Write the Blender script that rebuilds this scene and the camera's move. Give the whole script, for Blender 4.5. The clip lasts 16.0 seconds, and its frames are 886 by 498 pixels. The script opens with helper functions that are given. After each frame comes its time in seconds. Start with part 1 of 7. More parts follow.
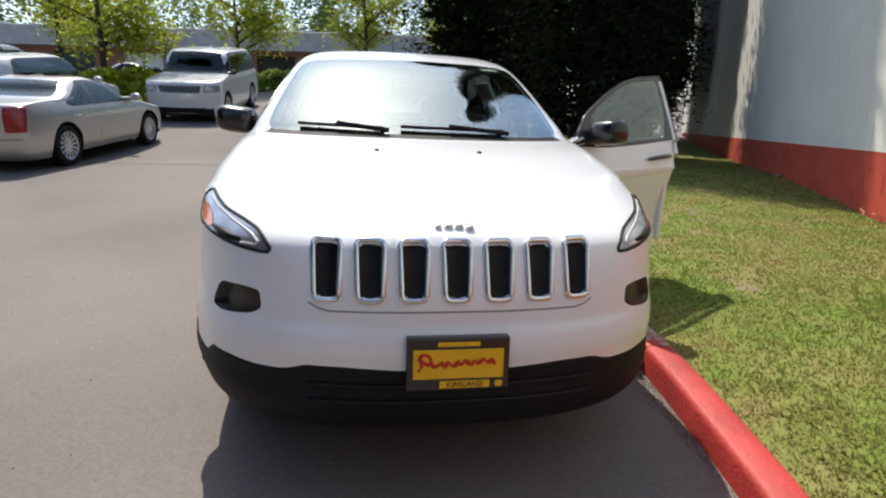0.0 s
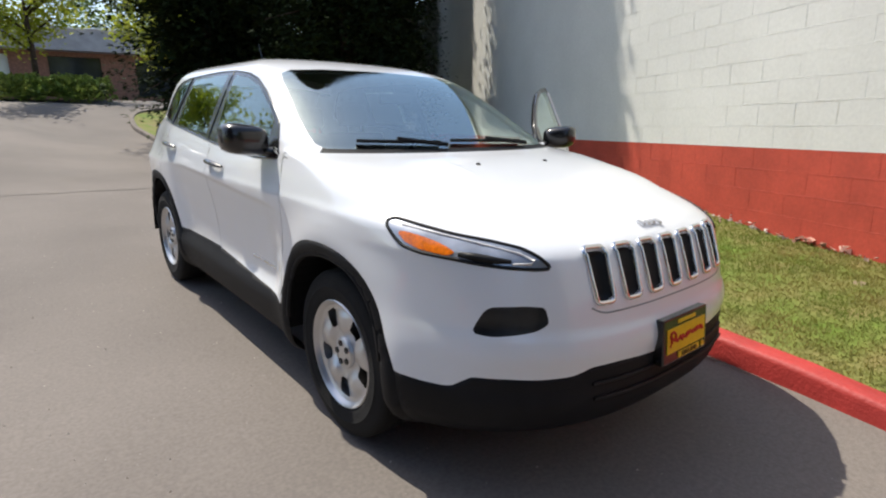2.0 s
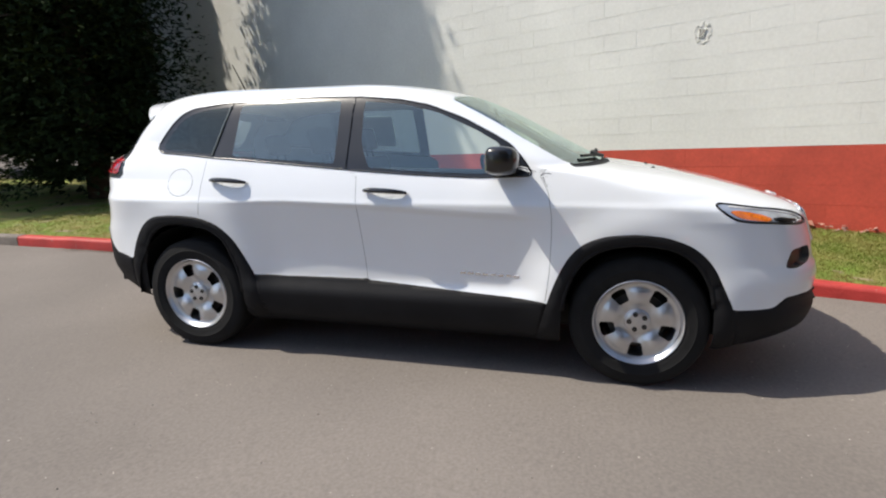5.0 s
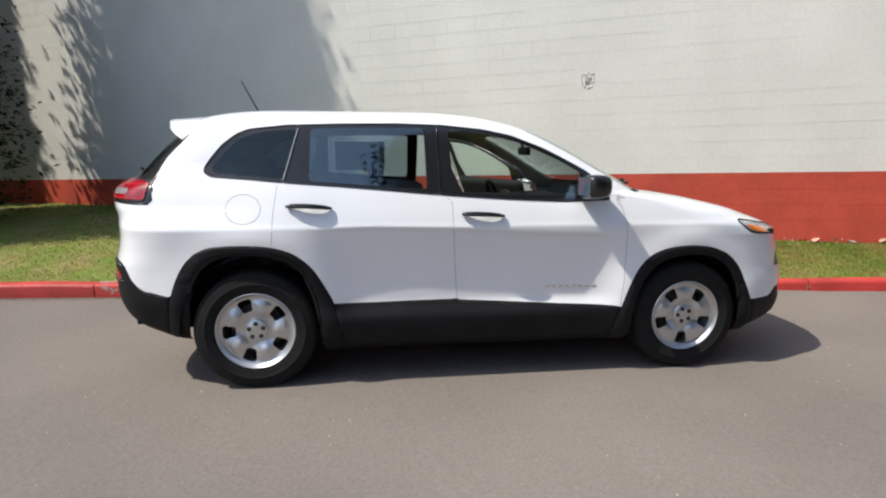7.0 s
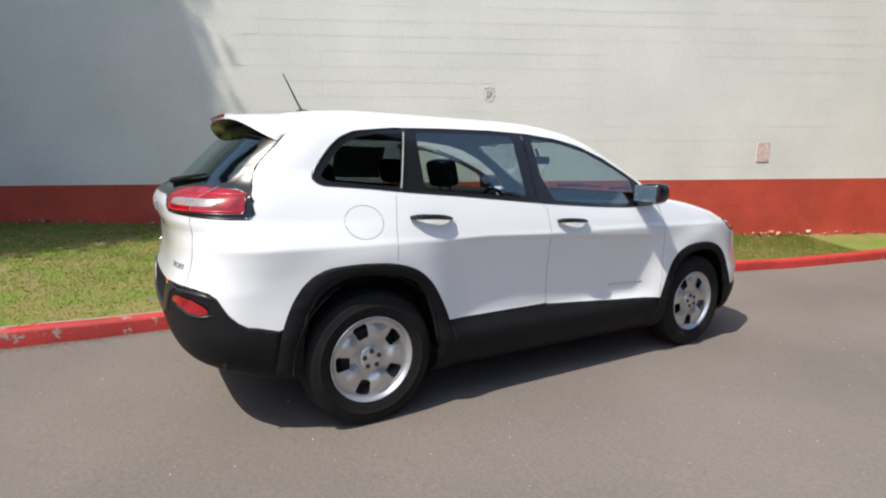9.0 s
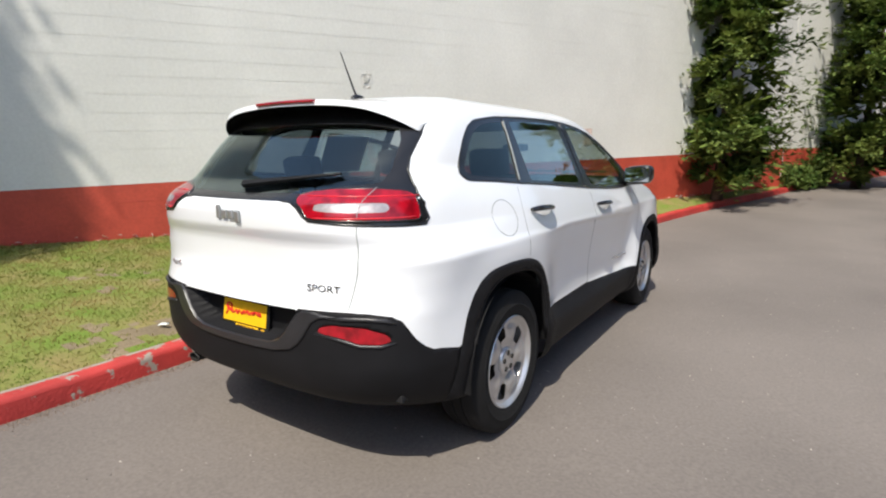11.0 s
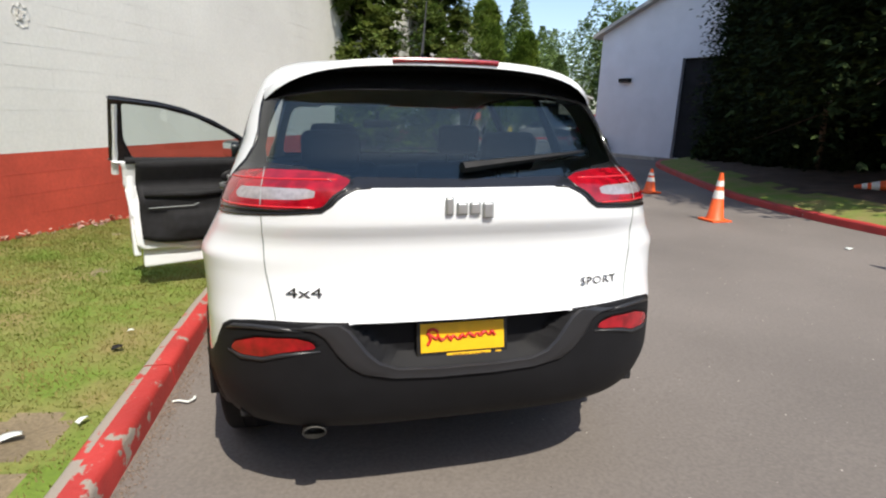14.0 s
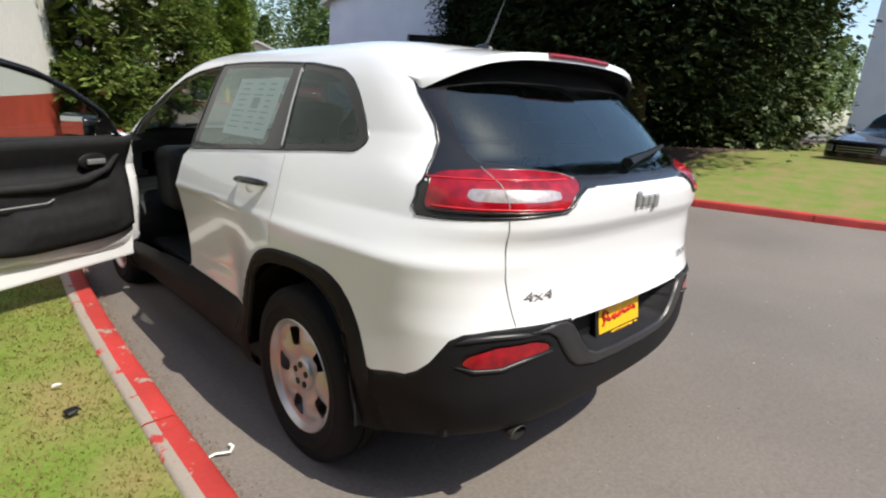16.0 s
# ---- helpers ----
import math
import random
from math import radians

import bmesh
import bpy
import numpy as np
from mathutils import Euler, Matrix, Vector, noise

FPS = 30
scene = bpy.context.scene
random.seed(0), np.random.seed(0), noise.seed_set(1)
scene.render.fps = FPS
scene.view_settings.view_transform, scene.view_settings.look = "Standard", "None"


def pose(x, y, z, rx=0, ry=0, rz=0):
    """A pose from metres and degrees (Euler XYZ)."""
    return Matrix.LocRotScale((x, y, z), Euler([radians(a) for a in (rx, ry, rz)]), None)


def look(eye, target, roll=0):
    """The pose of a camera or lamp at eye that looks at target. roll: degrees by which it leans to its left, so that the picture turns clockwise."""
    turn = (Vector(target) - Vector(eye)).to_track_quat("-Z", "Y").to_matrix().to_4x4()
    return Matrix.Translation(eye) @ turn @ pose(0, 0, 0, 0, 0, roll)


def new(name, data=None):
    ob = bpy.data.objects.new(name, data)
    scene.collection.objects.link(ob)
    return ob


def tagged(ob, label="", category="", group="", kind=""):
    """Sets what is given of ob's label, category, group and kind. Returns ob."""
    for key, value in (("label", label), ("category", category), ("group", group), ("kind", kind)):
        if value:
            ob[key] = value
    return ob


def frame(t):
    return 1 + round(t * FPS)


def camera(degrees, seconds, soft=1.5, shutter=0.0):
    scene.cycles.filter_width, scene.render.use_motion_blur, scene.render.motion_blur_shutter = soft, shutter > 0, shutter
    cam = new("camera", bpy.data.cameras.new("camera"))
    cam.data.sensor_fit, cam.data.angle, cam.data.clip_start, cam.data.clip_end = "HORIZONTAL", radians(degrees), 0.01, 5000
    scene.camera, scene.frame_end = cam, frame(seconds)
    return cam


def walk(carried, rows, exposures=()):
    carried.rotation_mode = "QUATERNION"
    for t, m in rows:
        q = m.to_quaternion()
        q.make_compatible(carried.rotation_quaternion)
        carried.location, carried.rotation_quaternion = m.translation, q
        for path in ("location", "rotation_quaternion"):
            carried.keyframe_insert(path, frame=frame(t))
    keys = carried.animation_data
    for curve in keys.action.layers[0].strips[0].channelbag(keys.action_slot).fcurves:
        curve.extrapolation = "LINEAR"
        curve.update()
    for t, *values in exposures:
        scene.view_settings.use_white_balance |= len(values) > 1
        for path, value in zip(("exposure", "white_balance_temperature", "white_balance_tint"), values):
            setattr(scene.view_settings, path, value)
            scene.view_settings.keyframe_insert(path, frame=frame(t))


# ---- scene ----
cam = camera(78.9, 16.0, 2.1)
# The road falls towards the car's nose and its kerb side; LEVEL sets the car on it.
FALL = 1.7
LEVEL = pose(0.022, 0.036, -0.018, 2.14, 0.92, 0.00)
PATH = [
    (0, (-0.249, -2.475, 1.216), (0.043, -0.549, 0.76), 1),
    (0.5, (-0.649, -2.383, 1.229), (-0.119, -0.501, 0.806), -0.2),
    (1, (-1.087, -2.273, 1.234), (-0.212, -0.521, 0.829), 0.5),
    (1.5, (-1.479, -2.106, 1.25), (-0.393, -0.492, 0.783), -0.8),
    (2, (-1.838, -1.859, 1.267), (-0.599, -0.354, 0.82), -0.9),
    (2.5, (-2.218, -1.584, 1.251), (-0.822, -0.222, 0.81), -0.6),
    (3, (-2.574, -1.278, 1.264), (-1.037, -0.065, 0.857), -0.1),
    (3.5, (-2.887, -0.929, 1.302), (-1.232, 0.123, 0.908), 0.6),
    (4, (-3.216, -0.556, 1.349), (-1.469, 0.329, 0.944), -0.4),
    (4.5, (-3.469, -0.152, 1.364), (-1.646, 0.557, 0.946), -2.3),
    (7, (-3.975, 2.015, 1.503), (-2.03, 1.758, 1.116), -1.7),
    (7.5, (-3.857, 2.464, 1.522), (-1.945, 2.012, 1.146), -1.2),
    (8, (-3.726, 2.939, 1.536), (-1.888, 2.263, 1.128), -1.6),
    (8.5, (-3.527, 3.366, 1.511), (-1.771, 2.514, 1.074), -0.7),
    (9, (-3.284, 3.783, 1.539), (-1.608, 2.758, 1.162), -0.1),
    (9.5, (-3.035, 4.168, 1.569), (-1.515, 2.932, 1.163), 0.4),
    (10, (-2.682, 4.479, 1.572), (-1.29, 3.107, 1.15), -0.3),
    (12.5, (-0.781, 5.275, 1.541), (-0.365, 3.375, 1.074), 0.4),
    (13, (-0.353, 5.27, 1.539), (-0.179, 3.342, 1.036), 0.9),
    (13.5, (0.085, 5.26, 1.535), (-0.057, 3.324, 1.056), 1.7),
    (14, (0.494, 5.187, 1.521), (0.053, 3.298, 1.032), 2),
    (14.5, (0.866, 5.077, 1.505), (0.161, 3.273, 1.008), 2.9),
    (15, (1.231, 4.953, 1.561), (0.256, 3.301, 0.993), 5.5),
    (15.5, (1.532, 4.727, 1.535), (0.389, 3.174, 1.005), 4.1),
    (16, (1.862, 4.443, 1.526), (0.513, 3.07, 0.983), 4.9),
]
walk(cam, [(t, look(eye, target, roll)) for t, eye, target, roll in PATH],
     [(0, 0.60), (1.5, 0.58), (4.5, 0.53), (7, 0.53), (9.5, 0.53), (12.5, 0.62), (14.5, 0.58), (16, 0.6)])

# ---- light ----
SUN_WAY = Vector((0.12, -0.62, -1.0)).normalized()
world = bpy.data.worlds.new("sky")
scene.world = world
world.use_nodes = True
wn = world.node_tree.nodes
sky = wn.new("ShaderNodeTexSky")
sky.sky_type, sky.sun_disc = "NISHITA", False
sky.dust_density = 1.3
sky.sun_elevation = math.asin(-SUN_WAY.z)
sky.sun_rotation = math.atan2(-SUN_WAY.x, -SUN_WAY.y)
world.node_tree.links.new(sky.outputs["Color"], wn["Background"].inputs["Color"])
wn["Background"].inputs["Strength"].default_value = 0.15
sun = new("sun", bpy.data.lights.new("sun", "SUN"))
sun.data.energy, sun.data.angle, sun.data.color = 3.9, radians(0.53), (1.0, 0.935, 0.815)
sun.rotation_mode = "QUATERNION"
sun.rotation_quaternion = SUN_WAY.to_track_quat("-Z", "Y")
sun.location = (0, 0, 40)

# ---- helpers of this scene ----
def link_bm(name, bm, material, parent=None, label="", smooth=None):
    me = bpy.data.meshes.new(name)
    bm.normal_update()
    bm.to_mesh(me)
    bm.free()
    if smooth is not None:
        me.shade_smooth() if smooth >= 180 else me.set_sharp_from_angle(angle=radians(smooth))
    for m in material if isinstance(material, (list, tuple)) else [material]:
        me.materials.append(m)
    ob = new(name, me)
    if parent:
        ob.parent = parent
    if label:
        ob["label"] = label
    return ob


def part(name, bm, material, parent, label="", smooth=None):
    return link_bm(name, bm, material, parent, label, smooth)


def raw(name, verts, faces, material, parent=None, label="", smooth=True, slots=None):
    me = bpy.data.meshes.new(name)
    me.from_pydata([tuple(v) for v in verts], [], faces)
    for m in material if isinstance(material, (list, tuple)) else [material]:
        me.materials.append(m)
    if slots is not None:
        me.polygons.foreach_set("material_index", slots)
    if smooth:
        me.polygons.foreach_set("use_smooth", [True] * len(me.polygons))
    me.update()
    ob = new(name, me)
    if parent:
        ob.parent = parent
    if label:
        ob["label"] = label
    return ob


def empty(name, m, label, category, group="", kind=""):
    ob = new(name)
    ob.empty_display_size = 0.2
    ob.matrix_basis = m
    return tagged(ob, label, category, group, kind)


def lerp(table, v):
    return float(np.interp(v, [a for a, _ in table], [b for _, b in table]))


def step(a, b, v):
    t = min(1.0, max(0.0, (v - a) / (b - a)))
    return t * t * (3 - 2 * t)


def box_bm(bm, size, centre=(0, 0, 0), bevel=0.0, m=None, segments=2):
    r = bmesh.ops.create_cube(bm, size=1.0)
    vs = r["verts"]
    bmesh.ops.scale(bm, vec=size, verts=vs)
    if bevel:
        es = list({e for v in vs for e in v.link_edges})
        out = bmesh.ops.bevel(bm, geom=es, offset=bevel, segments=segments, affect="EDGES", profile=0.6)
        vs = list({v for f in out["faces"] for v in f.verts} | {v for v in vs if v.is_valid})
    bmesh.ops.translate(bm, vec=centre, verts=vs)
    if m:
        bmesh.ops.transform(bm, matrix=m, verts=vs)
    return vs


def lathe_bm(bm, profile, steps=32, axis="X", m=None):
    """A turned form: profile of (along, radius) round an axis."""
    rings = []
    for a, r in profile:
        ring = []
        for k in range(steps):
            w = 2 * math.pi * k / steps
            c, s = r * math.cos(w), r * math.sin(w)
            p = {"X": (a, c, s), "Y": (c, a, s), "Z": (c, s, a)}[axis]
            ring.append(bm.verts.new((m @ Vector(p)) if m else p))
        rings.append(ring)
    for r0, r1 in zip(rings, rings[1:]):
        for k in range(steps):
            q = [r0[k], r0[(k + 1) % steps], r1[(k + 1) % steps], r1[k]]
            bm.faces.new(q)
    return rings


def tube_bm(bm, points, radius, sides=6, close=False, flat=None):
    """A round or flattened bar along points."""
    pts = [Vector(p) for p in points]
    rings = []
    n = len(pts)
    for i, p in enumerate(pts):
        a = pts[(i - 1) % n] if close or i else pts[0]
        b = pts[(i + 1) % n] if close or i < n - 1 else pts[-1]
        d = (b - a).normalized()
        up = Vector((0, 0, 1)) if abs(d.z) < 0.9 else Vector((1, 0, 0))
        s = d.cross(up).normalized()
        u = s.cross(d)
        r = radius[i] if isinstance(radius, (list, tuple)) else radius
        ru = r * (flat or 1)
        rings.append([bm.verts.new(p + s * (r * math.cos(w)) + u * (ru * math.sin(w))) for w in (2 * math.pi * k / sides for k in range(sides))])
    for i in range(n if close else n - 1):
        r0, r1 = rings[i], rings[(i + 1) % n]
        for k in range(sides):
            bm.faces.new([r0[k], r0[(k + 1) % sides], r1[(k + 1) % sides], r1[k]])
    if not close:
        bm.faces.new(rings[0][::-1])
        bm.faces.new(rings[-1])


# ---- materials ----
def mat(name, colour, rough=0.6, metal=0.0, vary=0.0, scale=8.0, fine=0.0, fine_scale=120.0, bump=0.0, bump_scale=60.0, coat=0.0, random_object=0.0, random_island=0.0, second=None, spec=0.5, rough_vary=0.0, world_space=False, translucent=0.0):
    """Base colour with variation at two scales, fine relief and a coat."""
    m = bpy.data.materials.new(name)
    m.use_nodes = True
    nt = m.node_tree
    b = nt.nodes["Principled BSDF"]
    b.inputs["Roughness"].default_value = rough
    b.inputs["Metallic"].default_value = metal
    b.inputs["Coat Weight"].default_value = coat
    b.inputs["Coat Roughness"].default_value = 0.03
    b.inputs["Specular IOR Level"].default_value = spec
    b.inputs["Base Color"].default_value = (*colour, 1)
    co = nt.nodes.new("ShaderNodeNewGeometry" if world_space else "ShaderNodeTexCoord")
    where = co.outputs["Position" if world_space else "Object"]
    out = None
    if vary or second:
        n1 = nt.nodes.new("ShaderNodeTexNoise")
        n1.inputs["Scale"].default_value, n1.inputs["Detail"].default_value = scale, 5
        nt.links.new(where, n1.inputs["Vector"])
        mix = nt.nodes.new("ShaderNodeMix")
        mix.data_type = "RGBA"
        hi = second or tuple(min(1, c * (1 + vary)) for c in colour)
        lo = colour if second else tuple(c * (1 - vary) for c in colour)
        mix.inputs["A"].default_value, mix.inputs["B"].default_value = (*lo, 1), (*hi, 1)
        ramp = nt.nodes.new("ShaderNodeMapRange")
        ramp.inputs["From Min"].default_value, ramp.inputs["From Max"].default_value = 0.35, 0.65
        nt.links.new(n1.outputs["Fac"], ramp.inputs["Value"])
        nt.links.new(ramp.outputs["Result"], mix.inputs["Factor"])
        out = mix.outputs["Result"]
        if rough_vary:
            rr = nt.nodes.new("ShaderNodeMapRange")
            rr.inputs["To Min"].default_value, rr.inputs["To Max"].default_value = rough - rough_vary, rough + rough_vary
            nt.links.new(n1.outputs["Fac"], rr.inputs["Value"])
            nt.links.new(rr.outputs["Result"], b.inputs["Roughness"])
    if fine:
        n2 = nt.nodes.new("ShaderNodeTexNoise")
        n2.inputs["Scale"].default_value, n2.inputs["Detail"].default_value = fine_scale, 3
        nt.links.new(where, n2.inputs["Vector"])
        hsv = nt.nodes.new("ShaderNodeHueSaturation")
        mr = nt.nodes.new("ShaderNodeMapRange")
        mr.inputs["From Min"].default_value, mr.inputs["From Max"].default_value = 0.3, 0.7
        mr.inputs["To Min"].default_value, mr.inputs["To Max"].default_value = 1 - fine, 1 + fine
        nt.links.new(n2.outputs["Fac"], mr.inputs["Value"])
        nt.links.new(mr.outputs["Result"], hsv.inputs["Value"])
        hsv.inputs["Color"].default_value = (*colour, 1)
        if out:
            nt.links.new(out, hsv.inputs["Color"])
        out = hsv.outputs["Color"]
    if random_object or random_island:
        src = nt.nodes.new("ShaderNodeObjectInfo" if random_object else "ShaderNodeNewGeometry")
        hsv = nt.nodes.new("ShaderNodeHueSaturation")
        mr = nt.nodes.new("ShaderNodeMapRange")
        amount = random_object or random_island
        mr.inputs["To Min"].default_value, mr.inputs["To Max"].default_value = 1 - amount, 1 + amount
        nt.links.new(src.outputs["Random" if random_object else "Random Per Island"], mr.inputs["Value"])
        nt.links.new(mr.outputs["Result"], hsv.inputs["Value"])
        hsv.inputs["Color"].default_value = (*colour, 1)
        if out:
            nt.links.new(out, hsv.inputs["Color"])
        out = hsv.outputs["Color"]
    if out:
        nt.links.new(out, b.inputs["Base Color"])
    if translucent:
        tl = nt.nodes.new("ShaderNodeBsdfTranslucent")
        tl.inputs["Color"].default_value = (*colour, 1)
        if out:
            nt.links.new(out, tl.inputs["Color"])
        mx = nt.nodes.new("ShaderNodeMixShader")
        mx.inputs["Fac"].default_value = translucent
        nt.links.new(b.outputs["BSDF"], mx.inputs[1])
        nt.links.new(tl.outputs["BSDF"], mx.inputs[2])
        nt.links.new(mx.outputs["Shader"], nt.nodes["Material Output"].inputs["Surface"])
    if bump:
        n3 = nt.nodes.new("ShaderNodeTexNoise")
        n3.inputs["Scale"].default_value, n3.inputs["Detail"].default_value = bump_scale, 4
        nt.links.new(where, n3.inputs["Vector"])
        bp = nt.nodes.new("ShaderNodeBump")
        bp.inputs["Strength"].default_value, bp.inputs["Distance"].default_value = bump, 0.01
        nt.links.new(n3.outputs["Fac"], bp.inputs["Height"])
        nt.links.new(bp.outputs["Normal"], b.inputs["Normal"])
    return m


def glass_mat(name, tint, rough=0.0, gloss=0.08):
    """A tinted pane: part clear, with a mirror coat that strengthens at a glance."""
    m = bpy.data.materials.new(name)
    m.use_nodes = True
    nt = m.node_tree
    nt.nodes.remove(nt.nodes["Principled BSDF"])
    tr = nt.nodes.new("ShaderNodeBsdfTransparent")
    tr.inputs["Color"].default_value = (*tint, 1)
    gl = nt.nodes.new("ShaderNodeBsdfGlossy")
    gl.inputs["Roughness"].default_value = rough
    gl.inputs["Color"].default_value = (0.86, 1.0, 0.97, 1)
    lw = nt.nodes.new("ShaderNodeLayerWeight")
    lw.inputs["Blend"].default_value = 0.5
    pw = nt.nodes.new("ShaderNodeMath")
    pw.operation = "POWER"
    pw.inputs[1].default_value = 4.5
    mr = nt.nodes.new("ShaderNodeMapRange")
    mr.inputs["To Min"].default_value, mr.inputs["To Max"].default_value = gloss, 1.0
    nt.links.new(lw.outputs["Facing"], pw.inputs[0])
    nt.links.new(pw.outputs[0], mr.inputs["Value"])
    mx = nt.nodes.new("ShaderNodeMixShader")
    nt.links.new(mr.outputs["Result"], mx.inputs["Fac"])
    nt.links.new(tr.outputs["BSDF"], mx.inputs[1])
    nt.links.new(gl.outputs["BSDF"], mx.inputs[2])
    nt.links.new(mx.outputs["Shader"], nt.nodes["Material Output"].inputs["Surface"])
    return m


ASPHALT = mat("asphalt", (0.158, 0.138, 0.123), 0.9, vary=0.14, scale=0.45, fine=0.13, fine_scale=60, bump=0.25, bump_scale=180)
BARE_SOIL = mat("bare_soil", (0.20, 0.155, 0.095), 0.95, vary=0.2, scale=3, fine=0.2, fine_scale=60, bump=0.5, bump_scale=60)
GRASS_SOIL = mat("turf", (0.12, 0.185, 0.02), 0.95, second=(0.21, 0.175, 0.06), scale=2.6, fine=0.15, fine_scale=45, bump=0.4, bump_scale=45)
BLADE = mat("grass_blades", (0.155, 0.212, 0.032), 0.8, second=(0.29, 0.24, 0.078), scale=2.2, random_island=0.06, translucent=0.45)
PAINT_WHITE = mat("white_masonry_paint", (0.68, 0.675, 0.64), 0.75, vary=0.05, scale=0.9, fine=0.04, fine_scale=30, bump=0.14, bump_scale=40, world_space=True, random_object=0.015)
PAINT_RED = mat("red_masonry_paint", (0.48, 0.068, 0.040), 0.65, vary=0.12, scale=2.5, fine=0.08, fine_scale=30, bump=0.14, bump_scale=40, world_space=True, random_object=0.04)
CONCRETE = mat("bare_concrete", (0.36, 0.33, 0.29), 0.9, vary=0.15, scale=6, fine=0.2, fine_scale=90, bump=0.5, bump_scale=70)
# Concrete darkened in its colour for the shade over the far kerb.
SHADED_CONCRETE = mat("shaded_concrete", (0.17, 0.145, 0.125), 0.9, vary=0.2, scale=5, fine=0.2, fine_scale=90, bump=0.5, bump_scale=70)
BARK = mat("bark", (0.075, 0.048, 0.034), 0.95, vary=0.3, scale=9, bump=1.0, bump_scale=25)
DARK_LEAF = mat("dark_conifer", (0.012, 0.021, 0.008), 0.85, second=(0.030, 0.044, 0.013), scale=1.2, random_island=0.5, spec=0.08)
MID_LEAF = mat("green_conifer", (0.06, 0.115, 0.022), 0.75, second=(0.18, 0.22, 0.05), scale=1.6, random_island=0.45, spec=0.3, translucent=0.3)
IVY_LEAF = mat("glossy_conifer", (0.035, 0.062, 0.012), 0.6, second=(0.10, 0.13, 0.03), scale=1.0, random_island=0.5)
ARBOR_LEAF = mat("arborvitae", (0.10, 0.165, 0.025), 0.8, second=(0.17, 0.23, 0.04), scale=0.8, random_island=0.35, spec=0.2, translucent=0.25)
SPRING_LEAF = mat("spring_leaves", (0.34, 0.41, 0.03), 0.6, second=(0.48, 0.50, 0.06), scale=1.5, random_island=0.3, translucent=0.5)
HEDGE_LEAF = mat("hedge_leaves", (0.17, 0.25, 0.05), 0.6, second=(0.32, 0.38, 0.09), scale=1.5, random_island=0.4, translucent=0.4)
WOODS = mat("far_woods", (0.09, 0.15, 0.05), 0.9, second=(0.20, 0.27, 0.09), scale=0.1, random_island=0.25, spec=0.1, translucent=0.3)

# ---- ground ----
REAR_RISE = [(4, 0), (6.2, 0.11), (8.75, 0.2), (14.2, 0.79), (17.1, 1.15), (24, 1.75), (60, 2.3)]
FRONT_RISE = [(-60, 2.2), (-41, 1.62), (-30, 1.04), (-20, 0.68), (-12, 0.34), (-8, 0.17), (-4, 0)]
SLOPE = math.tan(radians(FALL))


def car_plane(x, y):
    """The plane under the four tyres."""
    n, o = LEVEL.to_3x3() @ Vector((0, 0, 1)), LEVEL.translation
    return o.z - (n.x * (x - o.x) + n.y * (y - o.y)) / n.z


def ground(x, y):
    f = 0.45 + 0.55 * max(1 - step(-3.0, 1.5, x), step(15, 22, y))
    r = lerp(REAR_RISE, y) * f + lerp(FRONT_RISE, y)
    side = 0.028 * max(0.0, min(20.0, -x - 3.5)) * step(12, 4, y) * (0.3 + 0.7 * step(-16, -6, y))
    z = r + side + SLOPE * max(-60, min(60, y)) + 0.03 * step(0.2, 1.0, x) * step(-12, -4, y) * step(9, 5, y)
    k = step(-3.4, -1.8, y) * step(6.5, 4.6, y) * step(-4.2, -1.6, x) * step(1.15, 0.75, x)
    return z + (car_plane(x, y) - z) * k


def axis_steps(near, far, d):
    a = list(np.arange(-near, near + 1e-6, d))
    v = near
    while v < far:
        d *= 1.35
        v += d
        a = [-v, *a, v]
    return a


def build_ground():
    xs, ys = axis_steps(16, 900, 0.5), axis_steps(24, 900, 0.5)
    verts = [(x, y, ground(x, y)) for y in ys for x in xs]
    n = len(xs)
    faces = [(j * n + i, j * n + i + 1, (j + 1) * n + i + 1, (j + 1) * n + i) for j in range(len(ys) - 1) for i in range(n - 1)]
    ob = raw("ground", verts, faces, ASPHALT)
    tagged(ob, "grey worn asphalt drive sloping gently past the building", "ground", kind="structure")


build_ground()

# wall line, along the painted block building
WALL_RUN = 0.4756
WALL_A, WALL_D = Vector((3.163, -1.0, 0)), Vector((WALL_RUN, 1.0, 0)).normalized()
WALL_N = Vector((-WALL_D.y, WALL_D.x, 0))
BAND_TOP, WALL_TOP = 1.018, 5.2


def wall_point(s, z, out=0.0):
    """s metres along the wall from its reference point, out metres in front of it."""
    p = WALL_A + WALL_D * s + WALL_N * out
    return Vector((p.x, p.y, z))


KERB = [(-17, -26.2), (-12.7, -25.8), (-9.94, -25.3), (-7.8, -23.3), (-6.24, -20.7), (-4.6, -17.7), (-3.13, -14.4), (-2.22, -12.3), (-1.3, -9.4), (-0.75, -7.9), (-0.2, -6.1), (0.345, -4), (0.586, -3), (0.826, -2), (1.018, -1), (1.146, 0), (1.216, 1), (1.246, 2), (1.259, 3), (1.274, 4), (1.29, 5), (1.35, 7), (1.44, 8.5), (1.6, 10.3), (1.8, 13), (1.86, 16), (1.75, 18), (2.3, 19.8), (4.5, 20.8), (8, 21.2)]


def smooth_line(points, d=0.25):
    """Points of a smooth line through the given ones, about d apart."""
    p = [Vector((*q, 0)) for q in points]
    p = [2 * p[0] - p[1], *p, 2 * p[-1] - p[-2]]
    out = []
    for a, b, c, e in zip(p, p[1:], p[2:], p[3:]):
        k = max(1, round((c - b).length / d))
        for i in range(k):
            t = i / k
            out.append(0.5 * (2 * b + (c - a) * t + (2 * a - 5 * b + 4 * c - e) * t * t + (3 * b - a - 3 * c + e) * t ** 3))
    return [*out, p[-2]]


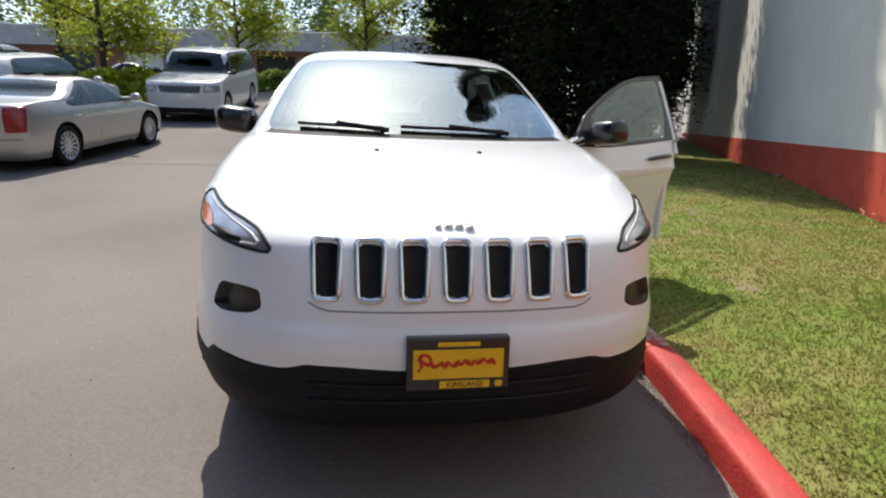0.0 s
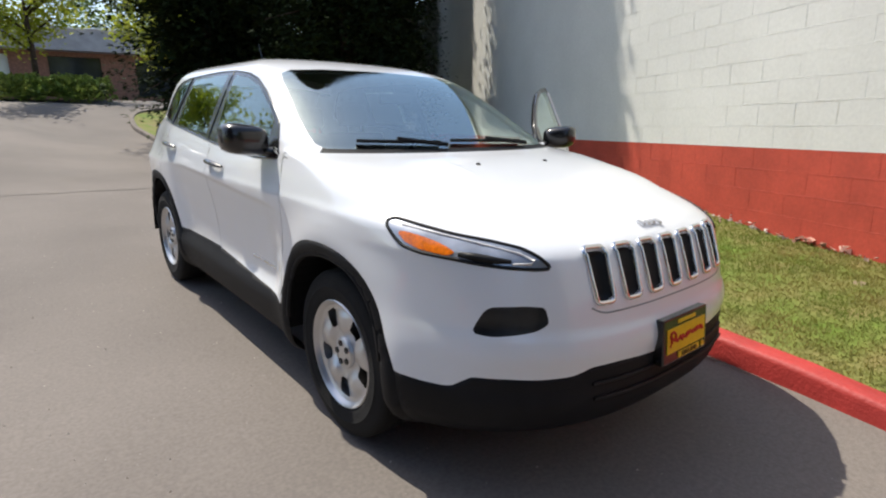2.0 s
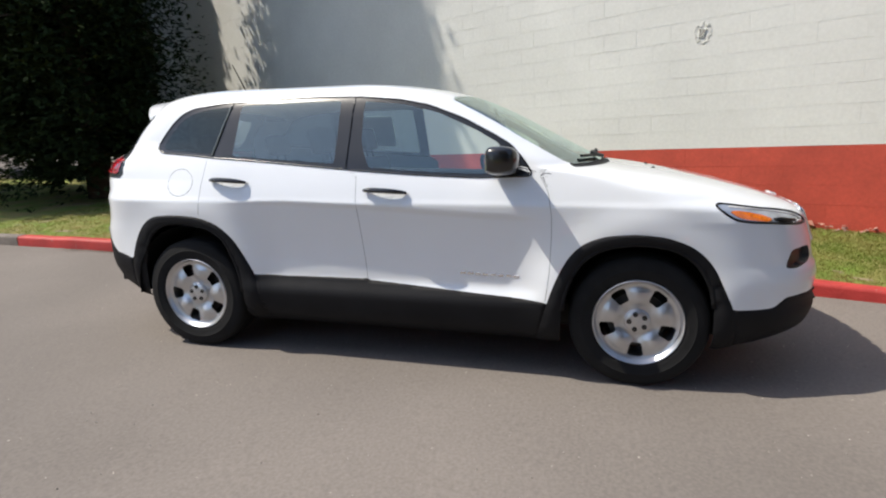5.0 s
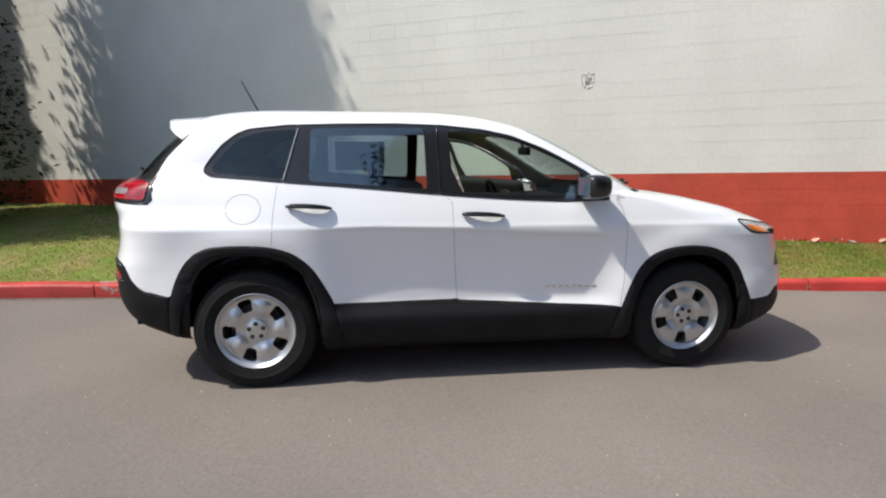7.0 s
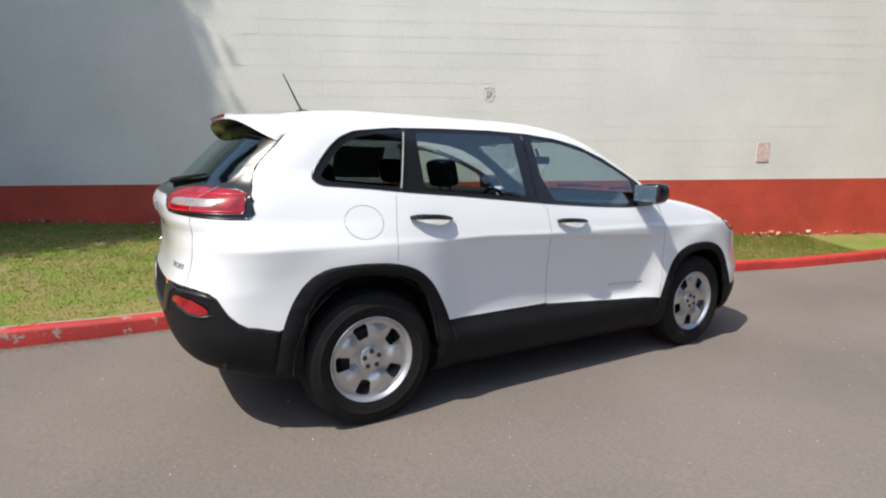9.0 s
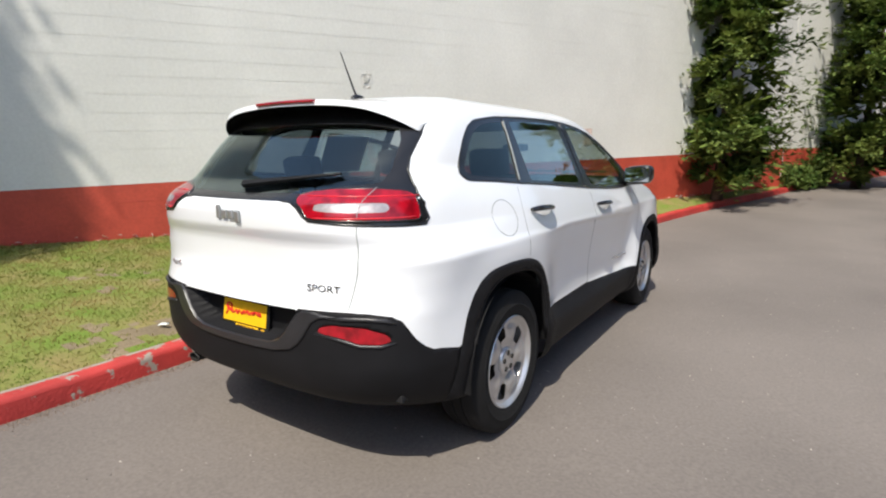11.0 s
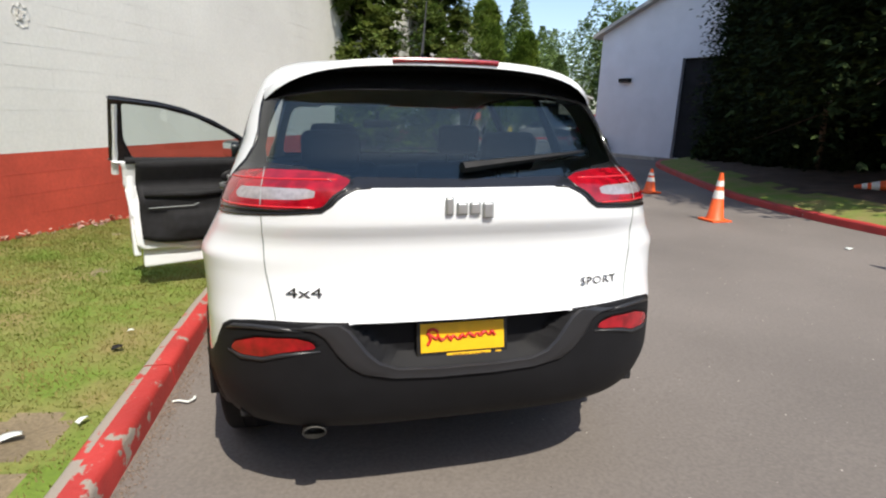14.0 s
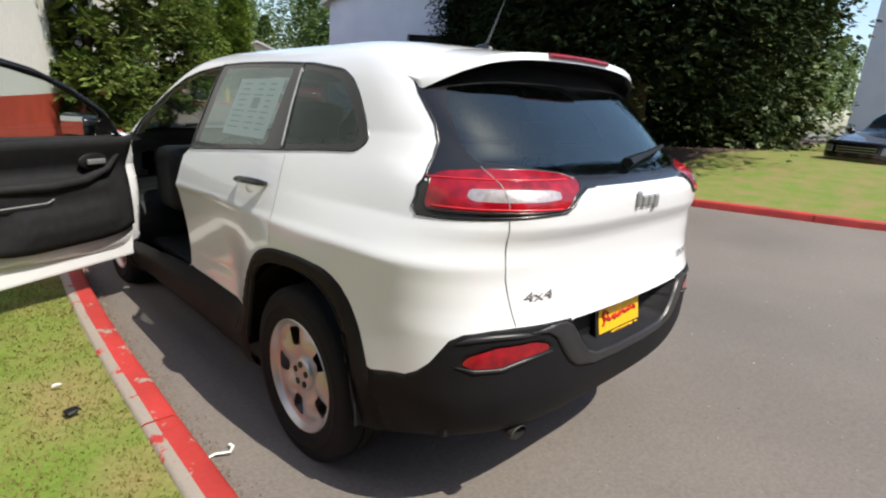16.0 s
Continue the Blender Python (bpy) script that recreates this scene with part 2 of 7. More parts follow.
KERB_LINE = smooth_line(KERB)


def kerb_x(y):
    ys = [q.y for q in KERB_LINE]
    return float(np.interp(y, ys, [q.x for q in KERB_LINE]))

# ---- the white car: one lofted surface, cut into panels ----
def pchip(table):
    """A smooth curve through (v, value) with no overshoot."""
    xs, ys = np.array([a for a, _ in table], float), np.array([b for _, b in table], float)
    h, d = np.diff(xs), np.diff(ys) / np.diff(xs)
    m = np.zeros(len(xs))
    m[0], m[-1] = d[0], d[-1]
    for i in range(1, len(xs) - 1):
        if d[i - 1] * d[i] > 0:
            w1, w2 = 2 * h[i] + h[i - 1], h[i] + 2 * h[i - 1]
            m[i] = (w1 + w2) / (w1 / d[i - 1] + w2 / d[i])

    def at(v):
        v = min(max(v, xs[0]), xs[-1])
        i = min(int(np.searchsorted(xs, v, side="right")) - 1, len(xs) - 2)
        t = (v - xs[i]) / h[i]
        return float((2 * t**3 - 3 * t**2 + 1) * ys[i] + (t**3 - 2 * t**2 + t) * h[i] * m[i] + (3 * t**2 - 2 * t**3) * ys[i + 1] + (t**3 - t**2) * h[i] * m[i + 1])

    return at


def in_poly(p, poly):
    x, y = p
    inside = False
    j = len(poly) - 1
    for i in range(len(poly)):
        (xi, yi), (xj, yj) = poly[i], poly[j]
        if (yi > y) != (yj > y) and x < (xj - xi) * (y - yi) / (yj - yi) + xi:
            inside = not inside
        j = i
    return inside


def near_poly(p, poly):
    """The nearest point of a polygon's outline."""
    best, where = 1e9, p
    p = np.array(p)
    for a, b in zip(poly, poly[1:] + poly[:1]):
        a, b = np.array(a), np.array(b)
        d = b - a
        t = min(1.0, max(0.0, float((p - a) @ d / max(1e-12, d @ d))))
        q = a + t * d
        r = float(((q - p) ** 2).sum())
        if r < best:
            best, where = r, q
    return where, math.sqrt(best)


def round_poly(poly, r=0.03, k=4):
    """A polygon with rounded corners."""
    out = []
    n = len(poly)
    for i in range(n):
        a, b, c = (np.array(poly[(i + q) % n], float) for q in (-1, 0, 1))
        la, lc = np.linalg.norm(a - b), np.linalg.norm(c - b)
        ra = min(r, 0.45 * la, 0.45 * lc)
        p, q = b + (a - b) / la * ra, b + (c - b) / lc * ra
        for j in range(k + 1):
            t = j / k
            out.append(tuple((1 - t) ** 2 * p + 2 * t * (1 - t) * b + t * t * q))
    return out


def clip(poly, a, b, c):
    """The part of a polygon with a x + b y < c."""
    out = []
    for p, q in zip(poly, poly[1:] + poly[:1]):
        dp, dq = a * p[0] + b * p[1] - c, a * q[0] + b * q[1] - c
        if dp <= 0:
            out.append(p)
        if dp * dq < 0:
            t = dp / (dp - dq)
            out.append((p[0] + (q[0] - p[0]) * t, p[1] + (q[1] - p[1]) * t))
    return out


class Shell:
    """A car body from level outlines. tables: z -> front y, rear y, half width, lengths and roundness of the corners."""

    def __init__(self, tables, rows, nf=56, ns=120, nr=44, swell=None):
        self.t = {k: pchip(v) for k, v in tables.items()}
        self.rows, self.nf, self.ns, self.nr, self.swell = rows, nf, ns, nr, swell
        self.P = np.array([self.outline(z) for z in rows])
        self.nc = self.P.shape[1]
        d = np.linalg.norm(np.diff(self.P, axis=1), axis=2)
        s = np.concatenate([np.zeros((len(rows), 1)), np.cumsum(d, 1)], 1)
        self.charts = {
            "y": np.stack([self.P[:, :, 1], self.P[:, :, 2]], 2),
            "f": np.stack([s, self.P[:, :, 2]], 2),
            "r": np.stack([s[:, -1:] - s, self.P[:, :, 2]], 2),
            "t": np.stack([self.P[:, :, 0], self.P[:, :, 1]], 2),
        }

    def outline(self, z):
        g = {k: f(z) for k, f in self.t.items()}
        pts = []
        for i in range(self.nf):
            a = i / self.nf * math.pi / 2
            pts.append((g["w"] * math.sin(a) ** (2 / g["nf"]), g["yf"] + g["lf"] * (1 - math.cos(a) ** (2 / g["nf"]))))
        ya, yb = g["yf"] + g["lf"], g["yr"] - g["lr"]
        for i in range(self.ns):
            pts.append((g["w"], ya + (yb - ya) * i / self.ns))
        for i in range(self.nr + 1):
            a = i / self.nr * math.pi / 2
            c = max(0.0, math.cos(a))
            pts.append((g["w"] * c ** (2 / g["nr"]), g["yr"] - g["lr"] * (1 - math.sin(a) ** (2 / g["nr"]))))
        out = []
        for x, y in pts:
            if self.swell:
                x = x * (1 + self.swell(y, z) * min(1, x / 0.7) ** 2)
            out.append((x, y, z))
        return out

    def normals(self):
        du = np.gradient(self.P, axis=1)
        dv = np.gradient(self.P, axis=0)
        n = np.cross(du, dv)
        n /= np.linalg.norm(n, axis=2, keepdims=True) + 1e-9
        n[:, 0], n[:, -1] = n[:, 1], n[:, -2]
        n[:, 0, 0] = n[:, -1, 0] = 0.0
        n = n if n[:, self.nf + self.ns // 2, 0].mean() > 0 else -n
        n[-7:] = (0.0, 0.0, 1.0)
        return n

    def cut(self, regions):
        """regions: (label, chart, polygon, test of (x, y, z), push). Later ones lie over earlier ones. Snaps the grid to the outlines."""
        nr, nc = self.P.shape[:2]
        lab = np.zeros((nr - 1, nc - 1), int)
        names = ["body", *[r[0] for r in regions]]
        first = [names.index(n) for n in names]
        mid = {k: (c[:-1, :-1] + c[1:, :-1] + c[:-1, 1:] + c[1:, 1:]) / 4 for k, c in self.charts.items()}
        mp = (self.P[:-1, :-1] + self.P[1:, :-1] + self.P[:-1, 1:] + self.P[1:, 1:]) / 4
        for n, (label, chart, poly, test, push) in enumerate(regions, 1):
            a = np.array(poly)
            lo, hi = a.min(0), a.max(0)
            m = mid[chart]
            cand = np.argwhere((m[:, :, 0] > lo[0]) & (m[:, :, 0] < hi[0]) & (m[:, :, 1] > lo[1]) & (m[:, :, 1] < hi[1]))
            for i, j in cand:
                if test(*mp[i, j]) and in_poly(m[i, j], poly):
                    lab[i, j] = n
        P = self.P.copy()
        du, dv = np.gradient(self.P, axis=1), np.gradient(self.P, axis=0)
        dc = {k: (np.gradient(c, axis=1), np.gradient(c, axis=0)) for k, c in self.charts.items()}
        for i in range(nr):
            for j in range(nc):
                near = lab[max(0, i - 1) : i + 1, max(0, j - 1) : j + 1]
                if near.size and len({first[k] for k in near.ravel()}) > 1:
                    top = int(near.max())
                    same = [k for k in range(1, len(names)) if names[k] == names[top] and names[top] == "clad"] or [top]
                    found = []
                    for k in same:
                        c = self.charts[regions[k - 1][1]][i, j]
                        q, far = near_poly(c, regions[k - 1][2])
                        found.append((far, k, q, c))
                    far, k, q, c = min(found, key=lambda f: f[0])
                    chart = regions[k - 1][1]
                    if far > 0.06:
                        continue
                    J = np.stack([dc[chart][0][i, j], dc[chart][1][i, j]], 1)
                    if abs(np.linalg.det(J)) < 1e-8:
                        continue
                    st = np.clip(np.linalg.solve(J, q - c), -1.3, 1.3)
                    if j in (0, nc - 1):
                        st[0] = 0.0
                    P[i, j] = self.P[i, j] + du[i, j] * st[0] + dv[i, j] * st[1]
                    if j in (0, nc - 1):
                        P[i, j, 0] = 0.0
        N = self.normals()
        for n, (label, chart, poly, test, push) in enumerate(regions, 1):
            if push:
                for i in range(1, nr - 1):
                    for j in range(nc):
                        if (lab[i - 1 : i + 1, max(0, j - 1) : j + 1] == n).all():
                            P[i, j] = P[i, j] - N[i, j] * push
        self.lab, self.Q, self.N, self.regions = lab, P, N, regions
        return self

    def panel(self, labels, side, lift=0.0):
        """Vertices and faces of all regions of these labels; side 1, -1, or 0 for both."""
        ids = {n for n, r in enumerate(self.regions, 1) if r[0] in labels} | ({0} if "body" in labels else set())
        mask = np.isin(self.lab, list(ids))
        verts, faces, middle = [], [], {}
        self.panel_normals = []
        for s in (1, -1) if side == 0 else (side,):
            index = dict(middle)

            def vid(i, j):
                if (i, j) not in index:
                    p = self.Q[i, j] + self.N[i, j] * lift
                    index[i, j] = len(verts)
                    if j in (0, self.nc - 1) and abs(p[0]) < 0.004:
                        p[0] = 0.0
                        middle[i, j] = len(verts)
                    verts.append((p[0] * s, p[1], p[2]))
                    n = self.N[i, j]
                    self.panel_normals.append((n[0] * s if abs(p[0]) > 1e-6 else 0.0, n[1], n[2]))
                return index[i, j]

            for i, j in np.argwhere(mask):
                f = [vid(i, j), vid(i, j + 1), vid(i + 1, j + 1), vid(i + 1, j)]
                faces.append(f if s > 0 else f[::-1])
        return verts, faces

    def at(self, chart, a, b, side=1, lift=0.0, test=None):
        """The point of the surface at chart coordinates (a, b)."""
        c = self.charts[chart]
        d = (c[:, :, 0] - a) ** 2 + (c[:, :, 1] - b) ** 2
        if test is not None:
            d = d + 100 * ~test(self.P)
        i, j = np.unravel_index(np.argmin(d), d.shape)
        i, j = min(max(i, 1), c.shape[0] - 2), min(max(j, 1), c.shape[1] - 2)
        J = np.stack([(c[i, j + 1] - c[i, j - 1]) / 2, (c[i + 1, j] - c[i - 1, j]) / 2], 1)
        st = np.clip(np.linalg.lstsq(J, np.array([a, b]) - c[i, j], rcond=None)[0], -1.5, 1.5)
        p = self.P[i, j] + (self.P[i, j + 1] - self.P[i, j - 1]) / 2 * st[0] + (self.P[i + 1, j] - self.P[i - 1, j]) / 2 * st[1]
        n = self.N[i, j]
        p = p + n * lift
        return Vector((p[0] * side, p[1], p[2])), Vector((n[0] * side, n[1], n[2]))


CAR_WHITE = mat("white_car_paint", (0.81, 0.83, 0.86), 0.32, coat=1.0, vary=0.01, scale=3)
CLAD = mat("black_grained_plastic", (0.0095, 0.0095, 0.011), 0.6, spec=0.18, vary=0.15, scale=6, fine=0.1, fine_scale=300, bump=0.15, bump_scale=500)
LIP_PLASTIC = mat("satin_bumper_plastic", (0.022, 0.022, 0.025), 0.36, spec=0.55, vary=0.12, scale=8, bump=0.1, bump_scale=400)
GLOSS_BLACK = mat("gloss_black_trim", (0.012, 0.012, 0.013), 0.25, vary=0.1, scale=5, coat=0.3)
RUBBER = mat("tyre_rubber", (0.009, 0.009, 0.0095), 0.85, spec=0.3, vary=0.2, scale=9, bump=0.3, bump_scale=120)
CHROME = mat("chrome", (0.75, 0.75, 0.76), 0.12, metal=1.0, vary=0.03, scale=20)
SILVER = mat("silver_wheel_paint", (0.56, 0.56, 0.57), 0.35, metal=0.75, vary=0.04, scale=12, coat=0.4)
DARK_METAL = mat("dark_brake_metal", (0.05, 0.048, 0.045), 0.6, metal=0.6, vary=0.3, scale=15)
TAIL_RED = mat("red_lamp_plastic", (0.27, 0.003, 0.010), 0.2, coat=0.5, vary=0.35, scale=22)
TAIL_BRIGHT = mat("bright_lamp_red", (0.62, 0.02, 0.03), 0.25, coat=0.5, vary=0.1, scale=40)
TAIL_CLEAR = mat("clear_lamp_plastic", (0.36, 0.33, 0.34), 0.25, metal=0.3, coat=0.8, vary=0.15, scale=60)
AMBER = mat("amber_lamp_plastic", (0.75, 0.17, 0.01), 0.15, coat=1.0, vary=0.2, scale=70)
LAMP_SILVER = mat("lamp_reflector", (0.36, 0.38, 0.42), 0.2, metal=0.4, coat=0.8, vary=0.3, scale=9)
FOG_GREY = mat("fog_lamp_plastic", (0.016, 0.016, 0.017), 0.4, coat=0.2, vary=0.3, scale=14)
LAMP_BLACK = mat("lamp_black", (0.008, 0.008, 0.009), 0.5, vary=0.2, scale=20, spec=0.25)
PLATE_YELLOW = mat("yellow_plate", (0.82, 0.48, 0.01), 0.4, vary=0.05, scale=30)
PRINT_BROWN = mat("brown_print", (0.14, 0.06, 0.01), 0.6, vary=0.1, scale=40)
PLATE_RED = mat("red_print", (0.55, 0.02, 0.01), 0.5, vary=0.1, scale=40)
CABIN = mat("charcoal_cabin_trim", (0.013, 0.013, 0.0145), 0.75, spec=0.3, vary=0.2, scale=20, bump=0.2, bump_scale=200)
SEAT = mat("black_seat_cloth", (0.022, 0.023, 0.026), 0.9, vary=0.2, scale=30, bump=0.3, bump_scale=250)
LINER = mat("light_headliner", (0.42, 0.41, 0.38), 0.9, vary=0.08, scale=10)
PAPER = mat("white_paper", (0.72, 0.76, 0.72), 0.6, vary=0.03, scale=20)
PRINT_PALE = mat("pale_light_guide", (0.62, 0.60, 0.60), 0.3, coat=0.6, vary=0.1, scale=40)
PRINT_GREY = mat("grey_print", (0.25, 0.27, 0.27), 0.6, vary=0.1, scale=60)
GLASS_W = glass_mat("windscreen_glass", (0.80, 0.90, 0.88), 0.006, 0.34)
GLASS_F = glass_mat("clear_car_glass", (0.80, 0.88, 0.86), 0.0, 0.16)
GLASS_R = glass_mat("tinted_car_glass", (0.50, 0.58, 0.60), 0.0, 0.18)
GLASS_Q = glass_mat("dark_quarter_glass", (0.16, 0.19, 0.20), 0.0, 0.06)
GLASS_RR = glass_mat("tinted_tailgate_glass", (0.50, 0.57, 0.60), 0.0, 0.10)
MIRROR = mat("mirror_glass", (0.80, 0.82, 0.84), 0.02, metal=1.0)

FRONT_ARCH_IN = round_poly([(0.40, 0.10), (0.385, 0.50), (0.30, 0.68), (0.19, 0.755), (0.02, 0.785), (-0.16, 0.76), (-0.27, 0.68), (-0.345, 0.54), (-0.365, 0.10)], 0.1)
FRONT_ARCH_OUT = round_poly([(0.56, 0.08), (0.465, 0.45), (0.425, 0.57), (0.365, 0.695), (0.29, 0.775), (0.18, 0.818), (0.03, 0.832), (-0.12, 0.818), (-0.245, 0.768), (-0.335, 0.68), (-0.40, 0.54), (-0.44, 0.46), (-0.48, 0.08)], 0.09)
REAR_ARCH_IN = round_poly([(2.31, 0.10), (2.33, 0.50), (2.42, 0.73), (2.53, 0.80), (2.70, 0.825), (2.86, 0.815), (2.98, 0.75), (3.05, 0.62), (3.08, 0.10)], 0.1)
REAR_ARCH_OUT = round_poly([(2.15, 0.08), (2.24, 0.51), (2.283, 0.60), (2.36, 0.735), (2.46, 0.822), (2.59, 0.862), (2.77, 0.872), (2.945, 0.858), (3.04, 0.806), (3.11, 0.708), (3.162, 0.573), (3.22, 0.08)], 0.09)
DLO = round_poly([(0.55, 1.115), (0.60, 1.19), (0.675, 1.272), (0.775, 1.33), (0.95, 1.42), (1.155, 1.497), (1.33, 1.533), (1.58, 1.557), (1.86, 1.563), (2.2, 1.557), (2.5, 1.546), (2.72, 1.520), (2.80, 1.486), (2.865, 1.43), (2.93, 1.35), (2.972, 1.283), (2.93, 1.250), (2.71, 1.236), (2.517, 1.219), (2.2, 1.197), (1.87, 1.170), (1.536, 1.142), (1.193, 1.12), (0.84, 1.105)], 0.03)
PANE_F = round_poly([(0.735, 1.132), (0.735, 1.278), (0.866, 1.352), (1.09, 1.452), (1.30, 1.505), (1.545, 1.530), (1.535, 1.30), (1.475, 1.158), (1.193, 1.137), (0.84, 1.124)], 0.02)
PANE_R = round_poly([(1.69, 1.180), (1.695, 1.538), (2.0, 1.538), (2.365, 1.528), (2.372, 1.226)], 0.02)
PANE_Q = round_poly([(2.515, 1.240), (2.442, 1.523), (2.60, 1.512), (2.71, 1.490), (2.79, 1.45), (2.86, 1.375), (2.925, 1.292), (2.89, 1.268), (2.7, 1.254)], 0.03)
DOOR_F = round_poly([(0.474, 0.448), (0.455, 0.62), (0.449, 0.80), (0.451, 0.916), (0.47, 1.03), (0.494, 1.10), (0.52, 1.16), (1.62, 1.19), (1.60, 1.14), (1.541, 1.113), (1.536, 0.967), (1.52, 0.74), (1.502, 0.507), (1.19, 0.488), (0.828, 0.465)], 0.02)
DOOR_R = round_poly([(1.508, 0.512), (1.526, 0.74), (1.541, 0.967), (1.546, 1.113), (1.60, 1.14), (1.62, 1.19), (2.50, 1.255), (2.549, 1.20), (2.572, 1.044), (2.581, 0.868), (2.46, 0.822), (2.367, 0.735), (2.293, 0.597), (2.24, 0.512), (2.05, 0.505), (1.75, 0.51)], 0.02)

HEADLAMP = round_poly([(1.006, 0.972), (0.955, 0.981), (0.90, 0.969), (0.813, 0.949), (0.722, 0.936), (0.64, 0.918), (0.607, 0.898), (0.573, 0.861), (0.627, 0.859), (0.715, 0.864), (0.80, 0.872), (0.887, 0.882), (1.0, 0.889), (1.062, 0.902), (1.068, 0.925), (1.05, 0.95)], 0.02)
TAIL_BLACK = [(-0.1, 1.182), (0.30, 1.184), (0.345, 1.182), (0.386, 1.163), (0.42, 1.135), (0.452, 1.115), (0.595, 1.106), (0.713, 1.100), (0.83, 1.096), (0.93, 1.096), (0.95, 1.117), (0.917, 1.176), (0.85, 1.21), (0.77, 1.255), (0.725, 1.30), (0.703, 1.35), (0.699, 1.40), (0.695, 1.445), (0.68, 1.49), (0.64, 1.522), (0.56, 1.545), (0.4, 1.56), (-0.1, 1.575)]
TAIL_LAMP = round_poly([(0.908, 1.13), (0.885, 1.175), (0.85, 1.203), (0.783, 1.222), (0.648, 1.232), (0.494, 1.231), (0.40, 1.222), (0.352, 1.205), (0.375, 1.182), (0.415, 1.160), (0.443, 1.126), (0.559, 1.118), (0.697, 1.117), (0.831, 1.114), (0.895, 1.114)], 0.015)


def flare(y, z):
    """The swelling over the wheels and the hollow of the doors."""
    r = 0.0
    for c, zc in ((0.0, 0.42), (2.70, 0.44)):
        d = math.hypot(y - c, 1.05 * (z - zc))
        r += (0.028 if c == 0 else 0.016) * math.exp(-((d - 0.43) / 0.12) ** 2) * step(1.02, 0.9, z)
    crease = lerp([(0.45, 0.910), (0.85, 0.921), (1.5, 0.957), (2.0, 0.976), (2.4, 0.965)], y)
    hollow = step(0.42, 0.70, y) * step(2.45, 2.05, y) * (0.82 * min(1.0, max(0.0, (crease - z) / 0.36)) + 0.18 * step(crease, crease - 0.035, z)) * step(0.40, 0.52, z)
    tuck = 0.035 * step(2.95, 3.3, y) * step(0.56, 0.36, z) + 0.015 * step(0.1, -0.38, y) * step(1.0, 0.85, z) * (0.5 + 0.5 * step(0.5, 0.64, z))
    tail = lerp([(0.5, 0.045), (0.95, 0.045), (1.08, 0.085), (1.32, 0.09), (1.5, 0.045)], z) * step(2.4, 3.3, y)
    return r - 0.050 * hollow - tuck - tail


def hero_shell():
    t = {
        "yf": [(0.2, -0.70), (0.26, -0.86), (0.34, -0.965), (0.42, -0.985), (0.47, -0.975), (0.52, -0.975), (0.58, -0.982), (0.63, -0.972), (0.665, -0.955), (0.72, -0.943), (0.80, -0.92), (0.87, -0.895), (0.91, -0.868), (0.935, -0.828), (0.96, -0.758), (1.0, -0.635), (1.04, -0.48), (1.085, -0.27), (1.115, -0.11), (1.14, 0.06), (1.153, 0.15), (1.17, 0.20), (1.2, 0.258), (1.3, 0.45), (1.4, 0.635), (1.5, 0.835), (1.56, 0.98), (1.60, 1.12), (1.63, 1.29), (1.65, 1.52), (1.662, 1.82), (1.667, 2.097)],
        "yr": [(0.2, 2.95), (0.27, 3.25), (0.32, 3.42), (0.38, 3.53), (0.45, 3.575), (0.55, 3.60), (0.66, 3.605), (0.74, 3.60), (0.79, 3.585), (0.84, 3.572), (0.92, 3.562), (1.0, 3.566), (1.028, 3.573), (1.05, 3.583), (1.075, 3.592), (1.13, 3.595), (1.18, 3.575), (1.21, 3.53), (1.25, 3.46), (1.3, 3.41), (1.4, 3.315), (1.5, 3.215), (1.56, 3.15), (1.60, 3.07), (1.63, 2.95), (1.65, 2.75), (1.662, 2.4), (1.667, 2.103)],
        "w": [(0.2, 0.80), (0.26, 0.87), (0.34, 0.895), (0.45, 0.905), (0.55, 0.905), (0.7, 0.903), (0.8, 0.907), (0.9, 0.915), (0.955, 0.918), (0.99, 0.908), (1.05, 0.890), (1.10, 0.873), (1.15, 0.855), (1.2, 0.835), (1.3, 0.79), (1.4, 0.745), (1.5, 0.697), (1.55, 0.667), (1.58, 0.64), (1.60, 0.612), (1.62, 0.57), (1.64, 0.495), (1.655, 0.375), (1.663, 0.22), (1.667, 0.003)],
        "lf": [(0.2, 0.7), (0.5, 0.80), (0.9, 0.80), (0.96, 0.72), (1.05, 0.60), (1.13, 0.45), (1.2, 0.36), (1.5, 0.30), (1.6, 0.3), (1.667, 0.25)],
        "nf": [(0.2, 2.6), (0.6, 2.8), (0.88, 2.75), (0.94, 2.45), (0.99, 2.4), (1.05, 2.8), (1.12, 2.8), (1.165, 2.25), (1.25, 2.4), (1.5, 2.6), (1.6, 2.4), (1.667, 2.2)],
        "lr": [(0.2, 0.5), (0.6, 0.57), (1.0, 0.57), (1.2, 0.55), (1.4, 0.42), (1.56, 0.4), (1.667, 0.25)],
        "nr": [(0.2, 2.9), (0.5, 3.3), (1.1, 3.3), (1.3, 3.2), (1.56, 3.2), (1.667, 2.2)],
    }
    rows = [*np.arange(0.2, 0.64, 0.0165), *np.arange(0.64, 0.82, 0.011), *np.arange(0.82, 1.13, 0.0075), *np.arange(1.13, 1.56, 0.0105), *(1.56 + 0.107 * np.sin(np.linspace(0, 1, 22) * math.pi / 2))]
    return Shell(t, rows, nf=60, ns=150, nr=64, swell=flare)


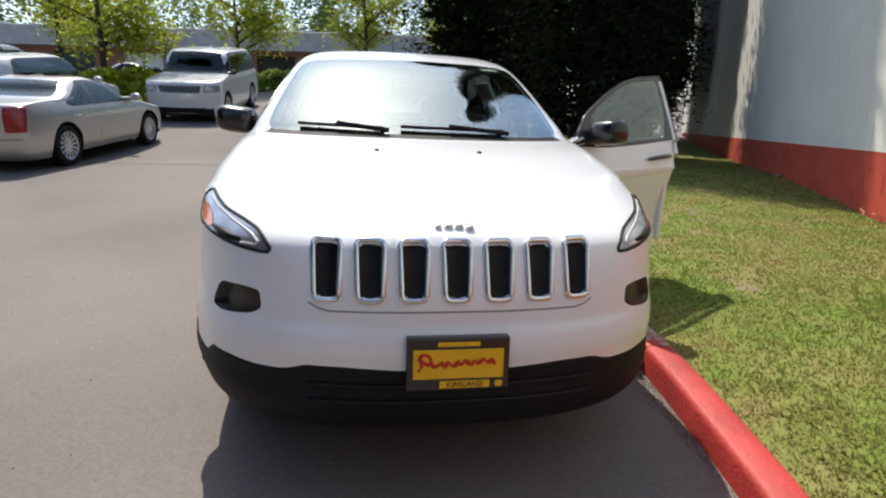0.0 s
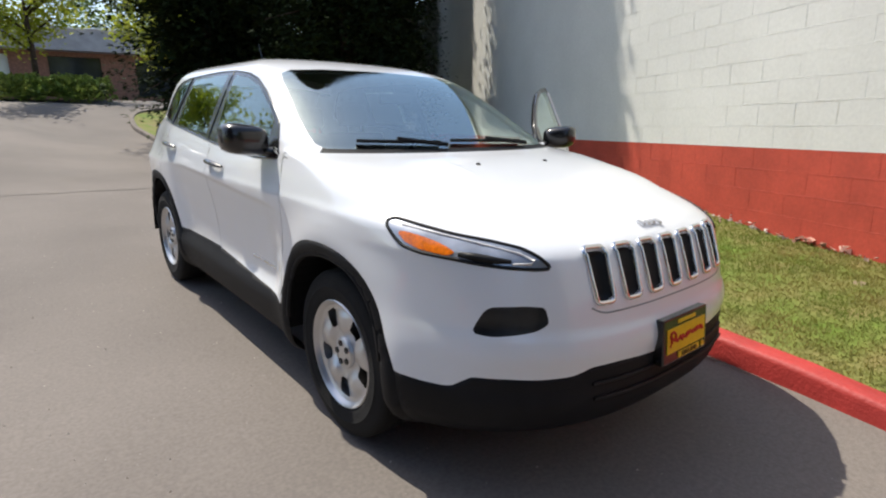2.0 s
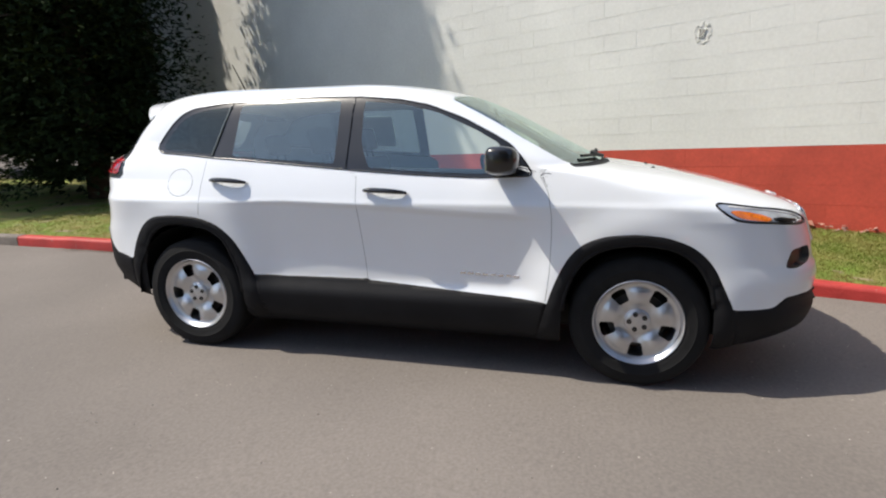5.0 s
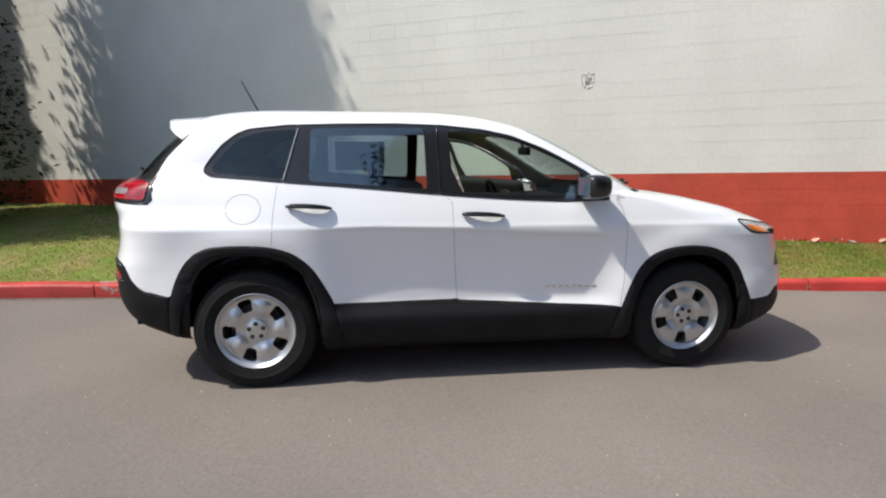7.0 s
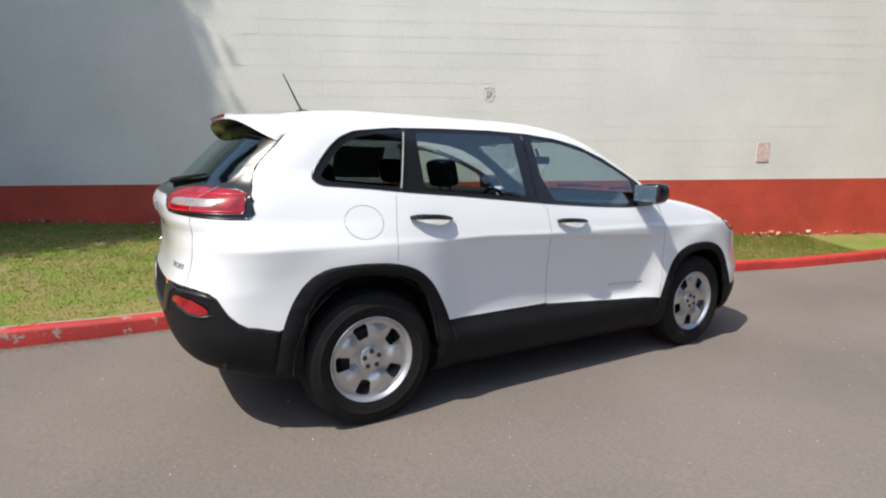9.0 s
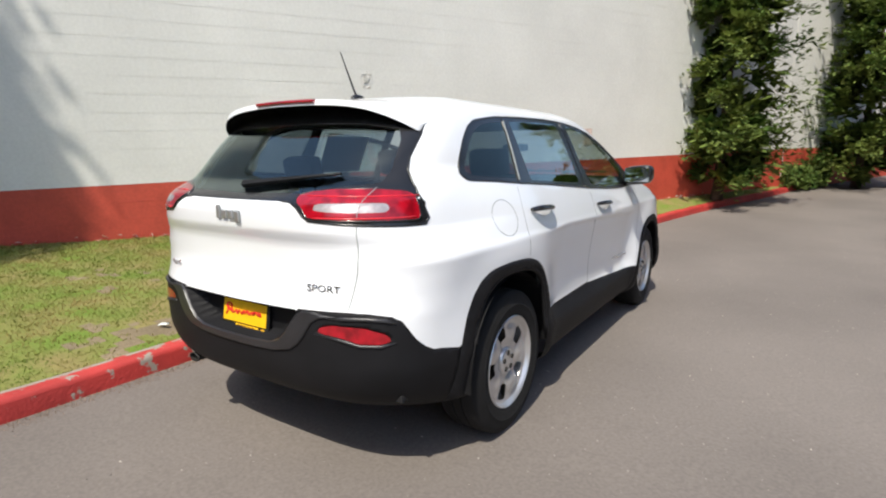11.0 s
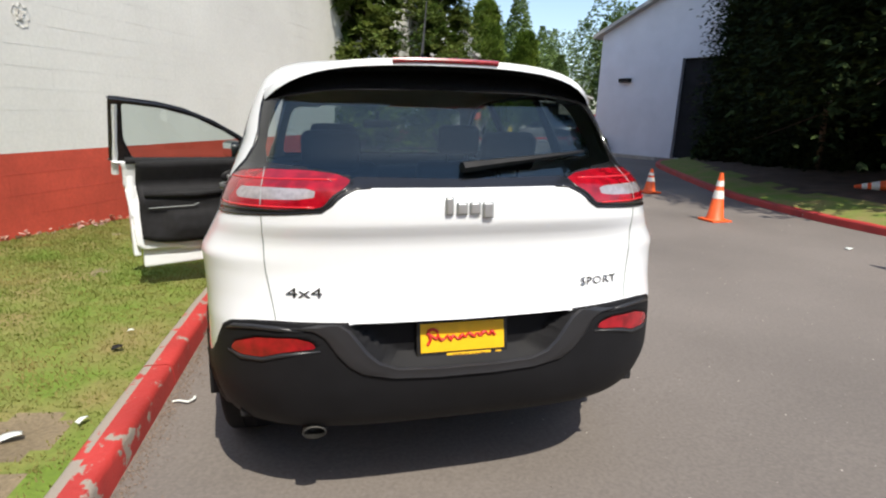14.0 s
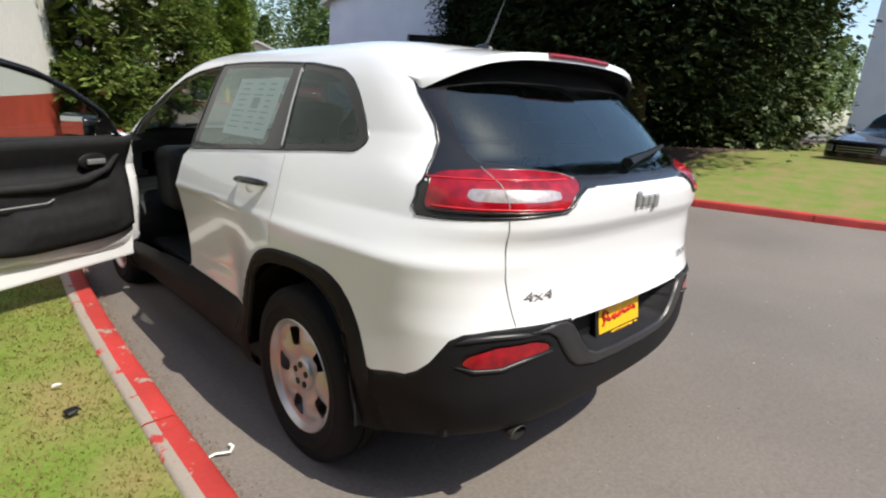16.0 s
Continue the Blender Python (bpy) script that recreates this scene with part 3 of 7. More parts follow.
def hero_regions():
    front = lambda x, y, z: y < 0.4
    rear = lambda x, y, z: y > 2.9
    side = lambda x, y, z: x > 0.45
    R = []
    R.append(("tailgate", "r", [(-0.1, 0.70), (0.60, 0.70), (0.606, 0.772), (0.634, 0.93), (0.637, 1.0), (0.646, 1.1), (0.646, 1.13), (0.60, 1.22), (-0.1, 1.22)], rear, 0))
    # lower cladding: sides, nose and tail
    R.append(("clad", "y", [(-0.36, 0.1), (-0.36, 0.459), (0.474, 0.446), (0.828, 0.466), (1.19, 0.488), (1.505, 0.506), (1.75, 0.511), (2.24, 0.512), (2.3, 0.4), (3.05, 0.4), (3.05, 0.1)], side, 0))
    R.append(("clad", "f", [(-0.1, 0.1), (-0.1, 0.524), (0.16, 0.526), (0.35, 0.538), (0.47, 0.537), (0.51, 0.522), (0.55, 0.514), (0.65, 0.511), (0.755, 0.513), (0.872, 0.509), (0.909, 0.486), (0.938, 0.466), (0.969, 0.460), (1.04, 0.458), (1.125, 0.461), (1.3, 0.46), (1.6, 0.455), (1.6, 0.1)], lambda x, y, z: y < -0.3, 0))
    R.append(("clad", "r", [(-0.1, 0.1), (-0.1, 0.762), (0.36, 0.766), (0.605, 0.772), (0.69, 0.769), (0.777, 0.758), (0.82, 0.738), (0.85, 0.70), (0.88, 0.66), (0.92, 0.625), (0.96, 0.603), (1.003, 0.598), (1.10, 0.575), (1.25, 0.57), (1.6, 0.57), (1.6, 0.1)], rear, 0))
    # tailgate and bonnet
    R.append(("bonnet", "t", [(-0.1, -0.865), (0.35, -0.825), (0.52, -0.70), (0.66, -0.45), (0.735, -0.1), (0.765, 0.25), (0.74, 0.36), (-0.1, 0.36)], lambda x, y, z: 0.905 < z < 1.153, 0))
    # glass fore and aft
    R.append(("scuttle", "f", [(-0.1, 1.152), (-0.1, 1.172), (0.76, 1.172), (0.81, 1.152)], lambda x, y, z: y < 0.7 and z > 1.151, 0))
    R.append(("windscreen", "f", [(-0.1, 1.168), (0.76, 1.168), (0.785, 1.19), (0.782, 1.23), (0.76, 1.31), (0.722, 1.40), (0.69, 1.48), (0.655, 1.525), (0.58, 1.545), (0.4, 1.556), (-0.1, 1.566)], lambda x, y, z: y < 1.4, 0))
    R.append(("tail_black", "r", TAIL_BLACK, rear, 0))
    R.append(("tailgate_glass", "r", [(-0.1, 1.205), (0.34, 1.215), (0.50, 1.242), (0.64, 1.252), (0.655, 1.30), (0.64, 1.36), (0.625, 1.42), (0.59, 1.468), (0.4, 1.492), (-0.1, 1.502)], rear, 0))
    # doors and side glass
    R.append(("door_f", "y", DOOR_F, side, 0))
    R.append(("door_r", "y", DOOR_R, side, 0))
    R.append(("dlo_f", "y", clip(DLO, 1, 0, 1.612), side, 0))
    R.append(("dlo_r", "y", clip(clip(DLO, -1, 0, -1.612), 1, 0.274, 2.854), side, 0))
    R.append(("dlo_q", "y", clip(DLO, -1, -0.274, -2.854), side, 0))
    R.append(("pane_f", "y", PANE_F, side, 0))
    R.append(("pane_r", "y", PANE_R, side, 0))
    R.append(("pane_q", "y", PANE_Q, side, 0))
    # lamps
    R.append(("head_black", "f", HEADLAMP, front, 0))
    R.append(("head_amber", "f", round_poly([(1.025, 0.944), (0.981, 0.945), (0.93, 0.934), (0.89, 0.919), (0.866, 0.899), (0.906, 0.889), (1.0, 0.899), (1.04, 0.915)], 0.012), front, 0))
    R.append(("fog", "f", round_poly([(0.866, 0.654), (0.845, 0.69), (0.814, 0.73), (0.79, 0.742), (0.684, 0.748), (0.62, 0.744), (0.612, 0.69), (0.658, 0.668), (0.73, 0.656), (0.805, 0.648)], 0.015), front, 0.03))
    for i in range(4):
        c = 0.1325 * i
        foot = 0.031 if i else 0.0362
        R.append(("slot%d" % i, "f", round_poly([(c - foot, 0.747), (c - 0.037, 0.900), (c + 0.037, 0.900), (c + foot, 0.747)], 0.016 if i else 0.006), front, 0.018))
    R.append(("lamp_red", "r", TAIL_LAMP, rear, 0))
    R.append(("lamp_clear", "r", round_poly([(0.765, 1.160), (0.745, 1.180), (0.62, 1.182), (0.49, 1.180), (0.46, 1.172), (0.47, 1.156), (0.52, 1.150), (0.642, 1.147), (0.75, 1.148)], 0.012), rear, 0))
    R.append(("reflector", "r", round_poly([(0.785, 0.664), (0.763, 0.69), (0.676, 0.715), (0.545, 0.719), (0.492, 0.706), (0.482, 0.686), (0.59, 0.672), (0.66, 0.652), (0.742, 0.651)], 0.012), rear, 0))
    R.append(("plate_bay", "r", round_poly([(-0.1, 0.603), (0.227, 0.611), (0.285, 0.636), (0.327, 0.684), (0.36, 0.73), (0.385, 0.762), (-0.1, 0.757)], 0.02), rear, 0.075))
    # wheel arches
    for o, i_ in ((FRONT_ARCH_OUT, FRONT_ARCH_IN), (REAR_ARCH_OUT, REAR_ARCH_IN)):
        R.append(("arch_f" if o is FRONT_ARCH_OUT else "arch_r", "y", o, side, -0.010))
        R.append(("hole", "y", i_, side, 0))
    R.append(("hole", "y", [(3.0, 0.1), (3.0, 0.315), (3.6, 0.315), (3.6, 0.1)], side, 0))
    return R



def solid(ob, d, inner=None):
    m = ob.modifiers.new("thickness", "SOLIDIFY")
    m.thickness, m.offset = d, -1
    if inner:
        ob.data.materials.append(inner)
        m.material_offset = 1
    return ob


def wheel_bm():
    """Returns tyre, rim and cap meshes of a 17-inch wheel with five broad spokes, facing +x, about the origin."""
    tyre = bmesh.new()
    lathe_bm(tyre, [(-0.10, 0.222), (-0.112, 0.26), (-0.113, 0.31), (-0.10, 0.343), (-0.085, 0.352), (-0.03, 0.356), (-0.028, 0.349), (-0.022, 0.349), (-0.02, 0.356), (0.02, 0.356), (0.022, 0.349), (0.028, 0.349), (0.03, 0.356), (0.085, 0.352), (0.095, 0.347), (0.105, 0.335), (0.112, 0.31), (0.113, 0.29), (0.116, 0.285), (0.113, 0.28), (0.112, 0.255), (0.106, 0.236), (0.098, 0.226)], 56)
    rim = bmesh.new()
    lathe_bm(rim, [(0.096, 0.228), (0.104, 0.230), (0.108, 0.226), (0.104, 0.220), (0.094, 0.215), (0.086, 0.208)], 60)
    lathe_bm(rim, [(0.086, 0.208), (0.04, 0.200), (-0.06, 0.195), (-0.10, 0.215)], 60)
    radii = [0.208, 0.200, *np.linspace(0.194, 0.118, 12), 0.105, 0.092, 0.080, 0.066]
    n = 140
    depth = pchip([(0.066, 0.072), (0.080, 0.070), (0.10, 0.079), (0.13, 0.086), (0.16, 0.084), (0.19, 0.079), (0.208, 0.086)])
    grid = []
    for r in radii:
        ring = []
        for k in range(n):
            a = 2 * math.pi * k / n
            w = math.cos(5 * a)
            x = depth(r) + 0.010 * w * step(0.20, 0.16, r) * step(0.07, 0.11, r)
            ring.append(rim.verts.new((x, r * math.cos(a), r * math.sin(a))))
        grid.append(ring)
    for i in range(len(radii) - 1):
        for k in range(n):
            a = 2 * math.pi * (k + 0.5) / n
            r = (radii[i] + radii[i + 1]) / 2
            off = ((a * 5 / (2 * math.pi)) + 0.5) % 1 - 0.5
            off = (off if off >= 0 else off + 1) - 0.5
            if ((r - 0.157) / 0.038) ** 4 + (off * 2 * math.pi / 5 * r / (0.030 + 0.16 * (r - 0.119))) ** 4 < 1:
                continue
            q = [grid[i][k], grid[i + 1][k], grid[i + 1][(k + 1) % n], grid[i][(k + 1) % n]]
            rim.faces.new(q)
    cap = bmesh.new()
    lathe_bm(cap, [(0.072, 0.068), (0.083, 0.066), (0.088, 0.060), (0.090, 0.03), (0.091, 0.001)], 40)
    nuts = []
    for k in range(5):
        a = 2 * math.pi * (k + 0.25) / 5
        nuts.append(bmesh.new())
        lathe_bm(nuts[-1], [(0.085, 0.014), (0.094, 0.013), (0.0935, 0.008), (0.092, 0.001)], 10, m=Matrix.Translation((0, 0.042 * math.cos(a), 0.042 * math.sin(a))))
    brake = bmesh.new()
    lathe_bm(brake, [(-0.10, 0.19), (-0.02, 0.175), (0.03, 0.15), (0.035, 0.05), (0.035, 0.001)], 30)
    return tyre, rim, cap, nuts, brake


def text_mesh(words, size, depth=0.002):
    cu = bpy.data.curves.new("lettering", "FONT")
    cu.body, cu.size, cu.extrude, cu.align_x, cu.align_y = words, size, depth, "CENTER", "CENTER"
    cu.resolution_u = 2
    ob = bpy.data.objects.new("lettering", cu)
    me = bpy.data.meshes.new_from_object(ob)
    bpy.data.objects.remove(ob)
    bpy.data.curves.remove(cu)
    return me


def frame_at(p, out, up=Vector((0, 0, 1))):
    """A pose at p whose z axis points along out and whose y axis lies near up."""
    z = out.normalized()
    x = up.cross(z).normalized()
    y = z.cross(x)
    return Matrix(((x.x, y.x, z.x, p.x), (x.y, y.y, z.y, p.y), (x.z, y.z, z.z, p.z), (0, 0, 0, 1)))


def lettering(words, size, m, material, parent, name, squeeze=1.0, label=""):
    me = text_mesh(words, size)
    me.transform(m @ Matrix.Diagonal((squeeze, 1, 1, 1)))
    me.materials.append(material)
    ob = new(name, me)
    ob.parent = parent
    if label:
        ob["label"] = label
    return ob


def plate(parent, name, m, bracket):
    """A yellow dealer plate in a black holder: x to the right, y up, z out."""
    bm = bmesh.new()
    d = 0.045 if bracket else 0.012
    box_bm(bm, (0.318, 0.168 if bracket else 0.14, d), (0, 0, -d / 2), 0.006, m)
    holder = part(name, bm, GLOSS_BLACK, parent, "black plastic plate holder with a yellow dealer plate")
    bm = bmesh.new()
    h = 0.092 if bracket else 0.098
    box_bm(bm, (0.278 if bracket else 0.29, h, 0.004), (0, 0.002 if bracket else 0.014, 0.002), 0.001, m, 1)
    part("plate_face", bm, PLATE_YELLOW, holder, "bright yellow plate face")
    # the dealer's mark: a plain red flourish
    bm = bmesh.new()
    y0 = 0.004 if bracket else 0.014
    rnd = random.Random(6)
    pts, rad = [], []
    for k in range(8):
        a = -0.6 + 1.1 * math.pi * k / 7
        pts.append((-0.105 + 0.020 * math.cos(a), y0 + 0.012 + 0.018 * math.sin(a)))
        rad.append(0.005)
    for k in range(40):
        u = k / 39
        pts.append((-0.09 + 0.205 * u, y0 - 0.004 + 0.010 * u + 0.0075 * math.sin(k * 1.25 + 0.8 * math.sin(k * 0.7)) * rnd.uniform(0.6, 1.1)))
        rad.append(0.0054 + 0.0018 * math.sin(k * 0.9))
    tube_bm(bm, [m @ Vector((x, y, 0.0055)) for x, y in pts], rad, 6)
    tube_bm(bm, [m @ Vector((-0.118, y0 + 0.020, 0.005)), m @ Vector((-0.112, y0 - 0.006, 0.005)), m @ Vector((-0.122, y0 - 0.022, 0.005))], 0.0055, 6)
    part("red_mark", bm, PLATE_RED, holder, "red handwritten mark as a plain swash")
    low = -0.063 if bracket else -0.053
    bm = bmesh.new()
    box_bm(bm, (0.155, 0.024, 0.003), (0.02, low, 0.002), 0.001, m, 1)
    part("name_panel", bm, PLATE_YELLOW, holder)
    bm = bmesh.new()
    box_bm(bm, (0.024, 0.020, 0.003), (0.125, low, 0.002), 0.004, m, 1)
    part("name_panel", bm, PLATE_YELLOW, holder)
    lettering("KIRKLAND", 0.024, m @ Matrix.Translation((0.02, low, 0.004)), PRINT_BROWN, holder, "lettering", 0.98)
    bm = bmesh.new()
    if bracket:
        box_bm(bm, (0.13, 0.014, 0.003), (0, 0.064, 0.002), 0.001, m, 1)
    else:
        box_bm(bm, (0.045, 0.010, 0.003), (-0.12, -0.056, 0.002), 0.001, m, 1)
    part("print_bar", bm, PLATE_YELLOW, holder)
    return holder


def door_furniture(S, car, door, side, is_front):
    """Handle and, for a front door, the mirror."""
    y0, y1, z = (1.235, 1.485, 1.020) if is_front else (2.245, 2.495, 1.071)
    pts = []
    for k in range(9):
        u = k / 8
        p, n = S.at("y", y0 + (y1 - y0) * u, z + 0.012 * u, side, 0.010 + 0.028 * math.sin(math.pi * min(1, max(0, u))) ** 0.6)
        pts.append(p)
    bm = bmesh.new()
    tube_bm(bm, pts, [0.010, 0.015, 0.017, 0.018, 0.018, 0.018, 0.018, 0.017, 0.012], 10, flat=0.8)
    part("door_handle", bm, GLOSS_BLACK, door, "black plastic pull handle")
    bm = bmesh.new()
    c, n = S.at("y", (y0 + y1) / 2 - 0.01, z - 0.012, side, -0.004)
    bmesh.ops.create_uvsphere(bm, u_segments=20, v_segments=10, radius=1.0, matrix=frame_at(c, n) @ Matrix.Diagonal((0.062, 0.034, 0.006, 1)))
    part("handle_cup", bm, CAR_WHITE, door)
    if is_front:
        bm = bmesh.new()
        bmesh.ops.create_uvsphere(bm, u_segments=28, v_segments=18, radius=1.0)
        for v in bm.verts:
            x, y, z_ = v.co
            f = lambda a, q: math.copysign(abs(a) ** q, a)
            v.co = (f(x, 0.6) * 0.108, f(y, 0.75) * (0.075 if y > 0 else 0.10), f(z_, 0.55) * 0.072)
            v.co.y = min(v.co.y, 0.052)
            v.co.z += 0.012 * (v.co.x * side) / 0.12
        bmesh.ops.transform(bm, matrix=Matrix.Translation((side * 0.965, 0.715, 1.195)), verts=bm.verts)
        p, n = S.at("y", 0.66, 1.14, side, -0.01)
        tube_bm(bm, [p, p + Vector((side * 0.06, 0.01, 0.01)), Vector((side * 0.95, 0.70, 1.15))], [0.035, 0.028, 0.03], 10, flat=0.7)
        mirror = part("door_mirror", bm, GLOSS_BLACK, door, "black plastic door mirror", 60)
        bm = bmesh.new()
        box_bm(bm, (0.175, 0.006, 0.105), (side * 0.965, 0.768, 1.198), 0.002)
        part("mirror_glass", bm, MIRROR, mirror)


def inner_panel(S, door, side):
    """The lining of the front door: panel, arm rest, pocket, chrome handle."""
    bm = bmesh.new()
    ny, nz = 22, 14
    grid = []
    for j in range(nz + 1):
        row = []
        for i in range(ny + 1):
            y = 0.545 + (1.475 - 0.545) * i / ny
            lo = 0.53 + 0.05 * abs(2 * i / ny - 1) ** 4
            hi = 1.135
            z = lo + (hi - lo) * j / nz
            p, n = S.at("y", y, z, side)
            d = 0.062 + 0.045 * math.exp(-((z - 0.86) / 0.06) ** 2) * step(0.62, 0.85, y) + 0.02 * step(0.95, 1.1, z)
            if 0.60 < z < 0.75 and 0.70 < y < 1.3:
                d += 0.03
            row.append(bm.verts.new((p.x - side * d, p.y, p.z)))
        grid.append(row)
    for j in range(nz):
        for i in range(ny):
            bm.faces.new([grid[j][i], grid[j][i + 1], grid[j + 1][i + 1], grid[j + 1][i]])
    ob = part("door_lining", bm, CABIN, door, "black moulded door lining with arm rest", 180)
    solid(ob, 0.02)
    bm = bmesh.new()
    p, n = S.at("y", 0.80, 1.0, side)
    box_bm(bm, (0.020, 0.115, 0.032), (p.x - side * 0.136, 0.80, 1.0), 0.008)
    part("inner_handle", bm, SILVER, ob, "chrome inner door handle")
    bm = bmesh.new()
    bmesh.ops.create_uvsphere(bm, u_segments=20, v_segments=10, radius=1.0, matrix=Matrix.Translation((p.x - side * 0.112, 0.80, 1.0)) @ Matrix.Diagonal((0.014, 0.095, 0.05, 1)))
    part("handle_recess", bm, LAMP_BLACK, ob)
    bm = bmesh.new()
    tube_bm(bm, [(p.x - side * d, y, z) for d, y, z in ((0.09, 0.60, 1.045), (0.115, 0.72, 0.95), (0.13, 0.88, 0.90), (0.135, 1.10, 0.885), (0.13, 1.44, 0.90))], [0.010, 0.020, 0.028, 0.03, 0.022], 10)
    part("arm_rest", bm, CABIN, ob, "black arm rest", 180)
    bm = bmesh.new()
    bmesh.ops.create_uvsphere(bm, u_segments=20, v_segments=10, radius=1.0, matrix=Matrix.Translation((p.x - side * 0.10, 0.72, 0.69)) @ Matrix.Diagonal((0.014, 0.11, 0.07, 1)))
    part("speaker", bm, LAMP_BLACK, ob, "dark round speaker", 180)
    bm = bmesh.new()
    tube_bm(bm, [(p.x - side * 0.135, 1.42, 0.80), (p.x - side * 0.14, 1.12, 0.80), (p.x - side * 0.135, 1.08, 0.815)], 0.004, 6)
    part("chrome_strip", bm, PRINT_GREY, ob)
    bm = bmesh.new()
    tube_bm(bm, [S.at("y", y, 1.118 + 0.02 * (y - 0.6), side)[0] - Vector((side * 0.045, 0, 0)) for y in np.linspace(0.60, 1.53, 14)], 0.024, 8)
    part("belt_seal", bm, CABIN, ob, "black seal along the window's foot", 180)


def seat_bm(w=0.50, back=0.66, tilt=14):
    bm = bmesh.new()
    box_bm(bm, (w, 0.50, 0.16), (0, 0, 0.10), 0.05, None, 3)
    m = Matrix.Translation((0, 0.25, 0.12)) @ Matrix.Rotation(radians(-tilt), 4, "X")
    box_bm(bm, (w, 0.13, back), (0, 0, back / 2), 0.05, m, 3)
    return bm, m


def add_seat(car, x, y, z, w, heads, back=0.62):
    bm, m = seat_bm(w, back)
    bmesh.ops.translate(bm, vec=(x, y, z), verts=bm.verts)
    seat = part("seat", bm, SEAT, car, "black cloth car seat", 60)
    for hx in heads:
        bm = bmesh.new()
        box_bm(bm, (0.25, 0.10, 0.17), (hx, 0, back + 0.14), 0.04, m, 3)
        tube_bm(bm, [m @ Vector((hx - 0.06, 0, back - 0.02)), m @ Vector((hx - 0.06, 0, back + 0.08))], 0.007, 6)
        tube_bm(bm, [m @ Vector((hx + 0.06, 0, back - 0.02)), m @ Vector((hx + 0.06, 0, back + 0.08))], 0.007, 6)
        bmesh.ops.translate(bm, vec=(x, y, z), verts=bm.verts)
        part("headrest", bm, SEAT, seat, "", 60)


def build_hero():
    S = hero_shell().cut(hero_regions())
    car = empty("car", LEVEL, "white five-door off-road car beside a red kerb, door open", "car")

    def panel(name, labels, side, material, parent, label="", lift=0.0, thick=0.0, inner=None):
        v, f = S.panel(labels, side, lift)
        ob = raw(name, v, f, material, parent, label)
        if not thick:
            ob.data.normals_split_custom_set_from_vertices(S.panel_normals)
        return solid(ob, thick, inner) if thick else ob

    panel("body", {"body"}, 0, CAR_WHITE, car, "white painted body shell and roof")
    v, f = S.panel({"body"}, 0, -0.022)
    raw("headliner", v, [q for q in f if v[q[0]][2] > 1.08 and v[q[0]][1] > 0.3], LINER, car, "light cabin lining")
    panel("bonnet", {"bonnet"}, 0, CAR_WHITE, car, "white bonnet")
    clad = panel("lower_cladding", {"clad", "plate_bay"}, 0, CLAD, car, "unpainted black plastic bumpers and sills", thick=0.002)
    for side in (1, -1):
        for a in ("arch_f", "arch_r"):
            v, f = S.panel({a}, side)
            trim = raw("arch_trim", v, f, CLAD, car, "black plastic wheel arch trim")
            bm = bmesh.new()
            edge = [q for q in (FRONT_ARCH_IN if a == "arch_f" else REAR_ARCH_IN) if q[1] > 0.30]
            tube_bm(bm, [S.at("y", *q, side, -0.004)[0] for q in edge], 0.013, 6)
            part("arch_lip", bm, CLAD, trim, "", 180)
    gate = panel("tailgate", {"tailgate"}, 0, CAR_WHITE, car, "white tailgate")
    panel("tailgate_surround", {"tail_black"}, 0, GLOSS_BLACK, gate, "gloss black surround")
    panel("tailgate_glass", {"tailgate_glass"}, 0, GLASS_RR, gate, "dark tinted rear window")
    panel("windscreen", {"windscreen"}, 0, GLASS_W, car, "clear windscreen")
    panel("scuttle", {"scuttle"}, 0, CLAD, car, "black plastic scuttle panel")

    # seals cover the edges of the panels
    def seal(name, chart, line, side, radius, material, parent, test=None, close=True, label=""):
        pts = []
        for a, b in zip(line, line[1:] + line[:1] if close else line[1:]):
            k = max(1, round(math.dist(a, b) / 0.04))
            pts += [(a[0] + (b[0] - a[0]) * i / k, a[1] + (b[1] - a[1]) * i / k) for i in range(k)]
        if not close:
            pts.append(line[-1])
        bm = bmesh.new()
        tube_bm(bm, [S.at(chart, *q, side, -0.001, test)[0] for q in pts], radius, 6, close=close)
        return part(name, bm, material, parent, label, 180)

    aft = lambda P: P[:, :, 1] > 2.9
    for side in (1, -1):
        seal("edge_seal", "r", [q for q in TAIL_BLACK if q[0] > 0.2], side, 0.0055, GLOSS_BLACK, gate, aft, False)
    # doors
    hinge = Vector((0.885, 0.49, 0))
    swing = Matrix.Translation(hinge) @ Matrix.Rotation(radians(-DOOR_OPEN), 4, "Z") @ Matrix.Translation(-hinge)
    for side in (1, -1):
        fd = panel("front_door", {"door_f"}, side, CAR_WHITE, car, "open white front door" if side > 0 else "closed white front door", thick=0.05 if side > 0 else 0.0)
        panel("window_frame", {"dlo_f"}, side, GLOSS_BLACK, fd, "black window frame", thick=0.03 if side > 0 else 0.0)
        panel("pane", {"pane_f"}, side, GLASS_F, fd)
        seal("window_seal", "y", clip(DLO, 1, 0, 1.612), side, 0.006, GLOSS_BLACK, fd)
        door_furniture(S, car, fd, side, True)
        inner_panel(S, fd, side)
        if side > 0:
            bm = bmesh.new()
            box_bm(bm, (0.035, 0.94, 0.17), (0.862, 1.0, 0.445), 0.015)
            box_bm(bm, (0.05, 0.05, 0.62), (0.868, 1.505, 0.76), 0.015)
            edge = [S.at("y", 1.585, z, 1, -0.012)[0] for z in (1.05, 1.15, 1.25, 1.35, 1.45, 1.52)]
            tube_bm(bm, edge, 0.024, 8)
            part("door_flange", bm, CAR_WHITE, fd, "white inner edge of the open door")
            fd.matrix_basis = swing
        rd = panel("rear_door", {"door_r"}, side, CAR_WHITE, car, "closed white rear door")
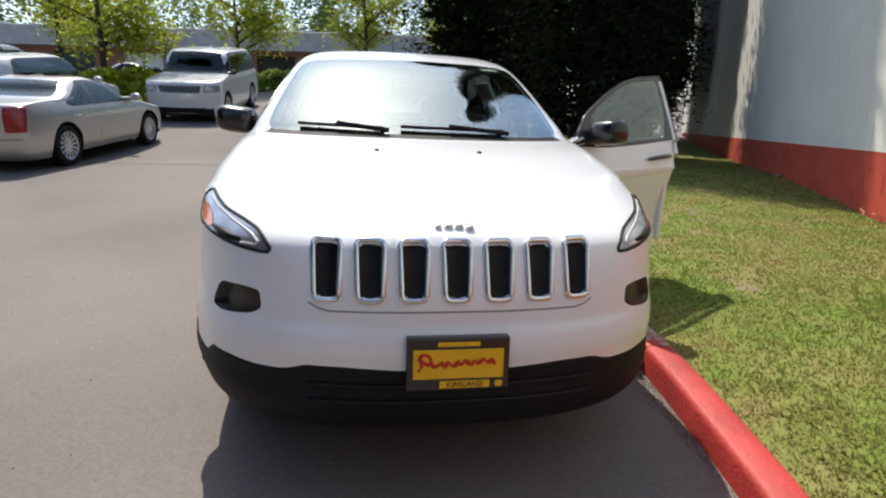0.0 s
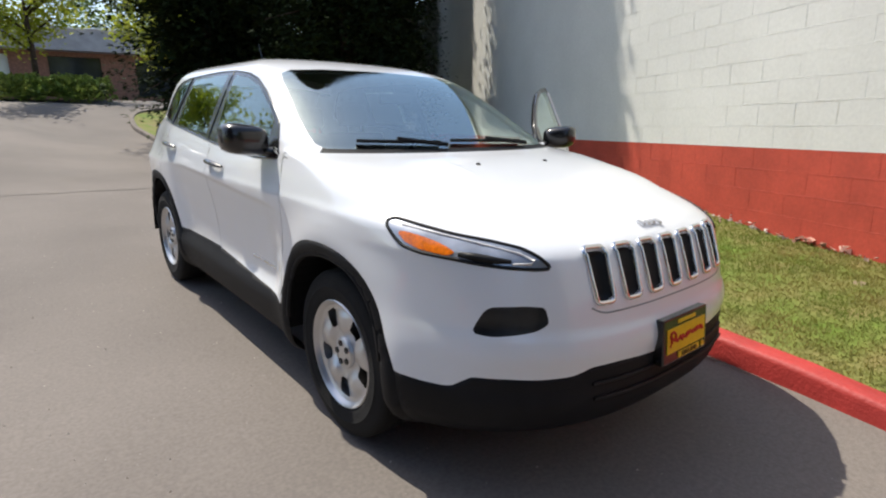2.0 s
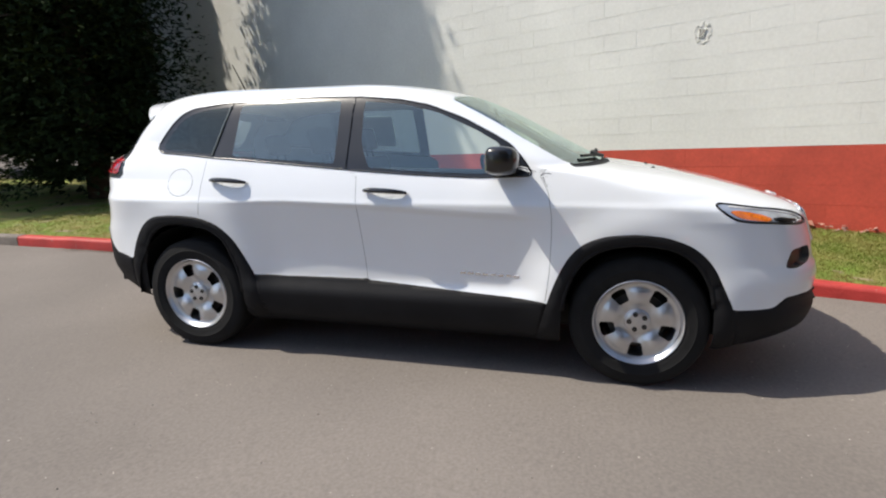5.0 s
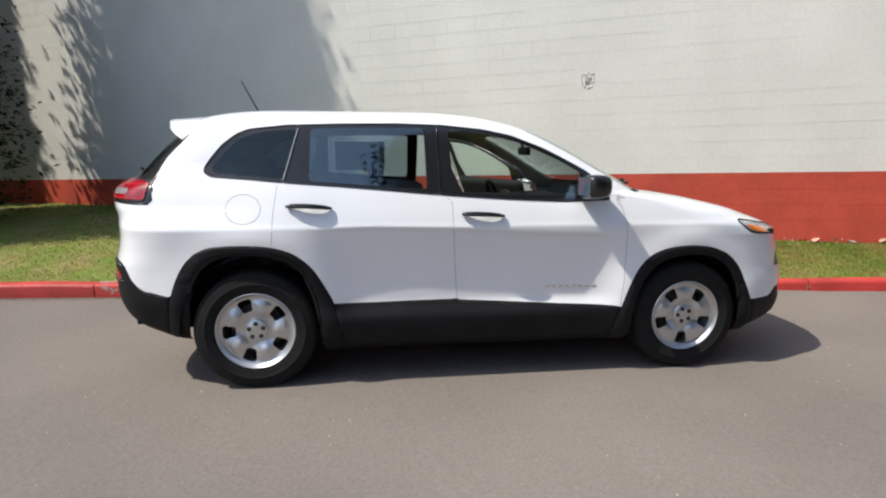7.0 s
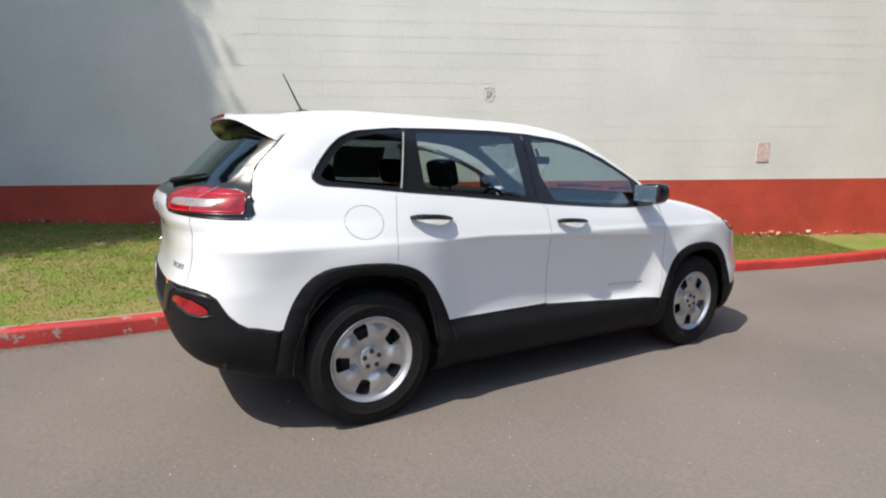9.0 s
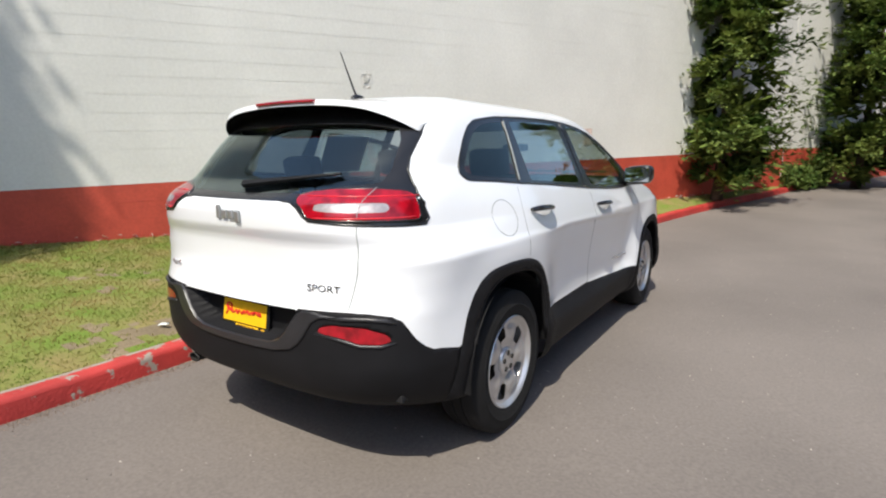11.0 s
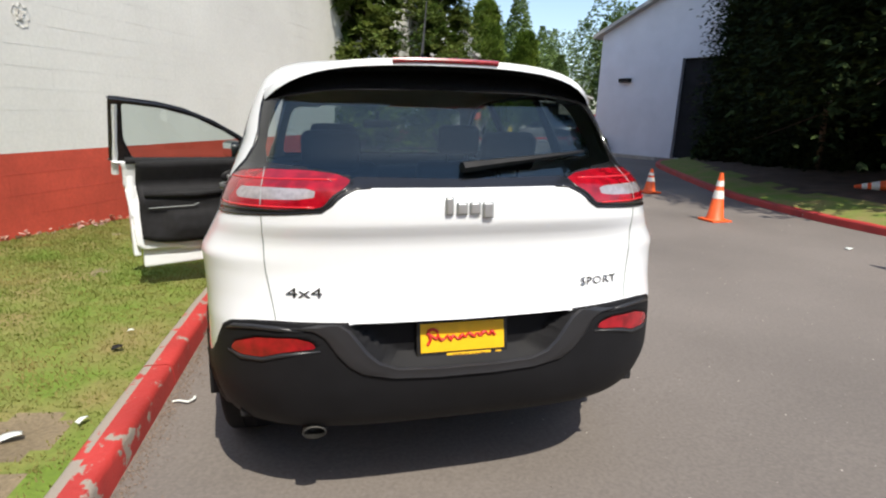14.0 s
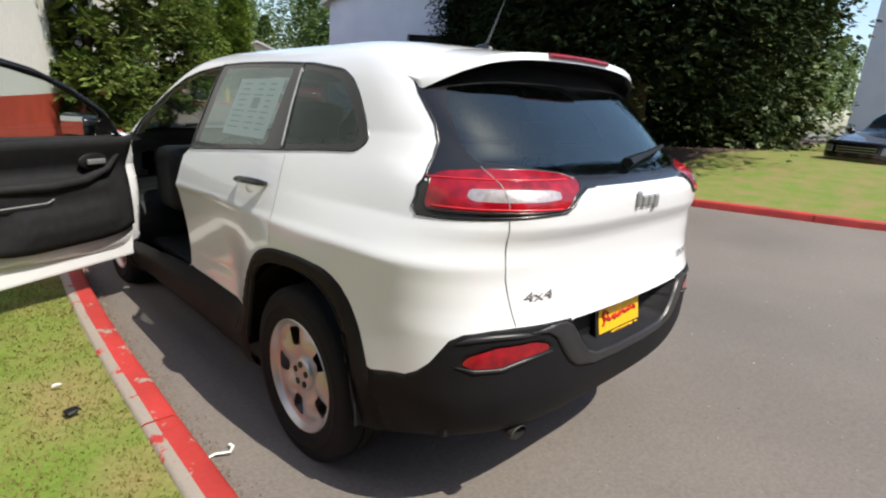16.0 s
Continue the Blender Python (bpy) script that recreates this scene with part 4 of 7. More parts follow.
        panel("window_frame", {"dlo_r"}, side, GLOSS_BLACK, rd, "black window frame")
        panel("pane", {"pane_r"}, side, GLASS_R, rd)
        seal("window_seal", "y", clip(clip(DLO, -1, 0, -1.612), 1, 0.274, 2.854), side, 0.006, GLOSS_BLACK, rd)
        door_furniture(S, car, rd, side, False)
        qp = panel("quarter_window_frame", {"dlo_q"}, side, GLOSS_BLACK, car, "black quarter window frame")
        panel("pane", {"pane_q"}, side, GLASS_Q, qp)
        seal("window_seal", "y", clip(DLO, -1, -0.274, -2.854), side, 0.006, GLOSS_BLACK, qp)
        bm = bmesh.new()
        a, _ = S.at("y", 2.513, 1.232, side, 0.006)
        b, _ = S.at("y", 2.437, 1.525, side, 0.006)
        tube_bm(bm, [a, (a + b) / 2 + Vector((side * 0.004, 0, 0)), b], 0.004, 6)
        part("pillar_seam", bm, PRINT_GREY, qp, "thin pale seal on the pillar")
        # shut lines
        for pts in ([(2.549, 1.20), (2.572, 1.044), (2.581, 0.872)], [(1.543, 1.112), (1.538, 0.967), (1.523, 0.74), (1.505, 0.512)], [(0.515, 1.115), (0.47, 1.03), (0.451, 0.916), (0.449, 0.80), (0.455, 0.62), (0.474, 0.452)]):
            fine = [tuple(np.array(pts[i]) * (1 - t) + np.array(pts[i + 1]) * t) for i in range(len(pts) - 1) for t in np.linspace(0, 1, 8)[:-1]] + [pts[-1]]
            bm = bmesh.new()
            tube_bm(bm, [S.at("y", *q, side, -0.0008)[0] for q in fine], 0.0019, 5)
            part("shut_line", bm, PRINT_GREY, car)
        # model name as a plain bright bar
        for k in range(8):
            bm = bmesh.new()
            p, n = S.at("y", 0.632 + 0.043 * k, 0.570 + 0.001 * k, side, 0.001)
            box_bm(bm, (0.033, 0.013, 0.004), (0, 0, 0), 0.001, frame_at(p, n), 1)
            part("name_bar", bm, CHROME, fd, "small bright name bar")
        # lamps
        hl = panel("headlamp", {"head_black"}, side, LAMP_SILVER, car, "narrow headlamp with black rim and amber indicator")
        bm = bmesh.new()
        tube_bm(bm, [S.at("f", *q, side, -0.001, lambda P: P[:, :, 1] < 0.4)[0] for q in HEADLAMP], 0.0065, 6, close=True)
        part("lamp_rim", bm, LAMP_BLACK, hl, "black rim", 180)
        bm = bmesh.new()
        tube_bm(bm, [S.at("f", q, z, side, 0.0, lambda P: P[:, :, 1] < 0.4)[0] for q, z in ((0.70, 0.882), (0.76, 0.886), (0.81, 0.892), (0.86, 0.897))], [0.006, 0.013, 0.014, 0.008], 6)
        part("lamp_unit", bm, LAMP_BLACK, hl, "dark lower lamp unit", 180)
        bm = bmesh.new()
        tube_bm(bm, [S.at("f", q, z, side, 0.001, lambda P: P[:, :, 1] < 0.4)[0] for q, z in ((0.96, 0.964), (0.86, 0.946), (0.76, 0.926), (0.66, 0.903), (0.625, 0.885), (0.64, 0.875), (0.70, 0.874))], 0.0045, 6)
        part("light_strip", bm, PRINT_PALE, hl, "pale light strip", 180)
        panel("indicator", {"head_amber"}, side, AMBER, hl, "amber indicator", lift=0.002)
        panel("fog_lamp", {"fog"}, side, FOG_GREY, car, "dark fog lamp recess")
        tl = panel("tail_lamp", {"lamp_red"}, side, TAIL_RED, car, "red wrap-round tail lamp", lift=0.003)
        panel("lamp_insert", {"lamp_clear"}, side, TAIL_CLEAR, tl, "clear lamp insert", lift=0.003)
        seal("lamp_rim", "r", TAIL_LAMP, side, 0.006, GLOSS_BLACK, tl, aft, True, "black rim")
        for z0, z1, q0, q1 in ((1.205, 1.203, 0.40, 0.86), (1.128, 1.126, 0.47, 0.88)):
            bm = bmesh.new()
            tube_bm(bm, [S.at("r", q0 + (q1 - q0) * u, z0 + (z1 - z0) * u, side, 0.003, lambda P: P[:, :, 1] > 2.9)[0] for u in np.linspace(0, 1, 14)], 0.0035, 6)
            part("light_guide", bm, TAIL_BRIGHT, tl, "bright red light guide", 180)
        panel("rear_reflector", {"reflector"}, side, TAIL_RED, car, "red rear reflector", lift=0.002)
        bm = bmesh.new()
        seam = [S.at("r", 0.646, z, side, 0.003)[0] for z in np.linspace(1.125, 1.235, 6)]
        tube_bm(bm, seam, 0.002, 5)
        part("shut_line", bm, PRINT_GREY, gate)
        bm = bmesh.new()
        seam = [S.at("r", lerp([(0.772, 0.606), (0.93, 0.634), (1.0, 0.637), (1.1, 0.646)], z), z, side, 0.0)[0] for z in np.linspace(0.775, 1.10, 12)]
        tube_bm(bm, seam, 0.0022, 5)
        part("shut_line", bm, PRINT_GREY, gate)
        # wheel housings
        for yc in (0.0, 2.70):
            bm = bmesh.new()
            rings = []
            for k in range(25):
                a = math.pi * (-0.02 + 1.04 * k / 24)
                rings.append([bm.verts.new((side * x, yc + 0.415 * math.cos(a), 0.37 + 0.43 * math.sin(a))) for x in (0.50, 0.915 if yc == 0 else 0.898)])
            for p, q in zip(rings, rings[1:]):
                bm.faces.new([p[0], p[1], q[1], q[0]])
            bm.faces.new([r[0] for r in rings])
            part("wheel_housing", bm, LAMP_BLACK, car)

    # grille
    for i in range(-3, 4):
        side = 1 if i >= 0 else -1
        c = 0.1325 * abs(i)
        poly = round_poly([(c - 0.037, 0.740), (c - 0.044, 0.909), (c + 0.044, 0.909), (c + 0.037, 0.740)], 0.02, 5)
        bm = bmesh.new()
        pts = []
        for a, b in poly:
            p, n = S.at("f", abs(a), b, side if a >= 0 else -side, 0.004, lambda P: P[:, :, 1] < 0)
            pts.append(p)
        tube_bm(bm, pts, 0.0095, 8, close=True)
        part("grille_slot", bm, CHROME, car, "chrome-framed upright grille slot", 60)
    for side in (1, -1):
        for i in range(4):
            v, f = S.panel({"slot%d" % i}, side if i else 0)
            if i or side > 0:
                raw("grille_mesh", v, f, LAMP_BLACK, car, "black grille mesh")
    # the maker's name as one plain bright shape
    def mark(m, w, h, material, parent, ground_mat):
        bm = bmesh.new()
        back = bmesh.new()
        for x, wide, z0, z1 in ((-0.40, 0.13, -0.34, 0.50), (-0.14, 0.19, -0.34, 0.20), (0.13, 0.19, -0.34, 0.20), (0.40, 0.19, -0.55, 0.20)):
            box_bm(bm, (wide * w, (z1 - z0) * h, 0.008), (x * w, (z0 + z1) / 2 * h, 0.003), 0.0035, m, 3)
            box_bm(back, (wide * w + 0.006, (z1 - z0) * h + 0.006, 0.004), (x * w, (z0 + z1) / 2 * h, 0), 0.0015, m, 1)
        ob = part("maker_mark", bm, material, parent, "plain bright maker's mark", 40)
        part("mark_backing", back, ground_mat, ob)

    p, n = S.at("f", 0.0, 0.945, 1, 0.004, lambda P: P[:, :, 1] < 0)
    mark(frame_at(Vector((0, p.y - 0.003, p.z)), n), 0.125, 0.040, SILVER, car, CAR_WHITE)
    p, n = S.at("r", 0.0, 1.125, 1, 0.004, lambda P: P[:, :, 1] > 3)
    mark(frame_at(Vector((0, p.y, p.z)), n), 0.155, 0.060, SILVER, gate, PRINT_GREY)
    # the crease under the grille: a grey bar paints its shadow line
    bm = bmesh.new()
    pts = [S.at("f", abs(q), 0.706 + 0.02 * max(0, abs(q) - 0.41) / 0.04, 1 if q >= 0 else -1, -0.001, lambda P: P[:, :, 1] < 0)[0] for q in np.linspace(-0.455, 0.455, 31)]
    tube_bm(bm, pts, 0.0035, 5)
    part("grille_crease_shade", bm, PRINT_GREY, car)
    # the raised lip round the plate bay
    inner = [(0.47, 0.762), (0.40, 0.760), (0.372, 0.742), (0.345, 0.708), (0.318, 0.670), (0.282, 0.634), (0.227, 0.611), (0.1, 0.604)]
    outer = [(0.56, 0.748), (0.495, 0.741), (0.457, 0.719), (0.421, 0.664), (0.385, 0.622), (0.340, 0.593), (0.240, 0.573), (0.1, 0.566)]
    behind = lambda P: P[:, :, 1] > 3
    bm = bmesh.new()
    rows = []
    for (qi, zi), (qo, zo), sd in [*[(a, b, -1) for a, b in zip(inner, outer)], *[(a, b, 1) for a, b in reversed(list(zip(inner, outer)))]]:
        row = []
        for u, lift in ((0.0, -0.07), (0.03, 0.002), (0.12, 0.010), (0.5, 0.007), (0.88, 0.010), (0.97, 0.006), (1.0, -0.004)):
            row.append(bm.verts.new(S.at("r", qi + (qo - qi) * u, zi + (zo - zi) * u, sd, lift, behind)[0]))
        rows.append(row)
    for r0, r1 in zip(rows, rows[1:]):
        for k in range(len(r0) - 1):
            bm.faces.new([r0[k], r0[k + 1], r1[k + 1], r1[k]])
    bmesh.ops.recalc_face_normals(bm, faces=bm.faces)
    lip = part("bumper_lip", bm, LIP_PLASTIC, clad, "moulded lip round the plate bay", 50)
    solid(lip, 0.004)
    # ledges over and under the reflectors
    for side in (1, -1):
        for line, r in (([(0.80, 0.728), (0.76, 0.742), (0.69, 0.748), (0.60, 0.747), (0.52, 0.741)], 0.009), ([(0.80, 0.655), (0.74, 0.642), (0.66, 0.643), (0.59, 0.662), (0.47, 0.677)], 0.007)):
            bm = bmesh.new()
            tube_bm(bm, [S.at("r", *q, side, 0.001, behind)[0] for q in line], [0.003, *[r] * (len(line) - 2), 0.003], 8)
            part("bumper_ledge", bm, LIP_PLASTIC, clad, "", 180)

    p, n = S.at("r", 0.512, 0.857, 1, 0.002, lambda P: P[:, :, 1] > 3)
    lettering("4x4", 0.044, frame_at(p, n), CHROME, gate, "lettering", 1.75, "chrome lettering")
    p, n = S.at("r", 0.49, 0.852, -1, 0.002, lambda P: P[:, :, 1] > 3)
    lettering("SPORT", 0.038, frame_at(p, n), CHROME, gate, "lettering", 1.35, "chrome lettering")
    # plates
    m = frame_at(Vector((0.0, -1.005, 0.560)), Vector((0, -1, 0.10)))
    plate(car, "front_plate", m, True)
    m = frame_at(Vector((0.0, 3.552, 0.668)), Vector((0, 1, 0.16)))
    plate(car, "rear_plate", m, False)

    # spoiler with its lamp
    half = 0.655

    def wing(x, t):
        k = abs(x) / half
        tip = 3.262 - 0.07 * k**2.2 - 0.09 * k**8
        root = 2.90 - 0.05 * k**4
        y = root + (tip - root) * t
        z = 1.630 - 0.030 * k**2 - 0.055 * k**6 - 0.026 * t - 0.035 * t * k**4
        return y, z

    nx, nt = 28, 8
    v, f = [], []
    for i in range(nx + 1):
        x = half * (2 * i / nx - 1)
        for t in range(nt + 1):
            y, z = wing(x, t / nt)
            v.append((x * (1 - 0.03 * t / nt), y, z))
        for t in range(nt + 1):
            y, z = wing(x, 1 - t / nt)
            v.append((x * (1 - 0.03 * (1 - t / nt)), y + 0.007 * (1 - t / nt), z - 0.024 - 0.075 * step(0, 1, t / nt) * (1 - 0.5 * (abs(x) / half) ** 6)))
    n = 2 * (nt + 1)
    for i in range(nx):
        for k in range(n):
            f.append((i * n + k, (i + 1) * n + k, (i + 1) * n + (k + 1) % n, i * n + (k + 1) % n))
    f += [tuple(range(n)), tuple(nx * n + k for k in reversed(range(n)))]
    slots = [(1 if nt < k < n - 1 else 0) for _ in range(nx) for k in range(n)] + [0, 0]
    sp = raw("spoiler", v, f, [CAR_WHITE, GLOSS_BLACK], gate, "white roof spoiler with black underside", True, slots)
    sp.data.set_sharp_from_angle(angle=radians(40))
    bm = bmesh.new()
    pts = [Vector((x, wing(x, 1)[0] + 0.004, wing(x, 1)[1] - 0.007)) for x in np.linspace(-0.19, 0.19, 9)]
    tube_bm(bm, pts, 0.012, 8, flat=0.8)
    part("brake_lamp", bm, TAIL_RED, sp, "red high brake lamp")
    # roof aerial
    bm = bmesh.new()
    bmesh.ops.create_uvsphere(bm, u_segments=14, v_segments=8, radius=1, matrix=Matrix.Translation((0, 2.77, 1.653)) @ Matrix.Diagonal((0.025, 0.05, 0.022, 1)))
    tube_bm(bm, [(0, 2.775, 1.66), (0, 2.795, 1.69), (0, 2.889, 1.872)], [0.008, 0.006, 0.003], 6)
    part("aerial", bm, GLOSS_BLACK, car, "short black roof aerial")
    # wipers
    bm = bmesh.new()
    pts = [S.at("r", s, 1.228 + 0.050 * (s / 0.46), -1, 0.015, lambda P: P[:, :, 1] > 3)[0] for s in np.linspace(0.0, 0.47, 10)]
    tube_bm(bm, pts, [0.024, 0.023, 0.020, 0.018, 0.016, 0.014, 0.012, 0.011, 0.009, 0.007], 6, flat=0.8)
    part("rear_wiper", bm, LAMP_BLACK, gate, "black rear wiper")
    for a, b in ((-0.60, -0.18), (-0.10, 0.42)):
        bm = bmesh.new()
        pts = []
        for q in np.linspace(0, 1, 12):
            s = a + (b - a) * q
            p, n = S.at("f", abs(s), 1.190 - 0.008 * q, 1 if s > 0 else -1, 0.016, lambda P: P[:, :, 1] < 1)
            pts.append(p)
        tube_bm(bm, pts, 0.011, 6, flat=0.8)
        tube_bm(bm, [pts[5] + Vector((0, 0, 0.012)), pts[11] + Vector((0.02, -0.03, -0.01))], 0.012, 6)
        part("wiper", bm, LAMP_BLACK, car, "black windscreen wiper")
    for side in (1, -1):
        bm = bmesh.new()
        p, n = S.at("t", 0.225, -0.10, side, 0.0, lambda P: P[:, :, 2] < 1.15)
        bmesh.ops.create_uvsphere(bm, u_segments=10, v_segments=6, radius=1, matrix=Matrix.Translation(p) @ Matrix.Diagonal((0.012, 0.012, 0.008, 1)))
        part("washer_jet", bm, LAMP_BLACK, car)
    # fuel flap line
    bm = bmesh.new()
    tube_bm(bm, [S.at("y", 2.738 + 0.098 * math.cos(a), 1.069 + 0.082 * math.sin(a), -1, -0.0012)[0] for a in np.linspace(0, 2 * math.pi, 40)[:-1]], 0.0025, 5, close=True)
    part("fuel_flap", bm, PRINT_GREY, car, "round fuel flap outline")
    # windscreen sticker, exhaust
    bm = bmesh.new()
    p, n = S.at("f", 0.50, 1.535, 1, -0.006, lambda P: P[:, :, 1] < 1.4)
    box_bm(bm, (0.12, 0.035, 0.001), (0, 0, 0), 0, frame_at(p, n))
    part("screen_sticker", bm, PAPER, car, "pale sticker on the windscreen")
    bm = bmesh.new()
    lathe_bm(bm, [(3.38, 0.028), (3.505, 0.030), (3.508, 0.026), (3.44, 0.025)], 20, "Y", Matrix.Translation((0.50, 0, 0.355)) @ Matrix.Diagonal((1.35, 1, 0.8, 1)))
    ex = part("exhaust", bm, DARK_METAL, car, "dark oval exhaust tip")
    # A black disc shuts the pipe and paints the dark inside it.
    bm = bmesh.new()
    lathe_bm(bm, [(3.47, 0.025), (3.465, 0.001)], 20, "Y", Matrix.Translation((0.50, 0, 0.355)) @ Matrix.Diagonal((1.35, 1, 0.8, 1)))
    part("bore_shade", bm, LAMP_BLACK, ex)
    # underbody, front lower grille
    bm = bmesh.new()
    box_bm(bm, (1.35, 3.6, 0.16), (0, 1.2, 0.32), 0.03)
    box_bm(bm, (1.0, 1.0, 0.5), (0, -0.05, 0.6), 0.05)
    part("underbody", bm, LAMP_BLACK, car, "black underbody")
    bm = bmesh.new()
    for z, s1 in ((0.425, 0.46), (0.475, 0.46)):
        pts = [S.at("f", abs(s), z, 1 if s > 0 else -1, 0.004, lambda P: P[:, :, 1] < 0)[0] for s in np.linspace(-s1, s1, 21)]
        tube_bm(bm, pts, 0.006, 6)
    part("lower_grille", bm, LAMP_BLACK, clad, "black lower grille bars")
    # wheels
    tyre, rim, cap, nuts, brake = wheel_bm()
    first = None
    for side in (1, -1):
        for k, yc in enumerate((0.0, 2.70)):
            m = Matrix.Translation((side * 0.778, yc, 0.355)) @ (Matrix.Rotation(0 if side > 0 else math.pi, 4, "Z")) @ Matrix.Rotation(0.3 + k, 4, "X")
            if first is None:
                w = part("wheel", tyre, RUBBER, car, "black road tyre on a silver five-spoke wheel", 40)
                w.matrix_basis = m
                kids = [part("rim", rim, SILVER, w, "silver five-spoke rim", 50), part("hub_cap", cap, SILVER, w, "", 50), *[part("wheel_nut", q, DARK_METAL, w, "", 50) for q in nuts], part("brake", brake, DARK_METAL, w)]
                first = (w, kids)
            else:
                w = new("wheel", first[0].data)
                w.parent = car
                w["label"] = first[0]["label"]
                w.matrix_basis = m
                for kid in first[1]:
                    o = new(kid.name.split(".")[0], kid.data)
                    o.parent = w
    # cabin
    bm = bmesh.new()
    box_bm(bm, (1.42, 0.42, 0.42), (0, 0.62, 0.86), 0.10, None, 4)
    box_bm(bm, (0.30, 0.9, 0.35), (0, 1.05, 0.55), 0.05)
    part("dashboard", bm, CABIN, car, "charcoal dashboard", 60)
    bm = bmesh.new()
    box_bm(bm, (1.5, 3.0, 0.04), (0, 1.9, 0.40), 0.01)
    box_bm(bm, (1.4, 0.75, 0.04), (0, 3.05, 0.78), 0.01)
    part("cabin_floor", bm, CABIN, car)
    m = Matrix.Translation((0.37, 0.98, 1.0)) @ Matrix.Rotation(radians(68), 4, "X")
    bm = bmesh.new()
    tube_bm(bm, [m @ Vector((0.18 * math.cos(a), 0.18 * math.sin(a), 0)) for a in np.linspace(0, 2 * math.pi, 33)[:-1]], 0.016, 8, close=True)
    bmesh.ops.create_uvsphere(bm, u_segments=16, v_segments=8, radius=1, matrix=m @ Matrix.Diagonal((0.075, 0.07, 0.03, 1)))
    for a in (0.1, math.pi - 0.1, -math.pi / 2):
        tube_bm(bm, [m @ Vector((0.05 * math.cos(a), 0.05 * math.sin(a), 0)), m @ Vector((0.18 * math.cos(a), 0.18 * math.sin(a), 0))], 0.018, 6)
    part("steering_wheel", bm, CABIN, car, "black steering wheel", 60)
    add_seat(car, 0.37, 1.56, 0.45, 0.50, (0,))
    add_seat(car, -0.37, 1.56, 0.45, 0.50, (0,))
    add_seat(car, 0.0, 2.38, 0.45, 1.28, (-0.40, 0.40), 0.58)
    bm = bmesh.new()
    box_bm(bm, (0.22, 0.04, 0.06), (0, 0.86, 1.41), 0.015)
    tube_bm(bm, [(0, 0.86, 1.42), (0, 0.90, 1.50)], 0.01, 6)
    part("cabin_mirror", bm, LAMP_BLACK, car)
    # price sheets behind the rear side window
    m = frame_at(S.at("y", 2.10, 1.37, 1, -0.012)[0], S.at("y", 2.10, 1.37, 1)[1])
    bm = bmesh.new()
    box_bm(bm, (0.42, 0.27, 0.002), (0, 0, 0), 0, m)
    sheet = part("price_sheet", bm, PAPER, car, "white printed price sheet inside the rear window")
    bm = bmesh.new()
    rnd = random.Random(4)
    for i in range(9):
        for j, w in ((-0.12, 0.12), (0.02, 0.10), (0.13, 0.08)):
            ww = w * rnd.uniform(0.5, 1)
            box_bm(bm, (ww, 0.006, 0.0006), (j, 0.11 - 0.026 * i, 0.0018), 0, m)
    box_bm(bm, (0.07, 0.05, 0.0006), (0.02, 0.02, 0.0022), 0, m)
    part("print_bar", bm, PRINT_GREY, sheet)
    return S


DOOR_OPEN = 61.5
build_hero()

# ---- the building beside the drive ----
BASE_Z = [(-26, 0.35), (-20, 0.22), (-12, 0.13), (-8, 0.12), (-5, 0.14), (-2, 0.17), (0, 0.24), (1.3, 0.37), (4.5, 0.52), (9, 0.56), (18, 0.9)]
S0, S1 = -24.0, 19.0


def grid_sheet(name, fn, nu, nv, material, parent=None, label="", smooth=True):
    verts = [fn(i / nu, j / nv) for j in range(nv + 1) for i in range(nu + 1)]
    faces = [(j * (nu + 1) + i, j * (nu + 1) + i + 1, (j + 1) * (nu + 1) + i + 1, (j + 1) * (nu + 1) + i) for j in range(nv) for i in range(nu)]
    return raw(name, verts, faces, material, parent, label, smooth)


def build_wall():
    v, f, slots = [], [], []
    for z0, z1, slot in ((-1.6, BAND_TOP, 1), (BAND_TOP, WALL_TOP, 0)):
        b = len(v)
        v += [wall_point(s, z, o) for o in (0, -0.25) for s, z in ((S0, z0), (S1, z0), (S1, z1), (S0, z1))]
        for q in ((0, 3, 2, 1), (4, 5, 6, 7), (0, 1, 5, 4), (3, 7, 6, 2), (0, 4, 7, 3), (1, 2, 6, 5)):
            f.append(tuple(b + k for k in q))
            slots.append(slot)
    wall = raw("wall_east", v, f, [PAINT_WHITE, PAINT_RED], None, "", False, slots)
    tagged(wall, "white painted block wall with a red band along its foot", "wall", kind="structure")
    # coping along the top, end wall and plain back
    bm = bmesh.new()
    a, c = wall_point((S0 + S1) / 2, WALL_TOP + 0.04, -0.12), math.atan2(WALL_D.y, WALL_D.x)
    box_bm(bm, (S1 - S0 + 0.1, 0.36, 0.08), (0, 0, 0), 0.01, Matrix.Translation(a) @ Matrix.Rotation(c, 4, "Z"))
    part("coping", bm, PAINT_WHITE, wall, "white metal coping")
    v = [wall_point(S0, z, o) for z in (-1.6, WALL_TOP) for o in (-0.26, -14)] + [wall_point(S0 + 0.25, z, o) for z in (-1.6, WALL_TOP) for o in (-0.26, -14)]
    raw("end_wall", v, [(0, 1, 3, 2), (4, 6, 7, 5), (2, 3, 7, 6)], PAINT_WHITE, wall, "", False)
    v = [wall_point(s, z, -14) for z in (-1.6, WALL_TOP) for s in (S0, S1)] + [wall_point(s, WALL_TOP - 0.05, o) for s in (S0, S1) for o in (-0.2, -14)]
    raw("roof", v, [(4, 5, 7, 6), (0, 1, 3, 2)], CONCRETE, wall, "", False)
    v = [wall_point(S1, z, o) for z in (-1.6, WALL_TOP) for o in (-0.2, -14)]
    raw("end_wall", v, [(0, 1, 3, 2)], PAINT_WHITE, wall, "", False)
    return wall


WALL = build_wall()


